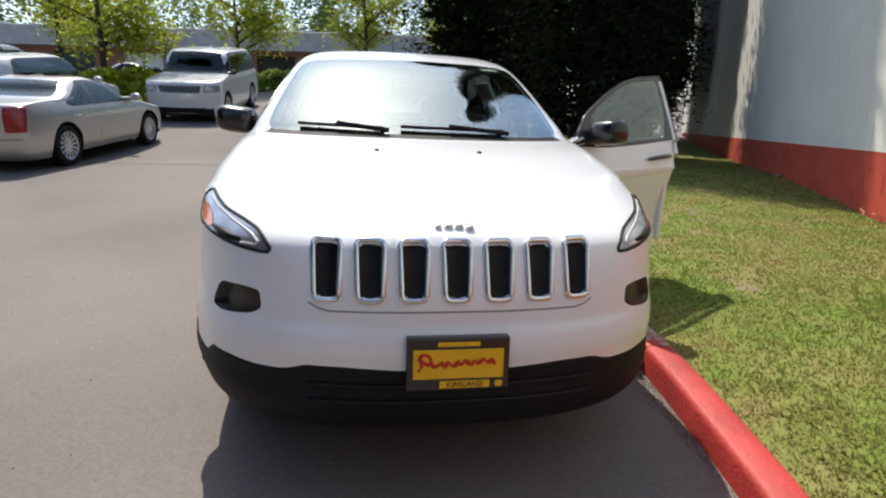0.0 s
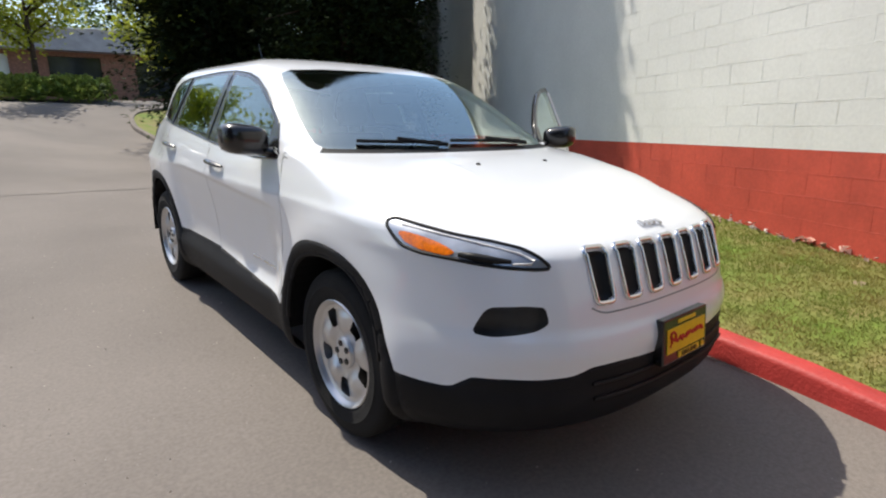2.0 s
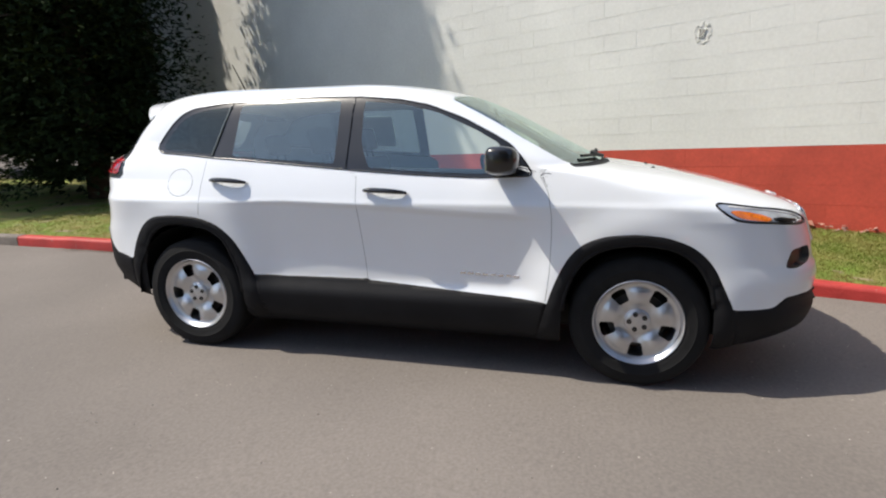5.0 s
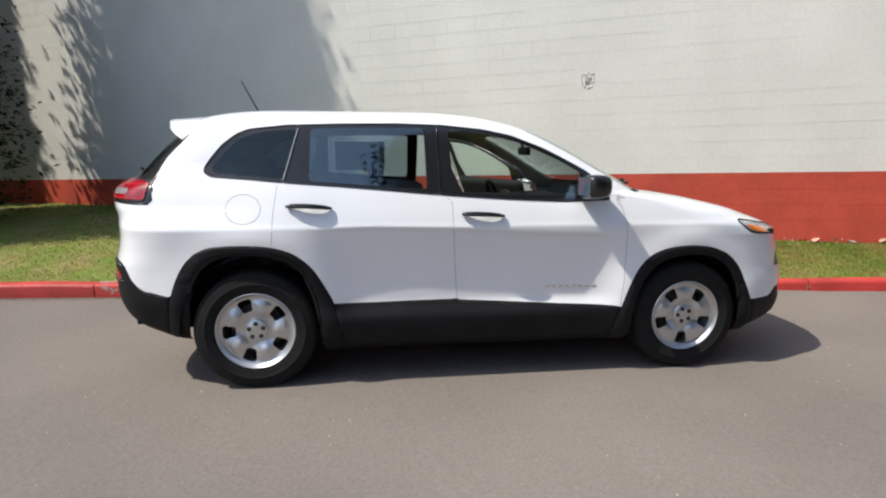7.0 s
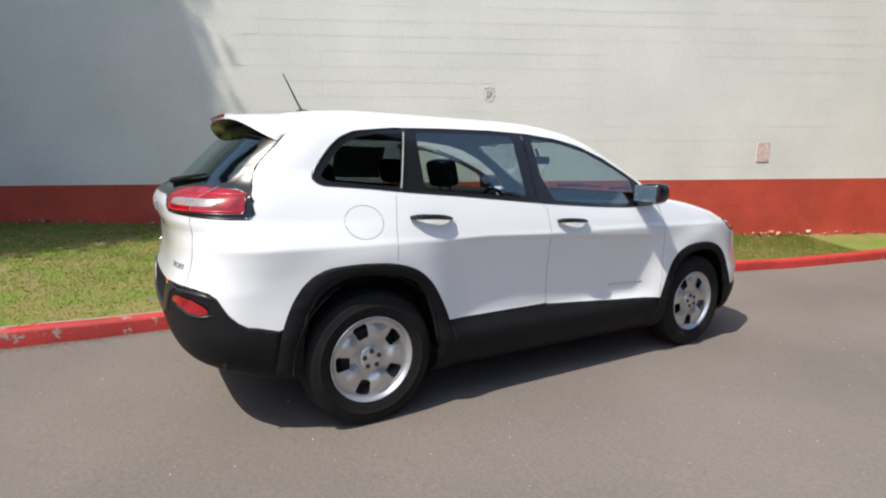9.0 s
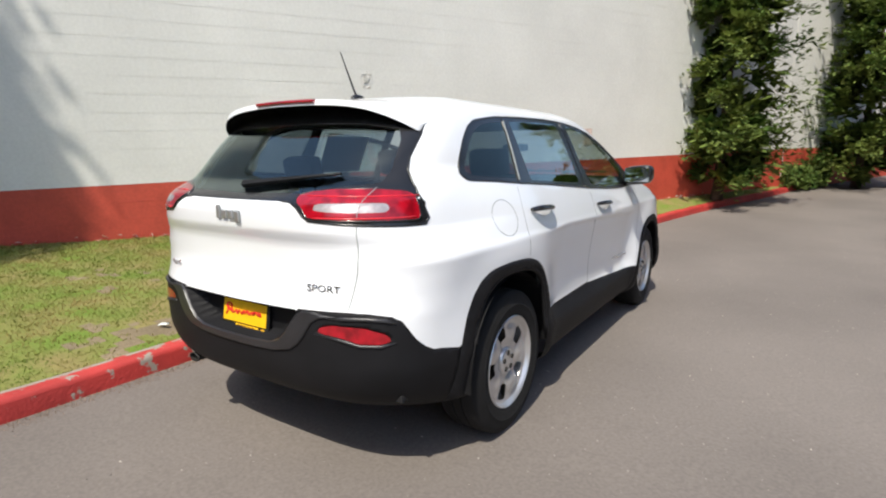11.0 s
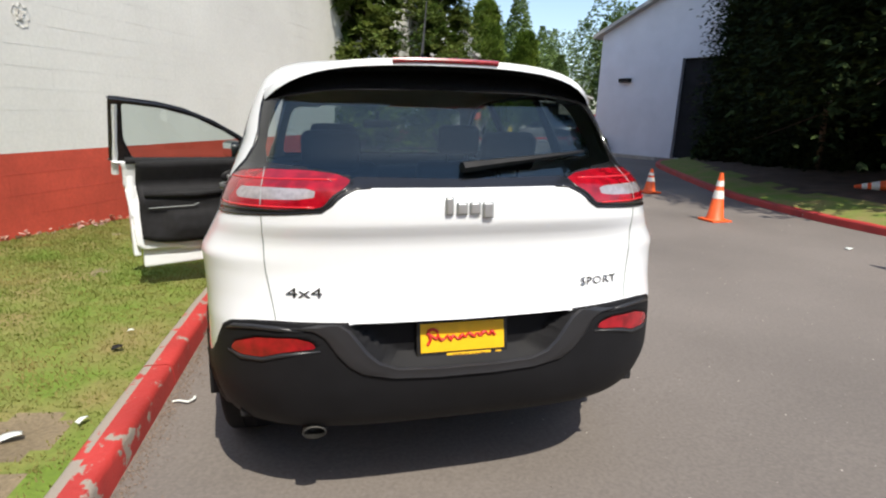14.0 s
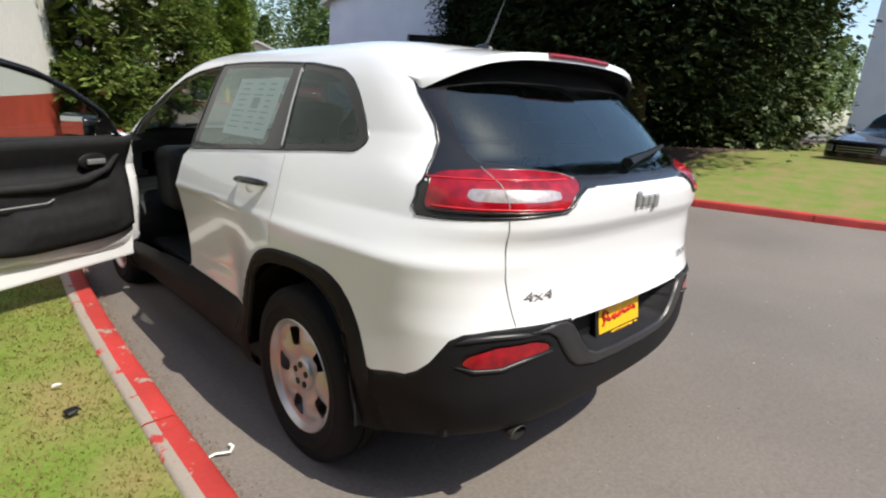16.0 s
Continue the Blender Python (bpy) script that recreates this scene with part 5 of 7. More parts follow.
def build_litter_and_patches():
    # a rough repaired spot, a pale pink patch and a control joint in the wall
    m = lambda s, z: Matrix.Translation(wall_point(s, z, 0.008)) @ Matrix.Rotation(math.atan2(WALL_D.y, WALL_D.x), 4, "Z") @ Matrix.Rotation(radians(90), 4, "X")
    rnd = random.Random(3)
    bm = bmesh.new()
    pts = []
    for k in range(26):
        a = 2 * math.pi * k / 26
        r = 0.085 * (1 + 0.25 * rnd.uniform(-1, 1))
        pts.append(m(0.06, 2.275) @ Vector((r * math.cos(a), r * 1.15 * math.sin(a), 0.002)))
    tube_bm(bm, pts, [rnd.uniform(0.002, 0.005) for _ in pts], 5, close=True, flat=0.5)
    for k in range(7):
        tube_bm(bm, [m(0.06, 2.275) @ Vector((rnd.uniform(-0.05, 0.05), rnd.uniform(-0.05, 0.05), 0)) for _ in range(3)], 0.006, 4)
    part("rough_spot", bm, mat("pale_filler", (0.60, 0.585, 0.55), 0.9, vary=0.2, scale=30), WALL, "rough filled hole in the wall")
    bm = bmesh.new()
    box_bm(bm, (0.20, 0.29, 0.010), (0, 0, 0), 0.003, m(-4.24, 1.432))
    part("pink_patch", bm, mat("faded_pink_patch", (0.60, 0.47, 0.41), 0.8, vary=0.2, scale=25), WALL, "faded pink rectangular patch")
    bm = bmesh.new()
    tube_bm(bm, [wall_point(-11.0, z, 0.004) for z in (0.3, 3, WALL_TOP)], 0.008, 5)
    part("control_joint", bm, PAINT_WHITE, WALL)
    # flaked footing
    verts, faces = [], []
    for k in range(420):
        s = rnd.uniform(-8, 9) if k % 3 else rnd.gauss(-0.5, 1.3)
        y = wall_point(s, 0).y
        c = wall_point(s, lerp(BASE_Z, y) + rnd.uniform(-0.02, 0.05), 0.01 + abs(rnd.gauss(0, 0.03)))
        q = rnd.uniform(0.008, 0.035)
        b = len(verts)
        for _ in range(4):
            verts.append((c.x + rnd.uniform(-q, q) * 1.6, c.y + rnd.uniform(-q, q) * 1.6, c.z + rnd.uniform(-q, q)))
        faces += [(b, b + 1, b + 2), (b, b + 2, b + 3), (b, b + 3, b + 1), (b + 1, b + 3, b + 2)]
    ob = raw("paint_flakes", verts, faces, mat("pale_flakes", (0.42, 0.38, 0.34), 0.9, random_island=0.4, second=(0.40, 0.16, 0.10), scale=2), None, "", False)
    tagged(ob, "pale flakes of paint and mortar along the wall's foot", "flakes", kind="stuff")


build_litter_and_patches()


# ---- kerbs and turf ----
def red_kerb_paint(name, worn):
    m = mat(name, (0.40, 0.035, 0.03), 0.6, vary=0.18, scale=3, bump=0.4, bump_scale=50)
    nt = m.node_tree
    b = nt.nodes["Principled BSDF"]
    src = b.inputs["Base Color"].links[0].from_socket
    co = nt.nodes.new("ShaderNodeTexCoord")
    n = nt.nodes.new("ShaderNodeTexNoise")
    n.inputs["Scale"].default_value, n.inputs["Detail"].default_value, n.inputs["Roughness"].default_value = 7, 6, 0.65
    nt.links.new(co.outputs["Object"], n.inputs["Vector"])
    r = nt.nodes.new("ShaderNodeMapRange")
    r.inputs["From Min"].default_value, r.inputs["From Max"].default_value = worn, worn + 0.03
    nt.links.new(n.outputs["Fac"], r.inputs["Value"])
    mix = nt.nodes.new("ShaderNodeMix")
    mix.data_type = "RGBA"
    nt.links.new(r.outputs["Result"], mix.inputs["Factor"])
    nt.links.new(src, mix.inputs["A"])
    mix.inputs["B"].default_value = (0.30, 0.26, 0.22, 1)
    nt.links.new(mix.outputs["Result"], b.inputs["Base Color"])
    return m


KERB_RED, KERB_WORN = red_kerb_paint("red_kerb_paint", 0.66), red_kerb_paint("worn_red_kerb_paint", 0.59)
KERB_BARE = red_kerb_paint("mostly_bare_kerb", 0.41)


def kerb_stones(name, line, label, pick, length, rise=0.12, width=0.15, hand=1):
    """A kerb of separate stones along a line of points; hand 1: the turf lies to its right."""
    root = empty(name, Matrix(), label, "kerb", kind="structure")
    d = [0.0]
    for a, b in zip(line, line[1:]):
        d.append(d[-1] + (b - a).length)
    at = lambda s: Vector((float(np.interp(s, d, [p.x for p in line])), float(np.interp(s, d, [p.y for p in line])), 0))
    s = 0.0
    rnd = random.Random(9)
    while s < d[-1] - 0.3:
        e = min(s + length * rnd.uniform(0.92, 1.08), d[-1])
        n = max(2, round((e - s) / 0.3))
        bm = bmesh.new()
        rings = []
        for i in range(n + 1):
            u = s + 0.006 + (e - s - 0.012) * i / n
            p, q = at(u), at(min(u + 0.05, d[-1])) - at(max(u - 0.05, 0))
            q.normalize()
            side = Vector((q.y, -q.x, 0)) * hand
            z = ground(p.x, p.y)
            j = rnd.uniform(-0.004, 0.004)
            prof = [(0.0, -0.12), (0.004, rise - 0.03), (0.012, rise - 0.010), (0.030, rise), (0.098, rise), (width - 0.02, rise), (width - 0.006, rise - 0.008), (width, rise - 0.03), (width, -0.12)]
            rings.append([bm.verts.new((p.x + side.x * a, p.y + side.y * a, z + h + j)) for a, h in prof])
        for r0, r1 in zip(rings, rings[1:]):
            for a in range(len(r0) - 1):
                bm.faces.new([r0[a], r0[a + 1], r1[a + 1], r1[a]]).material_index = 1 if a >= 4 else 0
        bm.faces.new(rings[0])
        bm.faces.new(rings[-1][::-1])
        bmesh.ops.recalc_face_normals(bm, faces=bm.faces)
        mid = at((s + e) / 2)
        paint = pick(mid)
        part("kerb_stone", bm, [paint, KERB_BARE if paint == KERB_WORN else paint], root, "", 50)
        s = e
    return root


kerb_stones("kerb", KERB_LINE, "red painted concrete kerb, chipped along its edge", lambda p: SHADED_CONCRETE if p.y > 7.9 else KERB_WORN if 0.3 < p.y < 4.6 else KERB_RED, 2.4)
KERB_R = [(-17, -11.0), (-12.8, -11.9), (-11.3, -11.6), (-10.3, -10.7), (-9.6, -9.4), (-8.35, -6.1), (-7.65, -3.6), (-7.25, -1.9), (-7.08, -0.5), (-7.12, 0.8), (-7.45, 2.2), (-7.85, 3.6), (-9.4, 6.8), (-12.5, 9), (-18, 10)]
KERB_R_LINE = smooth_line(KERB_R, 0.3)
kerb_stones("kerb", KERB_R_LINE, "dull red painted kerb on the far side", lambda p: KERB_RED, 2.4, hand=-1)

kerb_stones("kerb", smooth_line([(-11.2, -22.8), (-11.0, -19.4), (-10.6, -16.6), (-10.9, -14.6), (-11.5, -12.6)], 0.3), "plain concrete kerb before the warehouse", lambda p: CONCRETE, 2.4, hand=-1)


def soil(x, y):
    worn = 0.12 * step(1.2, 2.6, y) * step(6.5, 4.5, y)
    return worn + 0.7 * noise.noise(Vector((x * 0.9, y * 0.9, 3.1))) + 0.5 * noise.noise(Vector((x * 2.7, y * 2.7, 8.0))) + 0.4 * noise.noise(Vector((x * 7, y * 7, 1.0))) + 0.2 * noise.noise(Vector((x * 19, y * 19, 5.0)))


def turf_z(x, y, t):
    """Height of the turf between kerb (t 0) and wall (t 1)."""
    kz = ground(kerb_x(y), y) + 0.10
    wz = lerp(BASE_Z, y)
    return kz + (wz - kz) * (t ** 0.9) + 0.012 * noise.noise(Vector((x * 3, y * 3, 0))) * min(1, 6 * t)


def wall_x(y):
    return WALL_A.x + (y - WALL_A.y) * WALL_RUN


def turf_point(u, v):
    y = -24 + 44.6 * v
    x0, x1 = kerb_x(y) + 0.13, wall_x(y) + 0.05
    if y > 12:
        x1 = max(x1, x0 + 1)
    x = x0 + (x1 - x0) * u
    return x, y, turf_z(x, y, u)


MULCH = mat("brown_needle_litter", (0.085, 0.052, 0.036), 0.95, vary=0.3, scale=3, fine=0.3, fine_scale=60, bump=0.6, bump_scale=50)


def build_turf():
    ob = grid_sheet("lawn", turf_point, 60, 620, GRASS_SOIL)
    ob.data.materials.append(BARE_SOIL)
    for f in ob.data.polygons:
        if soil(*f.center[:2]) > 0.56:
            f.material_index = 1
    tagged(ob, "uneven mown grass strip with bare patches under the wall", "lawn", kind="structure")
    rnd = random.Random(12)
    verts, faces = [], []
    while len(faces) < 200000:
        y = rnd.uniform(-5.5, 8.5)
        u = rnd.random()
        x0, x1 = kerb_x(y) + 0.14, wall_x(y)
        x = x0 + (x1 - x0) * u
        if soil(x, y) > 0.44 + rnd.uniform(-0.12, 0.30):
            continue
        z = turf_z(x, y, u)
        h = rnd.uniform(0.007, 0.020) * (1.25 if soil(x + 9, y) < -0.15 else 0.9)
        for _ in range(2):
            a = rnd.uniform(0, 6.283)
            w = rnd.uniform(0.003, 0.007)
            lean = rnd.uniform(0.4, 1.6) * h
            b = len(verts)
            px, py = x + rnd.uniform(-0.02, 0.02), y + rnd.uniform(-0.02, 0.02)
            c, s = math.cos(a), math.sin(a)
            verts += [(px - s * w, py + c * w, z - 0.004), (px + s * w, py - c * w, z - 0.004), (px + c * lean, py + s * lean, z + h)]
            faces.append((b, b + 1, b + 2))
    ob = raw("grass", verts, faces, BLADE, None, "", False)
    tagged(ob, "short green and yellowing grass blades", "grass", kind="stuff")
    # far side lawn
    def far(u, v):
        p = KERB_R_LINE[min(len(KERB_R_LINE) - 1, round(v * (len(KERB_R_LINE) - 1)))]
        x = p.x - 0.13 - 26 * u ** 1.5
        y = p.y
        return x, y, ground(x, y) + 0.10 + 0.35 * min(1, 3 * u) + 0.03 * noise.noise(Vector((x, y, 0)))
    ob = grid_sheet("lawn", far, 40, len(KERB_R_LINE) - 1, GRASS_SOIL)
    ob.data.materials.append(MULCH)
    for f in ob.data.polygons:
        x, y, _ = f.center
        near = min((Vector((x, y, 0)) - p).length for p in KERB_R_LINE)
        if y < -0.9 + 0.4 * soil(x, y) and near > 1.1 + 0.5 * soil(y, x):
            f.material_index = 1
    tagged(ob, "shaded grass bank behind the far kerb", "lawn", kind="structure")


build_turf()


def build_gutter():
    rnd = random.Random(5)
    verts, faces = [], []
    for k in range(11000):
        y = rnd.uniform(-3.4, 6.4)
        x = kerb_x(y) - abs(rnd.gauss(0, 0.05 + 0.03 * noise.noise(Vector((0, y * 2, 4))))) - 0.004
        z = ground(x, y)
        q = rnd.uniform(0.002, 0.0055)
        b = len(verts)
        verts += [(x + rnd.uniform(-q, q), y + rnd.uniform(-q, q), z - 0.002), (x + rnd.uniform(-q, q), y + rnd.uniform(-q, q), z - 0.002), (x + rnd.uniform(-q, q), y + rnd.uniform(-q, q), z - 0.002), (x, y, z + q * 0.7)]
        faces += [(b, b + 1, b + 3), (b + 1, b + 2, b + 3), (b + 2, b, b + 3)]
    ob = raw("gravel", verts, faces, mat("gutter_grit", (0.23, 0.165, 0.12), 0.95, random_island=0.5), None, "", False)
    tagged(ob, "brown grit and leaf crumbs in the gutter", "gravel", kind="stuff")
    verts, faces = [], []
    for k in range(4500):
        x, y = rnd.uniform(-7, 1.0), rnd.uniform(-5, 9)
        z = ground(x, y)
        q = rnd.uniform(0.003, 0.009)
        b = len(verts)
        for _ in range(3):
            verts.append((x + rnd.uniform(-q, q), y + rnd.uniform(-q, q), z - 0.001))
        verts.append((x, y, z + q * 0.6))
        faces += [(b, b + 1, b + 3), (b + 1, b + 2, b + 3), (b + 2, b, b + 3)]
    ob = raw("grit", verts, faces, mat("pale_grit", (0.36, 0.33, 0.29), 0.9, random_island=0.5), None, "", False)
    tagged(ob, "small pale stones strewn on the asphalt", "grit", kind="stuff")


build_gutter()


# ---- trees ----
def quads(name, V, material, parent=None, label=""):
    """A mesh of loose four-cornered leaves from an array of N x 4 corners."""
    n = len(V)
    me = bpy.data.meshes.new(name)
    me.vertices.add(4 * n)
    me.vertices.foreach_set("co", V.astype(np.float32).ravel())
    me.loops.add(4 * n)
    me.loops.foreach_set("vertex_index", np.arange(4 * n, dtype=np.int32))
    me.polygons.add(n)
    me.polygons.foreach_set("loop_start", np.arange(0, 4 * n, 4, dtype=np.int32))
    me.materials.append(material)
    me.update(calc_edges=True)
    ob = new(name, me)
    if parent:
        ob.parent = parent
    if label:
        ob["label"] = label
    return ob


def unit(a):
    return a / (np.linalg.norm(a, axis=-1, keepdims=True) + 1e-9)


def sprays(P, D, size, rng, fan=3, width=0.2):
    """Corners of small fans of leaf blades at points P that point along D."""
    P, D = np.repeat(P, fan, 0), unit(np.repeat(D, fan, 0))
    size = np.repeat(np.broadcast_to(size, (len(P) // fan,)), fan) * rng.uniform(0.65, 1.1, len(P))
    tilt = rng.uniform(-0.5, 0.5, P.shape)
    tilt[:, 2] = 1
    S = unit(np.cross(D, tilt))
    U = np.cross(S, D)
    k = np.tile(np.arange(fan) - (fan - 1) / 2, len(P) // fan)
    a = k * 0.5 + rng.uniform(-0.3, 0.3, len(P))
    W = unit(D * np.cos(a)[:, None] + S * np.sin(a)[:, None] + U * rng.uniform(-0.5, 0.4, len(P))[:, None])
    N = unit(np.cross(W, U)) * (size * width)[:, None]
    M = P + W * (size * 0.5)[:, None]
    return np.stack([P, M + N, P + W * size[:, None], M - N], 1)


def conifer(name, x, y, h, r, leaf, label, seed, low=0.4, layers=90, branches=18, per=8, size=0.22, shape=0.5, gaps=0.0, rise=-0.2, core=0.4, trunk=0.0, clump=0.0, foot=0.35, width=0.2, ragged=1.0, swell=0.10, group=""):
    """A conifer of branches with many small sprays; rise: how far the tips lift (+) or hang (-)."""
    rng = np.random.default_rng(seed)
    z0 = ground(x, y) + (0.2 if x > 1 else 0.1)
    tree = empty(name, Matrix.Translation((x, y, z0)), label, "tree", group)
    bm = bmesh.new()
    lean = rng.uniform(-0.25, 0.25, 2)
    ts = np.linspace(0, 1, 11)
    r0 = trunk or 0.014 * h
    tube_bm(bm, [(lean[0] * t, lean[1] * t, -0.3 + h * 0.97 * t) for t in ts], [max(0.015, r0 * (1 - t) ** 0.9 * (1.5 if t == 0 else 1)) for t in ts], 12)
    n = layers * branches
    t = (np.repeat(np.arange(layers), branches) + rng.random(n)) / layers
    keep = rng.random(n) >= gaps
    t = t[keep]
    n = len(t)
    a = rng.uniform(0, 2 * math.pi, n)
    # lobes: the outline swells and thins unevenly round and up the tree
    lobe = 1 + ragged * (0.13 * np.sin(3 * a + 9 * t + seed) + 0.10 * np.sin(7 * a - 23 * t + 2 * seed) + 0.09 * np.sin(31 * t + 2 * a))
    L = np.maximum(0.12, r * (1 - t) ** shape * (foot + (1 - foot) * np.minimum(1, (t + 0.02) / swell)) * lobe * rng.uniform(1 - 0.28 * ragged, 1 + 0.08 * ragged, n))
    C = np.stack([lean[0] * t, lean[1] * t, low + (h - low) * t], 1)
    O = np.stack([np.cos(a), np.sin(a), rise + rng.uniform(-0.15, 0.15, n)], 1)
    T = C + O * L[:, None]
    for k in rng.choice(n, min(n, 14), replace=False):
        m = (C[k] + T[k]) / 2 + (0, 0, 0.08 * L[k])
        limb = bmesh.new()
        tube_bm(limb, [C[k], m, T[k]], [0.035, 0.02, 0.006], 5)
        part("limb", limb, BARK, tree, "", 180)
    f = core + (1 - core) * (np.tile(np.arange(per), n) + rng.random(n * per)) / per
    B = np.repeat(np.arange(n), per)
    spread = (0.10 + 0.16 * f * (1 + clump))[:, None] * np.minimum(1.4, L[B])[:, None]
    P = C[B] + (T - C)[B] * f[:, None] + rng.normal(0, 0.45, (n * per, 3)) * spread
    P[:, 2] += 0.10 * L[B] * np.sin(math.pi * f)
    w = a[B] + rng.uniform(-1.0, 1.0, n * per)
    D = np.stack([np.cos(w), np.sin(w), rise + rng.uniform(-0.6, 0.6, n * per)], 1)
    big = np.where(f < core + 0.35 * (1 - core), 2.4, 1.0) * size * rng.uniform(0.6, 1.15, n * per)
    part("trunk", bm, BARK, tree, "brown bark trunk", 180)
    quads("crown", sprays(P, D, big, rng, 3, width), leaf, tree, "crown of many small sprays")
    return tree


DARK = "tall dense dark green conifer"
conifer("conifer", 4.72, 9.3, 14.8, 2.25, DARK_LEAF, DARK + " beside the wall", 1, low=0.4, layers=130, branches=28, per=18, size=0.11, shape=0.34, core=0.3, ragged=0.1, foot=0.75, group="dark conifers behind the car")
# Added for the shadow it throws on the wall; mostly out of sight.
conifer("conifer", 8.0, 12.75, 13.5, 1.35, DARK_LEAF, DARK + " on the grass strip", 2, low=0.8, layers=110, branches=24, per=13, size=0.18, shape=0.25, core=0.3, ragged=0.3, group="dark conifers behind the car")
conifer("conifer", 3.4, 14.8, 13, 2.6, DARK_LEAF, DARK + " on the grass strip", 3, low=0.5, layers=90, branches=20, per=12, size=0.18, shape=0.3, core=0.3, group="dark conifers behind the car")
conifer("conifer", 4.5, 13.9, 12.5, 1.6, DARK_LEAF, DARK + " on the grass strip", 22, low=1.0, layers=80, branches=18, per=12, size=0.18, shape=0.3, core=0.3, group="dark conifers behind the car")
# Another added tree, set behind the rest to shade the wall's far stretch.
conifer("conifer", 8.7, 15.6, 13, 1.9, DARK_LEAF, DARK + " added near the wall to shade it", 23, low=0.5, layers=110, branches=24, per=12, size=0.22, shape=0.25, core=0.3, ragged=0.3, group="dark conifers behind the car")
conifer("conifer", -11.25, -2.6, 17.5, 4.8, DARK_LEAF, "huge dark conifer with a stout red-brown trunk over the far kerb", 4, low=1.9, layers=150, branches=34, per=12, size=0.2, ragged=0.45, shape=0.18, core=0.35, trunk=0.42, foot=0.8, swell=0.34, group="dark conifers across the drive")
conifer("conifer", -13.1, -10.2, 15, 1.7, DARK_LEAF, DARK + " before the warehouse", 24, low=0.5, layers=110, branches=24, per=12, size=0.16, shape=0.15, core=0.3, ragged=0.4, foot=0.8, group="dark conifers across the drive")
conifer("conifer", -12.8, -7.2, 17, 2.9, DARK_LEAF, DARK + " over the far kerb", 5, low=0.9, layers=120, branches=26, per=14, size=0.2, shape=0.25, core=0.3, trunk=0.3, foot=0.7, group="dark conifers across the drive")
conifer("conifer", -18.0, -2.4, 15, 2.9, IVY_LEAF, "broad conifer with sunlit glossy green sprays down to the grass", 6, low=0.0, layers=110, branches=26, size=0.24, shape=0.3, core=0.4, foot=0.85, clump=0.6, width=0.3, group="dark conifers across the drive")
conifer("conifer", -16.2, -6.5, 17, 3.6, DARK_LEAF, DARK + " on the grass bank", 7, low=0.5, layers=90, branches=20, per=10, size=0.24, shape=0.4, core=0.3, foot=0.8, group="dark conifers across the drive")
PINE = "irregular green juniper with open branches by the wall"
conifer("juniper", -0.52, -7.85, 7.6, 1.4, MID_LEAF, PINE, 8, low=0.35, layers=30, branches=7, per=95, size=0.15, shape=0.3, gaps=0.40, rise=0.1, core=0.2, foot=0.85, width=0.2, ragged=1.5, group="junipers by the wall")
conifer("juniper", -3.2, -12.6, 7.0, 1.65, MID_LEAF, PINE, 12, low=0.1, layers=28, branches=7, per=95, size=0.15, shape=0.3, gaps=0.45, rise=0.15, core=0.2, foot=0.8, width=0.2, ragged=1.5, group="junipers by the wall")
ARB = "tall columnar clipped arborvitae"
conifer("arborvitae", -10.5, -31.0, 8.1, 1.6, ARBOR_LEAF, ARB, 10, low=0.0, layers=80, branches=26, per=6, size=0.2, shape=0.42, rise=0.7, core=0.75, foot=0.85, group="arborvitae by the bend")
conifer("arborvitae", -13.6, -32.6, 6.5, 1.4, ARBOR_LEAF, ARB, 11, low=0.0, layers=74, branches=26, per=6, size=0.2, shape=0.45, rise=0.7, core=0.75, foot=0.85, group="arborvitae by the bend")


def broadleaf(name, x, y, h, r, leaf, label, seed, clear=2.0, n=5200, size=0.14, group=""):
    rnd = random.Random(seed)
    z0 = ground(x, y)
    tree = empty(name, Matrix.Translation((x, y, z0)), label, "tree", group)
    bm = bmesh.new()
    tube_bm(bm, [Vector((0, 0, -0.2)), Vector((0.05, 0, clear)), Vector((0, 0.08, h * 0.8))], [0.13, 0.09, 0.03], 8)
    limbs = []
    for k in range(16):
        a, z = rnd.uniform(0, 6.283), rnd.uniform(clear * 0.8, h * 0.8)
        L = r * rnd.uniform(0.5, 1.0)
        tip = Vector((math.cos(a) * L, math.sin(a) * L, min(h, z + L * rnd.uniform(0.2, 0.8))))
        limb = bmesh.new()
        tube_bm(limb, [Vector((0, 0, z)), Vector((0, 0, z)).lerp(tip, 0.5) + Vector((0, 0, 0.1)), tip], [0.05, 0.03, 0.01], 5)
        part("limb", limb, BARK, tree, "", 180)
        limbs.append((Vector((0, 0, z)), tip))
    rng = np.random.default_rng(seed)
    A, B = np.array([q[0] for q in limbs]), np.array([q[1] for q in limbs])
    k = rng.integers(0, len(limbs), n)
    P = A[k] + (B - A)[k] * rng.uniform(0.3, 1.1, n)[:, None] + rng.normal(0, 0.13 * r, (n, 3))
    part("trunk", bm, BARK, tree, "slender grey-brown trunk", 180)
    quads("crown", sprays(P, rng.uniform(-1, 1, (n, 3)), size, rng, 3, 0.35), leaf, tree, "open crown of fresh leaves")
    return tree


for k, (x, y, h, r) in enumerate(((0.0, 25.5, 6.0, 2.6), (-5.8, 24.5, 6.5, 2.8), (-8.6, 17.5, 6.8, 2.6), (-12, 22, 6.5, 2.8), (5.5, 27, 6, 2.4))):
    broadleaf("young_tree", x, y, h, r, SPRING_LEAF, "young street tree with yellow-green spring leaves", 30 + k, group="young trees by the car park")


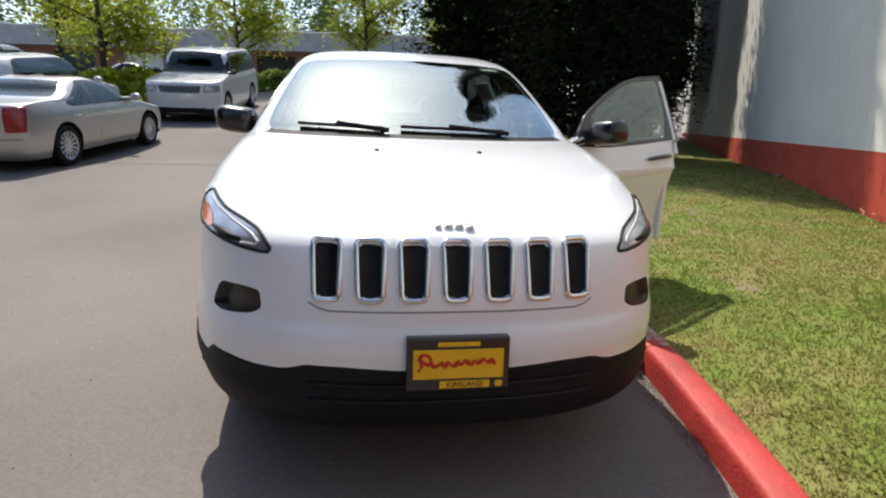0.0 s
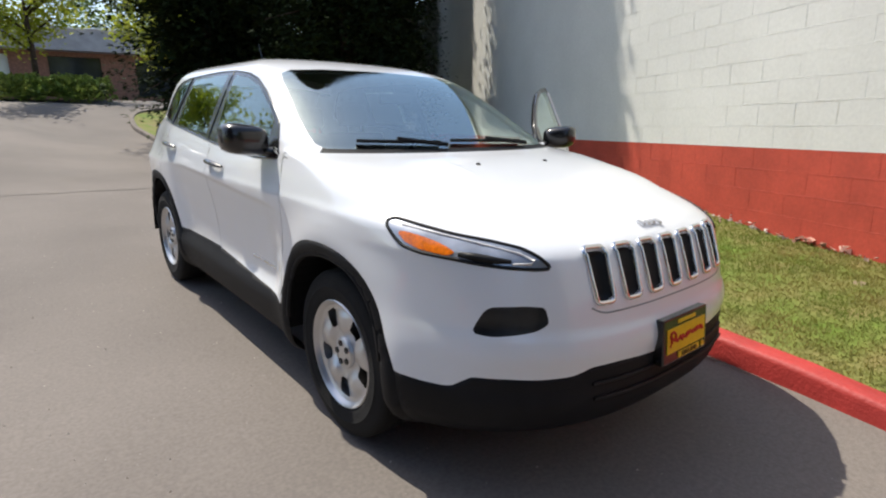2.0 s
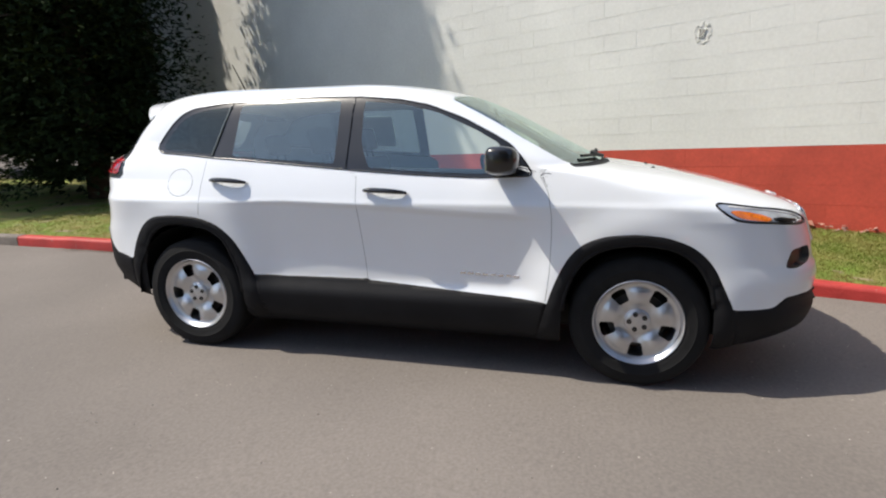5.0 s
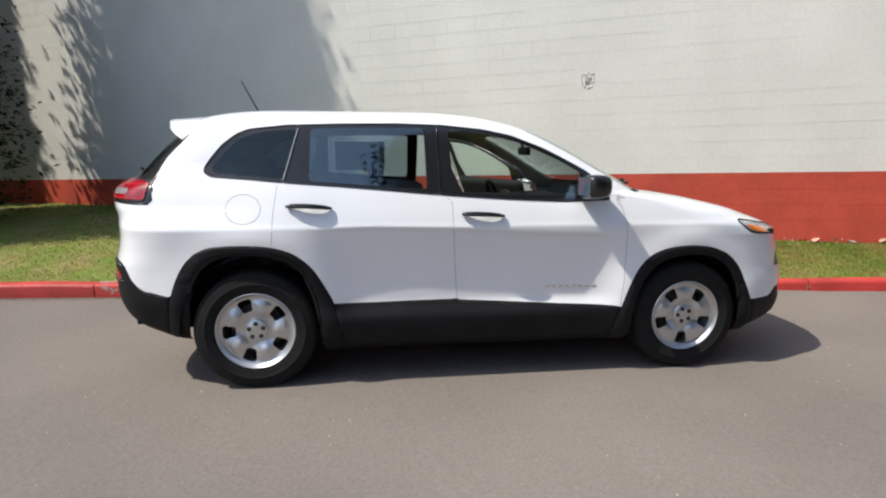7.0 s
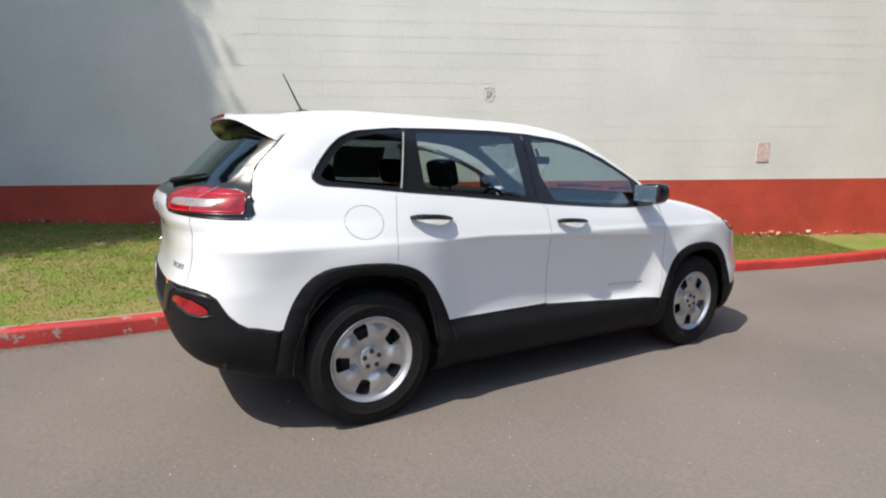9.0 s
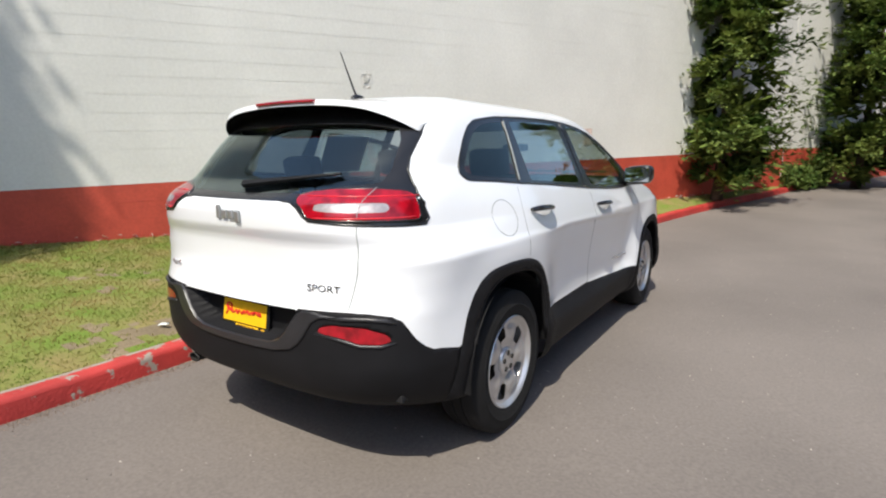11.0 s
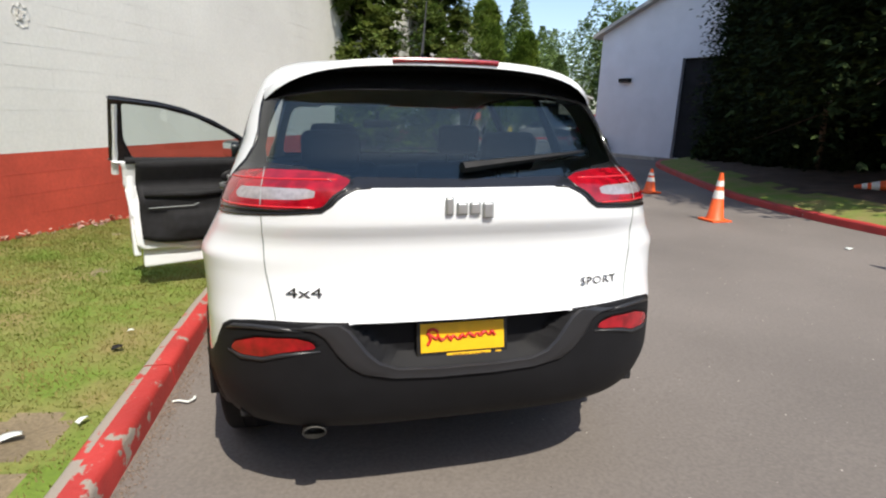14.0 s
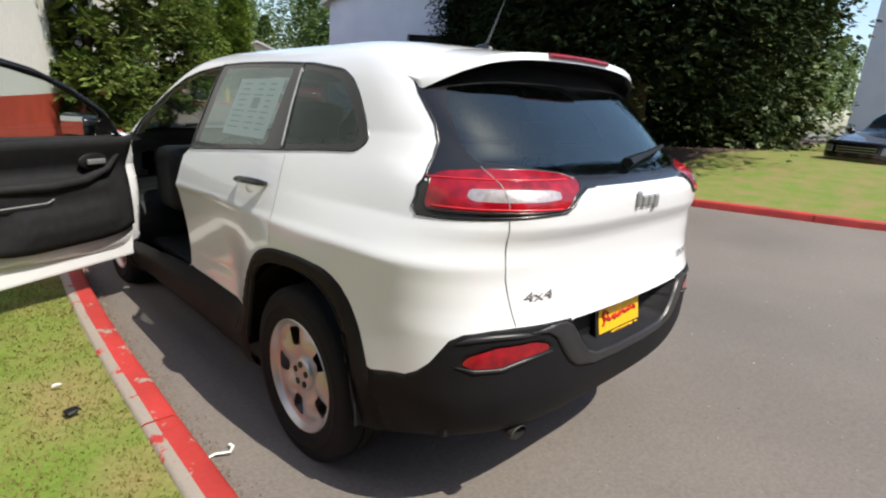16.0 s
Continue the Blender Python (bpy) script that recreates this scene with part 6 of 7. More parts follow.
def hedge(name, line, w, h, label, leaf, seed, n, size=0.16):
    rng = np.random.default_rng(seed)
    pts = np.array([(p.x, p.y) for p in smooth_line(line, 0.5)])
    u = rng.uniform(-1, 1, n)
    Q = pts[rng.integers(0, len(pts), n)] + np.stack([rng.uniform(-0.3, 0.3, n), u * w], 1)
    z = [ground(x, y) + h * (1 - c * c) ** 0.5 * q * (0.8 + 0.45 * noise.noise(Vector((x * 0.9, y * 0.9, seed)))) for (x, y), c, q in zip(Q, u, rng.uniform(0.45, 1.0, n))]
    D = np.stack([rng.uniform(-1, 1, n), rng.uniform(-1, 0.3, n), rng.uniform(-0.2, 1, n)], 1)
    ob = quads(name, sprays(np.column_stack([Q, z]), D, size, rng, 3, 0.35), leaf)
    return tagged(ob, label, "hedge", kind="stuff")


hedge("hedge", [(-9, 26.5), (-4, 25.5), (0, 24.1), (1.8, 23.6)], 1.6, 1.1, "low green hedge along the car park edge", HEDGE_LEAF, 41, 16000)
hedge("shrubs", [(-8.6, 17), (-7.2, 16.4), (-5.6, 18.4)], 1.1, 1.3, "flowering shrubs in a car park bed", SPRING_LEAF, 42, 5000)
hedge("shrubs", [(-1.7, -11.3), (-2.3, -12.4)], 0.45, 0.9, "low green shrubs under the junipers", MID_LEAF, 43, 3000, 0.12)
hedge("hedge", [(-11.9, -29.6), (-10.2, -29.2)], 0.8, 3.4, "clipped yellow-green hedge at the bend", ARBOR_LEAF, 44, 6000)
hedge("shrubs", [(-11.0, -17.4), (-11.3, -16.4)], 0.35, 0.8, "dark shrub at the warehouse corner", MID_LEAF, 46, 900, 0.12)
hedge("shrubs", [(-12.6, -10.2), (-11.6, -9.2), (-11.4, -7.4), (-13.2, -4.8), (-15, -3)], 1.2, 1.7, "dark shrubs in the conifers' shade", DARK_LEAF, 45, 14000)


def woods(name, arc, dist, h, seed, n, leaf, label, climb=0.12, dense=500):
    """A far belt of woodland, as many ragged crowns up a slope."""
    rng = np.random.default_rng(seed)
    out = []
    for k in range(n):
        a, d = radians(rng.uniform(*arc)), dist * rng.uniform(0.8, 1.7)
        x, y = d * math.sin(a), d * math.cos(a)
        z0 = ground(x, y) + (d - dist * 0.8) * climb
        H, R = h * rng.uniform(0.55, 1.15), rng.uniform(1.6, 3.8)
        q = dense
        t, b = rng.random(q), rng.uniform(0, 2 * math.pi, q)
        rad = R * ((1 - t) ** 0.8 if rng.random() < 0.45 else np.sin(math.pi * np.minimum(0.95, 0.2 + 0.8 * t)) ** 0.6) * rng.uniform(0.75, 1.08, q)
        P = np.stack([x + rad * np.cos(b), y + rad * np.sin(b), z0 + H * (0.03 + 0.97 * t)], 1)
        out.append(sprays(P, np.stack([np.cos(b), np.sin(b), rng.uniform(-0.6, 0.4, q)], 1), 0.5, rng, 2, 0.3))
    return tagged(quads(name, np.concatenate(out), leaf), label, "woods", kind="stuff")


woods("woods", (178, 262), 62, 11.5, 51, 210, WOODS, "mixed green woodland rising beyond the drive", 0.09, 900)
woods("woods", (-45, 35), 58, 13, 52, 110, WOODS, "dark green trees behind the low building")


# ---- other buildings ----
BROWN_FASCIA = mat("grey_brown_fascia", (0.36, 0.33, 0.31), 0.8, vary=0.12, scale=2)
GLASS_DARK = mat("dark_shop_glass", (0.03, 0.035, 0.04), 0.1, vary=0.3, scale=2)
BEIGE = mat("beige_stucco", (0.52, 0.47, 0.38), 0.85, vary=0.08, scale=2, bump=0.2)
# White paint given a lilac tint in its colour for the warehouse's shade.
SHADE_WHITE = mat("pale_painted_wall", (0.72, 0.72, 0.77), 0.8, vary=0.05, scale=1, bump=0.15)
# Black that stands for the shade indoors, behind the open doorways.
DOORWAY_SHADE = mat("doorway_shade", (0.012, 0.012, 0.014), 0.9, vary=0.3, scale=2)
BRICK_RED = mat("red_brown_brick", (0.26, 0.13, 0.09), 0.85, vary=0.2, scale=8)


def house(name, m, w, d, h, material, label, roof=None, openings=()):
    """A plain building: x along its front, y into it, z up. openings: (x, z, width, height, material)."""
    root = empty(name, m, label, "building")
    xs = sorted({-w / 2, w / 2, *[o[0] - o[2] / 2 for o in openings], *[o[0] + o[2] / 2 for o in openings]})
    zs = sorted({-1.0, h, *[o[1] for o in openings], *[o[1] + o[3] for o in openings]})
    bm = bmesh.new()
    for xa, xb in zip(xs, xs[1:]):
        for za, zb in zip(zs, zs[1:]):
            cx, cz = (xa + xb) / 2, (za + zb) / 2
            if any(abs(cx - o[0]) < o[2] / 2 and o[1] < cz < o[1] + o[3] for o in openings):
                continue
            for y in (0, 0.25):
                bm.faces.new([bm.verts.new((x, y, z)) for x, z in ((xa, za), (xb, za), (xb, zb), (xa, zb))])
    for q in ([(-w / 2, 0), (-w / 2, d)], [(w / 2, 0), (w / 2, d)], [(-w / 2, d), (w / 2, d)]):
        bm.faces.new([bm.verts.new((*p, z)) for p, z in ((q[0], -1), (q[1], -1), (q[1], h), (q[0], h))])
    for o in openings:
        x0, x1, z0, z1 = o[0] - o[2] / 2, o[0] + o[2] / 2, o[1], o[1] + o[3]
        for a, b in (((x0, z0), (x0, z1)), ((x0, z1), (x1, z1)), ((x1, z1), (x1, z0))):
            bm.faces.new([bm.verts.new(p) for p in ((a[0], 0, a[1]), (b[0], 0, b[1]), (b[0], 0.25, b[1]), (a[0], 0.25, a[1]))])
    bmesh.ops.remove_doubles(bm, verts=bm.verts, dist=0.001)
    part("wall", bm, material, root, "", None)
    # Thin sheets close the openings; a black one paints the shade inside a doorway.
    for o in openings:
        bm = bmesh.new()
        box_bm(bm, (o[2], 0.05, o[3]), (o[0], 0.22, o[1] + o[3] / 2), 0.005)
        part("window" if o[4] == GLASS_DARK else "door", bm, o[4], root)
    if roof:
        roof(root, w, d, h)
    return root


def flat_roof(root, w, d, h):
    bm = bmesh.new()
    box_bm(bm, (w + 0.1, d + 0.1, 0.15), (0, d / 2, h + 0.075), 0.02)
    part("roof", bm, SHADE_WHITE, root)


def mansard(root, w, d, h):
    bm = bmesh.new()
    vs = [(-w / 2 - 0.6, -0.9, h - 0.25), (w / 2 + 0.6, -0.9, h - 0.25), (w / 2 + 0.6, -0.35, h + 1.05), (-w / 2 - 0.6, -0.35, h + 1.05), (-w / 2 - 0.6, d, h + 1.05), (w / 2 + 0.6, d, h + 1.05), (-w / 2 - 0.6, 0.2, h - 0.25), (w / 2 + 0.6, 0.2, h - 0.25)]
    v = [bm.verts.new(p) for p in vs]
    for q in ((0, 1, 2, 3), (3, 2, 5, 4), (0, 6, 7, 1), (0, 3, 4, 6), (1, 7, 5, 2)):
        bm.faces.new([v[k] for k in q])
    part("roof", bm, BROWN_FASCIA, root, "long grey-brown sloping fascia")
    bm = bmesh.new()
    n = 40
    tube_bm(bm, [Vector((-w / 2 + w * k / n, -0.5, h + 1.12 - 0.12 * abs(math.sin(k * 1.1)))) for k in range(n + 1)], 0.03, 5)
    part("garland", bm, PAPER, root, "pale string of bunting along the roof edge")


def gable(root, w, d, h, material=None, pitch=0.18):
    bm = bmesh.new()
    top = h + w * pitch
    vs = [(-w / 2, 0, h), (w / 2, 0, h), (0, 0, top), (-w / 2, d, h), (w / 2, d, h), (0, d, top)]
    v = [bm.verts.new(p) for p in vs]
    for q in ((0, 1, 2), (3, 5, 4)):
        bm.faces.new([v[k] for k in q])
    bm.faces.new([v[0], v[1], v[4], v[3]])
    part("gable", bm, material or BEIGE, root)
    bm = bmesh.new()
    o = 0.3
    for s in (-1, 1):
        e = [(s * (w / 2 + o), -o, h - o * 2 * pitch), (0, -o, top), (0, d + o, top), (s * (w / 2 + o), d + o, h - o * 2 * pitch)]
        up = [bm.verts.new(p) for p in e] + [bm.verts.new((p[0], p[1], p[2] + 0.14)) for p in e]
        for q in ((0, 1, 2, 3), (7, 6, 5, 4), (0, 4, 5, 1), (3, 2, 6, 7), (0, 3, 7, 4)):
            bm.faces.new([up[k] for k in q])
    part("roof", bm, mat("pale_roof", (0.45, 0.43, 0.40), 0.8, vary=0.1, scale=3), root)


def facing(x, y, yaw):
    return Matrix.Translation((x, y, ground(x, y))) @ Matrix.Rotation(radians(yaw), 4, "Z")


house("shop_row", facing(-8, 38, -4), 44, 8, 2.9, BRICK_RED, "long low shop building with a grey fascia", mansard, [(-20 + 4.4 * k, 0.2, 2.6, 2.2, GLASS_DARK if k % 3 else PAPER) for k in range(10)])
house("garage", facing(-19.2, -41.0, 159), 7.4, 6, 2.7, BEIGE, "beige gabled garage with an open dark doorway", gable, [(-0.2, 0.0, 2.7, 2.2, DOORWAY_SHADE)])
house("warehouse", facing(-13.45, -12.5, 115), 10, 12, 4.8, SHADE_WHITE, "white gabled warehouse, tinted lilac for its shade, with a dark doorway", lambda root, w, d, h: gable(root, w, d, h, SHADE_WHITE, 0.22), [(0.7, 0.0, 4.0, 3.7, DOORWAY_SHADE)])
house("annex", facing(-6.35, -24.7, 180), 3.0, 4, 4.5, SHADE_WHITE, "narrow white gabled annex past the long wall", lambda root, w, d, h: gable(root, w, d, h, SHADE_WHITE, 0.25), [])
house("white_hall", facing(-26.3, 5.0, 83), 12, 8, 7.5, SHADE_WHITE, "white building beyond the grass bank", flat_roof, [])

# ---- other vehicles ----
def spoke_wheel(r, spokes=10):
    """Tyre and rim meshes of outer radius r, facing +x."""
    tyre = bmesh.new()
    lathe_bm(tyre, [(-0.10, r * 0.66), (-0.11, r * 0.8), (-0.09, r * 0.98), (-0.05, r), (0.05, r), (0.09, r * 0.98), (0.108, r * 0.86), (0.10, r * 0.69)], 36)
    rim = bmesh.new()
    lathe_bm(rim, [(0.094, r * 0.70), (0.102, r * 0.68), (0.09, r * 0.63), (-0.06, r * 0.6)], 36)
    lathe_bm(rim, [(0.06, r * 0.18), (0.085, r * 0.15), (0.09, 0.001)], 16)
    for k in range(spokes):
        a = 2 * math.pi * k / spokes
        m = Matrix.Rotation(a, 4, "X")
        box_bm(rim, (0.025, 0.035, r * 0.5), (0.075, 0, r * 0.40), 0.006, m, 1)
    disc = bmesh.new()
    lathe_bm(disc, [(0.0, r * 0.6), (0.01, r * 0.3), (0.012, 0.001)], 24)
    return tyre, rim, disc


def vehicle(label, x, y, yaw, dims, paint, category="car", name="car", group=""):
    """A parked car with its nose along -y before the turn. (x, y): middle between the front wheels."""
    g = dims
    wb, W, H = g["wheelbase"], g["width"] / 2, g["height"]
    fo, ro, hood, cowl, belt, deck = g["front"], g["rear"], g["hood"], g["cowl"], g["belt"], g["deck"]
    ws0, ws1, rs1, rs0 = g["glass"]  # along the car: foot and head of the windscreen, head and foot of the rear window
    R = g["tyre"]
    end = wb + ro
    top = H - 0.10
    mid = (ws1 + rs1) / 2
    t = {
        "yf": [(0.2, -fo + 0.14), (0.3, -fo + 0.02), (0.5, -fo), (hood - 0.10, -fo + 0.03), (hood - 0.02, -fo + 0.10), (hood, -fo + 0.2), (cowl - 0.01, ws0 - 0.12), (cowl, ws0), (top, ws1), (H - 0.03, ws1 + 0.28), (H, mid - 0.003)],
        "yr": [(0.2, end - 0.16), (0.3, end - 0.02), (0.5, end), (deck - 0.12, end - 0.02), (deck - 0.02, end - 0.06), (deck, min(end - 0.1, rs0 + 0.5)), (deck + 0.015, rs0), (top, rs1), (H - 0.03, rs1 - 0.28), (H, mid + 0.003)],
        "w": [(0.2, W * 0.9), (0.35, W * 0.97), (0.55, W), (belt - 0.12, W * 0.985), (belt, W * 0.955), (top, W * g["tumble"]), (H - 0.04, W * g["tumble"] - 0.09), (H - 0.01, W * 0.4), (H, 0.003)],
        "lf": [(0.2, 0.6), (hood, 0.55), (cowl, 0.35), (H, 0.3)],
        "nf": [(0.2, 3.0), (hood, 2.8), (cowl + 0.05, 3.2), (H, 2.3)],
        "lr": [(0.2, 0.5), (deck, 0.45), (H, 0.35)],
        "nr": [(0.2, 3.2), (deck, 3.2), (H, 2.4)],
    }
    t = {k: [(a + 1e-4 * i, b) for i, (a, b) in enumerate(sorted(v))] for k, v in t.items()}
    rows = [*np.arange(0.2, min(hood - 0.12, 0.7), 0.035), *np.arange(min(hood - 0.12, 0.7), max(cowl, deck) + 0.06, 0.018), *np.arange(max(cowl, deck) + 0.06, top, 0.03), *(top + 0.1 * np.sin(np.linspace(0, 1, 10) * math.pi / 2))]
    S = Shell(t, rows, nf=26, ns=84, nr=22)
    side = lambda x, y, z: x > W * 0.5
    front, rear = (lambda x, y, z: y < 0.6), (lambda x, y, z: y > wb - 0.4)
    slope = (ws1 - ws0) / (top - cowl)
    b1, h1 = belt + 0.02, top + 0.01
    a0 = ws0 + slope * (belt - cowl) + 0.22
    dlo = round_poly([(a0 - 0.05, b1), (ws1 + 0.12, h1 - 0.03), (ws1 + 0.4, h1), (rs1 - 0.35, h1), (rs1 - g["c_pillar"], h1 - 0.06), (rs0 - g["c_pillar"] - 0.15, b1 + 0.05), (rs0 - g["c_pillar"] - 0.3, b1)], 0.05)
    bp = ws1 + 0.40 * (rs1 - ws1) + 0.15
    sill = 0.34
    d0 = 0.40 + 0.08
    dq = wb - R - 0.02
    R_ = [
        ("hood_panel", "t", [(-0.1, -fo + 0.12), (W * 0.7, -fo + 0.2), (W * 0.86, ws0 - 0.1), (W * 0.8, ws0), (-0.1, ws0)], lambda x, y, z: hood - 0.1 < z < cowl, 0),
        ("windscreen", "f", [(-0.1, cowl + 0.03), (W * 0.86, cowl + 0.03), (W * 0.68, top), (-0.1, top + 0.03)], lambda x, y, z: y < ws1 + 0.1, 0),
        ("rear_glass", "r", [(-0.1, deck + 0.05), (W * 0.80, deck + 0.05), (W * 0.64, top), (-0.1, top + 0.02)], lambda x, y, z: y > rs1 - 0.1, 0),
        ("front_door", "y", round_poly([(d0, sill), (d0, belt - 0.04), (d0 + 0.1, belt + 0.01), (bp, belt + 0.01), (bp, sill)], 0.05), side, 0),
        ("rear_door", "y", round_poly([(bp + 0.01, sill), (bp + 0.01, belt + 0.01), (dq + 0.2, belt + 0.01), (dq + 0.16, 0.75), (dq - 0.1, 0.5), (dq - 0.14, sill)], 0.05), side, 0),
        ("frame", "y", dlo, side, 0),
        ("pane_f", "y", clip([(p[0], p[1]) for p in round_poly([(a0 + 0.06, b1 + 0.025), (ws1 + 0.17, h1 - 0.06), (ws1 + 0.4, h1 - 0.03), (bp, h1 - 0.03), (bp, b1 + 0.025)], 0.03)], 1, 0, bp - 0.05), side, 0),
        ("pane_r", "y", round_poly([(bp + 0.05, b1 + 0.025), (bp + 0.05, h1 - 0.03), (rs1 - 0.4, h1 - 0.03), (rs1 - g["c_pillar"] - 0.06, h1 - 0.08), (rs0 - g["c_pillar"] - 0.34, b1 + 0.025)], 0.03), side, 0),
        ("grille", "f", round_poly([(-0.1, hood - 0.30), (W * 0.50, hood - 0.30), (W * 0.54, hood - 0.12), (-0.1, hood - 0.12)], 0.03), front, 0.015),
        ("intake", "f", round_poly([(-0.1, 0.28), (W * 0.6, 0.28), (W * 0.62, 0.42), (-0.1, 0.42)], 0.03), front, 0.015),
        ("headlamp", "f", round_poly([(W * 0.60, hood - 0.29), (W * 0.60, hood - 0.12), (W * 1.05, hood - 0.11), (W * 1.08, hood - 0.26)], 0.03), front, 0),
        ("tail_lamp", "r", round_poly([(W * 0.72, deck - 0.42), (W * 0.72, deck - 0.06), (W * 1.06, deck - 0.05), (W * 1.02, deck - 0.42)] if g.get("tall_lamp", True) else [(W * 0.6, deck - 0.28), (W * 0.6, deck - 0.1), (W * 1.1, deck - 0.1), (W * 1.1, deck - 0.28)], 0.03), rear, 0),
    ]
    for yc in (0.0, wb):
        a = [(yc + (R + 0.055) * math.cos(w), R + (R + 0.055) * math.sin(w)) for w in np.linspace(-0.5, math.pi + 0.5, 24)]
        R_.append(("hole", "y", a, side, 0))
    S.cut(R_)
    m = Matrix.Rotation(radians(yaw), 4, "Z")
    ahead = m @ Vector((0, -1, 0))
    right = m @ Vector((1, 0, 0))
    fx, fy = x - ahead.x * wb, y - ahead.y * wb
    tilt = math.atan2(ground(x, y) - ground(fx, fy), wb)
    lean = math.atan2(ground(x + right.x * W, y + right.y * W) - ground(x - right.x * W, y - right.y * W), 2 * W)
    root = empty(name, Matrix.Translation((x, y, ground(x, y) + 0.005)) @ m @ Matrix.Rotation(-tilt, 4, "X") @ Matrix.Rotation(-lean, 4, "Y"), label, category, group)

    def sheet(nm, labels, sd, material, lb="", thick=0.0, lift=0.0, parent=None):
        v, f = S.panel(labels, sd, lift)
        if not f:
            return None
        ob = raw(nm, v, f, material, parent or root, lb)
        if not thick:
            ob.data.normals_split_custom_set_from_vertices(S.panel_normals)
        return solid(ob, thick) if thick else ob

    sheet("body", {"body"}, 0, paint)
    sheet("bonnet", {"hood_panel"}, 0, paint)
    sheet("windscreen", {"windscreen"}, 0, CAR_GLASS)
    sheet("rear_window", {"rear_glass"}, 0, CAR_GLASS)
    sheet("grille", {"grille"}, 0, g.get("grille_mat", LAMP_BLACK), "dark barred grille")
    sheet("intake", {"intake"}, 0, LAMP_BLACK)
    for k in range(3):
        bm = bmesh.new()
        z = hood - 0.27 + 0.06 * k
        tube_bm(bm, [S.at("f", abs(q), z, 1 if q >= 0 else -1, 0.0, lambda P: P[:, :, 1] < 0)[0] for q in np.linspace(-W * 0.5, W * 0.5, 9)], 0.010, 6)
        part("grille_bar", bm, SILVER, root)
    for sd in (1, -1):
        for nm in ("front_door", "rear_door"):
            d = sheet(nm, {nm}, sd, paint)
            yh = bp - 0.22 if nm == "front_door" else dq + 0.02
            bm = bmesh.new()
            tube_bm(bm, [S.at("y", yh + q, belt - 0.13, sd, l)[0] for q, l in ((-0.08, 0.005), (-0.04, 0.03), (0.04, 0.03), (0.08, 0.005))], 0.013, 6, flat=0.8)
            part("handle", bm, paint if g.get("handle_paint", True) else CHROME, d)
            bm = bmesh.new()
            edge = [(d0 if nm == "front_door" else dq + 0.19, belt - 0.05), (d0 if nm == "front_door" else dq + 0.15, 0.76)]
            tube_bm(bm, [S.at("y", edge[0][0] + (edge[1][0] - edge[0][0]) * q, edge[0][1] + (edge[1][1] - edge[0][1]) * q, sd, 0.0)[0] for q in np.linspace(0, 1, 6)], 0.003, 5)
            part("shut_line", bm, PRINT_GREY, d)
            if nm == "front_door":
                bm = bmesh.new()
                tube_bm(bm, [S.at("y", bp + 0.004, belt - (belt - sill) * q, sd, 0.0)[0] for q in np.linspace(0.02, 0.98, 8)], 0.003, 5)
                part("shut_line", bm, PRINT_GREY, d)
        fr = sheet("window_frame", {"frame"}, sd, GLOSS_BLACK)
        if fr:
            sheet("pane", {"pane_f"}, sd, CAR_GLASS, parent=fr)
            sheet("pane", {"pane_r"}, sd, CAR_GLASS, parent=fr)
        sheet("headlamp", {"headlamp"}, sd, LAMP_SILVER, "clear headlamp", 0.01, 0.004)
        sheet("tail_lamp", {"tail_lamp"}, sd, TAIL_RED, "red tail lamp", 0.012, 0.01)
        bm = bmesh.new()
        p, n = S.at("y", a0 + 0.02, b1 + 0.04, sd)
        bmesh.ops.create_uvsphere(bm, u_segments=14, v_segments=8, radius=1.0, matrix=Matrix.Translation((sd * (W + 0.05), p.y, belt + 0.09)) @ Matrix.Diagonal((0.10, 0.07, 0.075, 1)))
        tube_bm(bm, [p, (sd * (W + 0.03), p.y, belt + 0.05)], 0.03, 8)
        part("door_mirror", bm, g.get("mirror_mat", paint), root)
        for yc in (0.0, wb):
            bm = bmesh.new()
            rings = []
            for k in range(15):
                w = math.pi * (-0.1 + 1.2 * k / 14)
                rings.append([bm.verts.new((sd * q, yc + (R + 0.05) * math.cos(w), R + (R + 0.05) * math.sin(w))) for q in (W * 0.45, W * 0.97)])
            for p0, p1 in zip(rings, rings[1:]):
                bm.faces.new([p0[0], p0[1], p1[1], p1[0]])
            bm.faces.new([q[0] for q in rings])
            part("wheel_housing", bm, LAMP_BLACK, root)
    bm = bmesh.new()
    box_bm(bm, (2 * W * 0.8, wb + 0.8 * (fo + ro), 0.2), (0, wb / 2, 0.30), 0.03)
    part("underbody", bm, LAMP_BLACK, root)
    bm = bmesh.new()
    box_bm(bm, (2 * W * 0.78, rs1 - ws0 - 0.1, 0.1), (0, (rs1 + ws0) / 2 + 0.2, belt - 0.22), 0.03)
    part("cabin_floor", bm, CABIN, root)
    for sx in (-0.36, 0.36):
        for sy in (0.42, 0.80):
            bm = bmesh.new()
            box_bm(bm, (0.46, 0.14, 0.55), (sx, ws1 + (rs1 - ws1) * sy, belt + 0.05), 0.05)
            part("seat", bm, SEAT, root)
    if g.get("bumper", True):
        bm = bmesh.new()
        pts = [S.at("r", abs(q), deck - 0.52, 1 if q >= 0 else -1, 0.002, lambda P: P[:, :, 1] > wb)[0] for q in np.linspace(-W * 0.95, W * 0.95, 15)]
        tube_bm(bm, pts, 0.012, 6)
        part("bumper_seam", bm, PRINT_GREY, root)
    tyre, rim, disc = spoke_wheel(R, g.get("spokes", 10))
    data = [part("wheel", tyre, RUBBER, root, "", 40), part("rim", rim, g.get("rim_mat", SILVER), root, "", 40), part("brake", disc, DARK_METAL, root)]
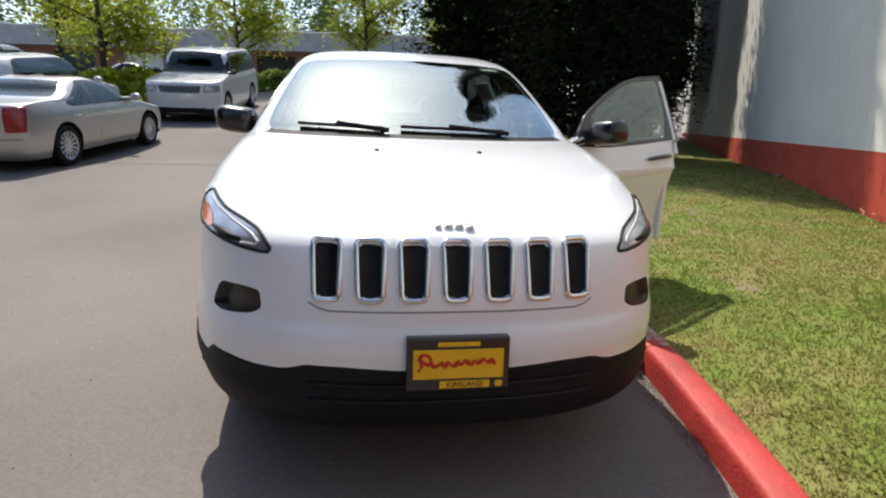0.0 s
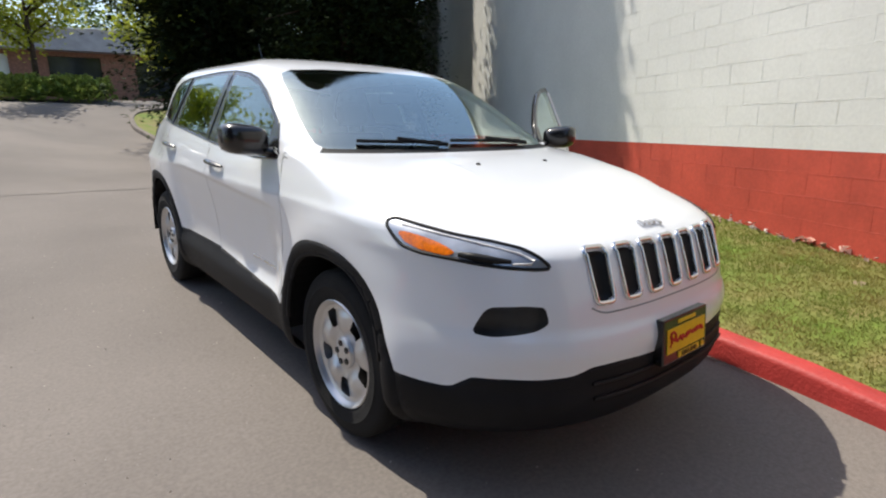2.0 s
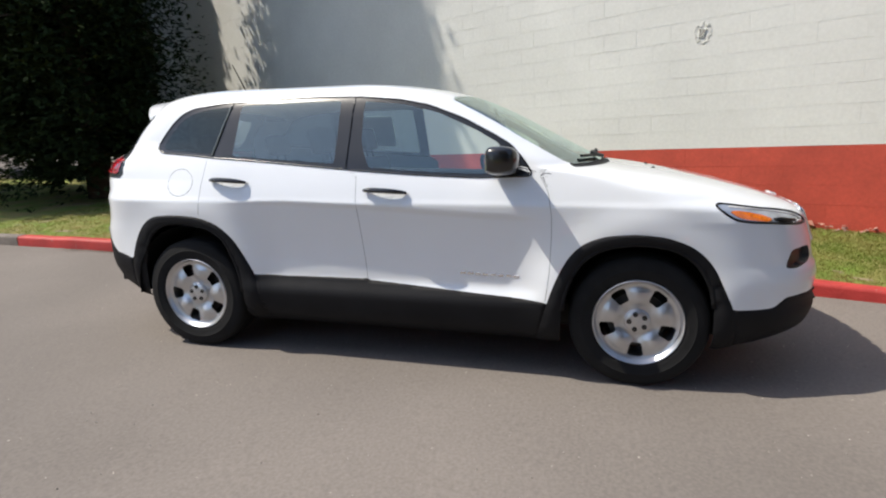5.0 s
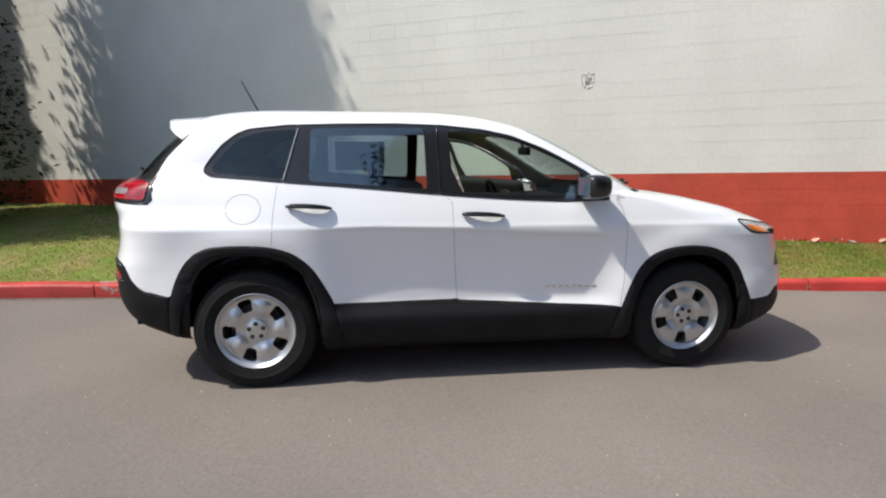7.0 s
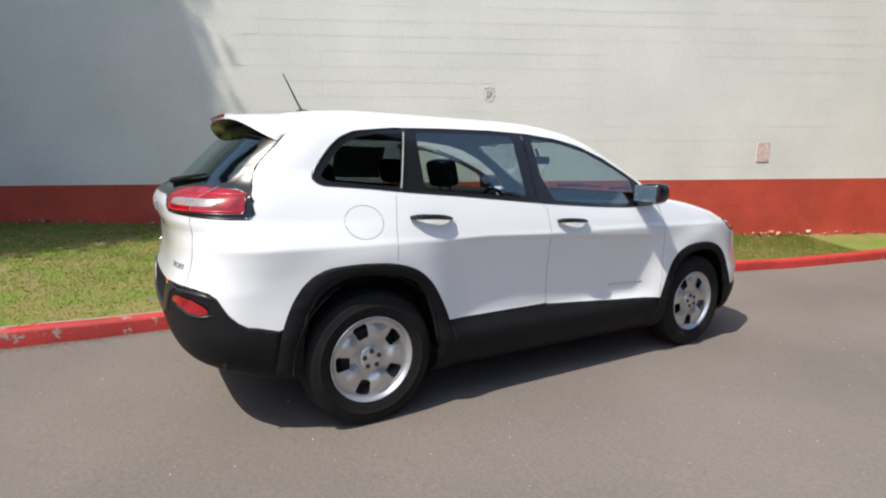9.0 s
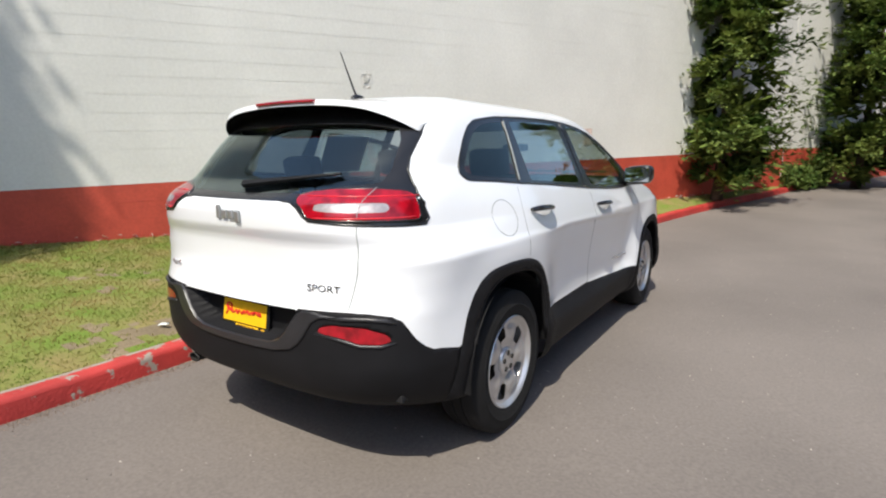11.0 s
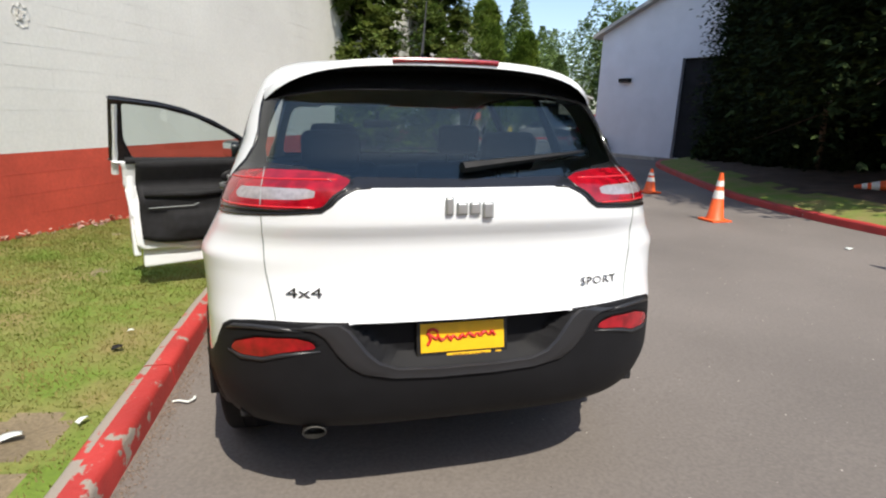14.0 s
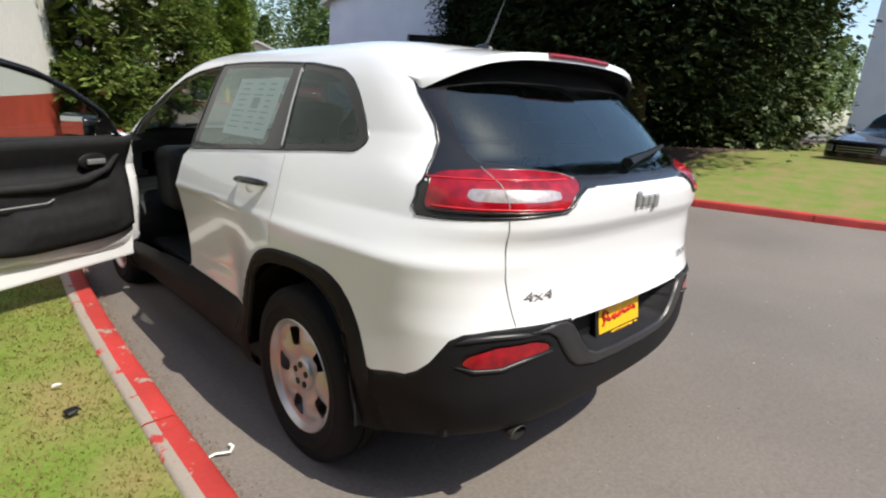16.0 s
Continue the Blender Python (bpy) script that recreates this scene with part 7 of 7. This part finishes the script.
    for k, (sd, yc) in enumerate(((1, 0.0), (-1, 0.0), (1, wb), (-1, wb))):
        pm = Matrix.Translation((sd * (W - 0.115), yc, R)) @ Matrix.Rotation(0 if sd > 0 else math.pi, 4, "Z") @ Matrix.Rotation(0.4 * k, 4, "X")
        if k == 0:
            w = data[0]
            w.matrix_basis = pm
            for o in data[1:]:
                o.parent = w
        else:
            w = new("wheel", data[0].data)
            w.parent, w.matrix_basis = root, pm
            for o in data[1:]:
                c = new(o.name.split(".")[0], o.data)
                c.parent = w
    return root


CAR_GLASS = glass_mat("dark_car_glass", (0.22, 0.27, 0.30), 0.0, 0.05)
PAINT_SILVER = mat("silver_car_paint", (0.50, 0.48, 0.45), 0.32, metal=0.55, coat=0.8, vary=0.02, scale=4)
PAINT_PALE = mat("pale_car_paint", (0.66, 0.66, 0.65), 0.3, coat=0.9, vary=0.02, scale=4)
PAINT_DARK = mat("dark_blue_car_paint", (0.012, 0.014, 0.022), 0.25, coat=1.0, vary=0.05, scale=4)
PAINT_BLACK = mat("black_car_paint", (0.008, 0.008, 0.010), 0.25, coat=1.0, vary=0.05, scale=4)
PAINT_SCARLET = mat("red_car_paint", (0.50, 0.015, 0.02), 0.3, coat=0.9, vary=0.04, scale=4)
SEDAN = {"wheelbase": 2.66, "width": 1.80, "height": 1.44, "front": 0.88, "rear": 1.08, "hood": 0.80, "cowl": 0.96, "belt": 0.93, "deck": 1.06, "glass": (0.35, 1.15, 2.25, 2.95), "tumble": 0.70, "c_pillar": 0.28, "tyre": 0.335, "spokes": 14}
WAGON = {"wheelbase": 2.75, "width": 1.86, "height": 1.70, "front": 0.90, "rear": 0.95, "hood": 0.95, "cowl": 1.12, "belt": 1.06, "deck": 1.10, "glass": (0.30, 1.10, 3.15, 3.50), "tumble": 0.76, "c_pillar": 0.22, "tyre": 0.36, "spokes": 10}
BOXY = {"wheelbase": 2.88, "width": 2.0, "height": 1.86, "front": 0.86, "rear": 1.15, "hood": 1.10, "cowl": 1.19, "belt": 1.17, "deck": 1.20, "glass": (0.36, 0.86, 3.62, 3.93), "tumble": 0.82, "c_pillar": 0.14, "tyre": 0.38, "spokes": 10, "mirror_mat": GLOSS_BLACK, "handle_paint": False}
PARKED = "parked cars"
vehicle("silver four-door saloon with bright multi-spoke wheels", -5.6, 10.25, 172.5, SEDAN, PAINT_SILVER, group=PARKED)
vehicle("pale silver estate car parked beyond the saloon", -7.45, 12.9, 174, {**WAGON, "height": 1.76}, PAINT_PALE, group=PARKED)
vehicle("dark blue off-road car parked in the row", -9.9, 15.0, 175, {**WAGON, "height": 1.92}, PAINT_DARK, group=PARKED)
vehicle("white boxy off-road car facing the drive", -4.95, 14.15, -3, BOXY, PAINT_PALE, group=PARKED)
vehicle("black off-road car on a side drive", -15.4, 2.0, 70, {**WAGON, "height": 1.78}, PAINT_BLACK, group=PARKED)
vehicle("dark saloon before the garage", -15.6, -29.5, 160, SEDAN, PAINT_DARK, group=PARKED)
vehicle("red hatchback beside the warehouse", -18.4, -31.2, 152, {**WAGON, "height": 1.45, "belt": 0.95, "cowl": 0.98, "deck": 1.0, "hood": 0.85}, PAINT_SCARLET, group=PARKED)
vehicle("white saloon before the shops", -6.2, 31.5, 88, SEDAN, PAINT_PALE, group=PARKED)
vehicle("silver saloon before the shops", -11.4, 31.8, 84, SEDAN, PAINT_SILVER, group=PARKED)
vehicle("dark car behind the flowering shrubs", -12.6, 21.0, 70, WAGON, PAINT_DARK, group=PARKED)


# ---- cones, posts and small things ----
CONE_ORANGE = mat("orange_cone_plastic", (0.80, 0.11, 0.02), 0.5, vary=0.1, scale=12, bump=0.1)
CONE_WHITE = mat("reflective_white_band", (0.75, 0.74, 0.70), 0.4, vary=0.12, scale=25)


def traffic_cone(x, y, label, h=0.71, lying=None):
    z = ground(x, y)
    root = empty("traffic_cone", Matrix.Translation((x, y, z)) if lying is None else lying, label, "traffic cone", "orange traffic cones")
    bm = bmesh.new()
    box_bm(bm, (0.36, 0.36, 0.035), (0, 0, 0.0175), 0.012)
    part("base", bm, CONE_ORANGE, root)
    rad = lambda v: 0.135 - (0.135 - 0.028) * v / h
    bm = bmesh.new()
    lathe_bm(bm, [(0.03, 0.15), (0.05, rad(0.05)), (h, rad(h)), (h + 0.004, 0.018), (h - 0.02, 0.016)], 28, "Z")
    part("cone", bm, CONE_ORANGE, root, "", 40)
    for a, b in ((0.34, 0.46), (0.52, 0.60)):
        bm = bmesh.new()
        lathe_bm(bm, [(h * a / 0.71, rad(h * a / 0.71) + 0.001), (h * a / 0.71, rad(h * a / 0.71) + 0.003), (h * b / 0.71, rad(h * b / 0.71) + 0.003), (h * b / 0.71, rad(h * b / 0.71) + 0.001)], 28, "Z")
        part("band", bm, CONE_WHITE, root, "white reflective band", 40)
    return root


CONE = "orange traffic cone with two white bands on the asphalt"
traffic_cone(-5.66, -2.12, CONE, 0.76)
traffic_cone(-5.44, 1.2, CONE, 0.75)
traffic_cone(-6.56, -5.3, "faded orange traffic cone in the tree shade", 0.52)
traffic_cone(-11.2, -19.1, CONE)
LIE = Matrix.Translation((-9.6, -2.3, ground(-9.6, -2.3) + 0.46)) @ Matrix.Rotation(radians(40), 4, "Z") @ Matrix.Rotation(radians(98), 4, "X")
traffic_cone(0, 0, "orange traffic cone lying on the grass", 0.71, LIE)

WOOD_POST = mat("weathered_post", (0.20, 0.13, 0.09), 0.85, vary=0.25, scale=14, bump=0.4)
SIGN_WHITE = mat("white_sign_face", (0.70, 0.70, 0.68), 0.5, vary=0.05, scale=8)
SIGN_RED = mat("orange_red_sign_face", (0.62, 0.10, 0.05), 0.5, vary=0.1, scale=8)
YELLOW = mat("yellow_hydrant_paint", (0.80, 0.55, 0.03), 0.5, vary=0.1, scale=8)


def sign_post(x, y, h, face, w, fh, label, lean=0.0):
    root = empty("sign_post", Matrix.Translation((x, y, ground(x, y))) @ Matrix.Rotation(radians(lean), 4, "X"), label, "sign")
    bm = bmesh.new()
    box_bm(bm, (0.10, 0.10, h + 0.3), (0, 0, h / 2 - 0.15), 0.012)
    part("post", bm, WOOD_POST, root)
    bm = bmesh.new()
    box_bm(bm, (w, 0.012, fh), (0, 0.06, h - fh / 2 + 0.02), 0.004)
    part("sign_face", bm, face, root)


sign_post(-11.6, -5.9, 2.35, SIGN_WHITE, 0.32, 0.42, "leaning post with a small white sign in the shade", 4)
sign_post(-8.95, -27.4, 1.45, SIGN_RED, 0.42, 0.42, "brown post with a small orange-red sign by the bend")
hy = empty("hydrant", Matrix.Translation((-11.3, -27.9, ground(-11.3, -27.9))), "yellow fire hydrant by the red kerb", "hydrant")
bm = bmesh.new()
lathe_bm(bm, [(0, 0.14), (0.05, 0.14), (0.06, 0.10), (0.45, 0.10), (0.47, 0.13), (0.52, 0.13), (0.60, 0.08), (0.64, 0.03), (0.68, 0.001)], 20, "Z")
part("barrel", bm, YELLOW, hy, "", 50)
for s_ in (1, -1):
    bm = bmesh.new()
    lathe_bm(bm, [(s_ * 0.08, 0.05), (s_ * 0.16, 0.05), (s_ * 0.165, 0.001)], 14, "X", Matrix.Translation((0, 0, 0.38)))
    part("outlet", bm, YELLOW, hy, "", 50)

# scraps on the grass and in the gutter
def scrap(x, y, z, w, d, yaw, material, label, bend=0.006):
    n = 5
    verts = [(w * (i / n - 0.5), d * (j - 0.5), bend * math.sin(3 * i / n + j)) for i in range(n + 1) for j in (0, 1)]
    faces = [(2 * i, 2 * i + 1, 2 * i + 3, 2 * i + 2) for i in range(n)]
    ob = raw("scrap", verts, faces, material)
    solid(ob, 0.004)
    ob.matrix_basis = Matrix.Translation((x, y, z + 0.012)) @ Matrix.Rotation(radians(yaw), 4, "Z")
    tagged(ob, label, "litter")


def lawn_z(x, y):
    u = (x - kerb_x(y) - 0.13) / (wall_x(y) - kerb_x(y) - 0.08)
    return turf_z(x, y, u) + 0.012


scrap(1.668, 3.058, lawn_z(1.668, 3.058), 0.07, 0.035, 20, PAPER, "crumpled white paper scrap on the grass")
scrap(1.469, 2.945, lawn_z(1.469, 2.945), 0.045, 0.02, 60, PAPER, "small white paper scrap on the grass")
scrap(1.59, 1.93, lawn_z(1.59, 1.93), 0.035, 0.015, -20, PAPER, "small white paper strip on the grass")
scrap(1.58, 2.19, lawn_z(1.58, 2.19), 0.05, 0.04, 10, LAMP_BLACK, "small black crumpled scrap on the grass")
scrap(-5.83, 0.03, ground(-5.83, 0.03), 0.09, 0.06, 15, PAPER, "white crumpled scrap on the asphalt")
bm = bmesh.new()
tube_bm(bm, [(-0.035, -0.045, 0), (-0.015, -0.03, 0.003), (0.04, -0.025, 0.004), (0.045, 0.012, 0.003), (0.03, 0.03, 0.002)], 0.007, 6, flat=0.4)
ob = link_bm("scrap", bm, PAPER)
ob.matrix_basis = Matrix.Translation((1.166, 2.577, ground(1.166, 2.577) + 0.006)) @ Matrix.Rotation(radians(150), 4, "Z")
tagged(ob, "bent white plastic strip lying on the asphalt", "litter")

# wall lamp on the warehouse
bm = bmesh.new()
box_bm(bm, (0.5, 0.2, 0.16), (0, 0, 0), 0.03)
ob = link_bm("wall_lamp", bm, LAMP_BLACK)
ob.matrix_basis = facing(-13.45, -12.5, 115) @ Matrix.Translation((-3.65, -0.1, 2.95))
tagged(ob, "small dark wall lamp on the warehouse", "lamp")

# a seam across the asphalt
verts, faces = [], []
rnd = random.Random(8)
for k in range(61):
    x = -9 + 10.1 * k / 60
    y = 7.9 + 0.05 * noise.noise(Vector((x * 2, 0, 0))) + 0.02 * (x + 4)
    w = 0.012 + 0.006 * rnd.random()
    verts += [(x, y - w, ground(x, y) + 0.004), (x, y + w, ground(x, y) + 0.004)]
    if k:
        faces.append((2 * k - 2, 2 * k, 2 * k + 1, 2 * k - 1))
ob = raw("seam", verts, faces, mat("tar_seam", (0.06, 0.056, 0.052), 0.85, vary=0.2, scale=6))
tagged(ob, "dark tar seam across the asphalt", "seam", kind="structure")


# ---- blocks of the painted wall ----
def block_corners(w, h, d=0.006, joint=0.006, edge=0.005):
    a, b = w / 2 - joint, h / 2 - joint
    out = [(-a, 0, -b), (a, 0, -b), (a, 0, b), (-a, 0, b)]
    fr = [(-a + edge, -d, -b + edge), (a - edge, -d, -b + edge), (a - edge, -d, b - edge), (-a + edge, -d, b - edge)]
    return [*out, *fr], [(4, 5, 6, 7), (0, 1, 5, 4), (1, 2, 6, 5), (2, 3, 7, 6), (3, 0, 4, 7)]


def build_blocks():
    turn = Matrix.Rotation(math.atan2(WALL_D.y, WALL_D.x), 4, "Z")
    bv, bf = block_corners(0.4, 0.2)
    data = {}
    for key, m in (("w", PAINT_WHITE), ("r", PAINT_RED)):
        me = bpy.data.meshes.new("block")
        me.from_pydata(bv, [], bf)
        me.materials.append(m)
        data[key] = me
    rest = {"w": ([], []), "r": ([], [])}
    made = 0
    rnd = random.Random(21)
    for c in range(-5, 21):
        z = BAND_TOP + 0.1 + 0.2 * c
        key = "r" if c < 0 else "w"
        n = int((S1 - S0) / 0.4)
        for k in range(n):
            s = S0 + 0.2 + 0.4 * k + (0.2 if c % 2 else 0.0)
            if s > S1 - 0.2:
                continue
            p = wall_point(s, z, 0.0003 + 0.0012 * rnd.random())
            if z + 0.1 < lerp(BASE_Z, p.y):
                continue
            if -3.2 < s < 5.4 and 0.2 < z < 3.3 and made < 300:
                ob = new("block", data[key])
                ob.parent = WALL
                ob.matrix_basis = Matrix.Translation(p) @ turn
                made += 1
            else:
                v, f = rest[key]
                b = len(v)
                m = Matrix.Translation(p) @ turn
                v += [tuple(m @ Vector(q)) for q in bv]
                f += [tuple(b + i for i in q) for q in bf]
    for key, m in (("w", PAINT_WHITE), ("r", PAINT_RED)):
        ob = raw("blocks", *rest[key], m, WALL, "", False)
        ob["kind"] = "stuff"


build_blocks()
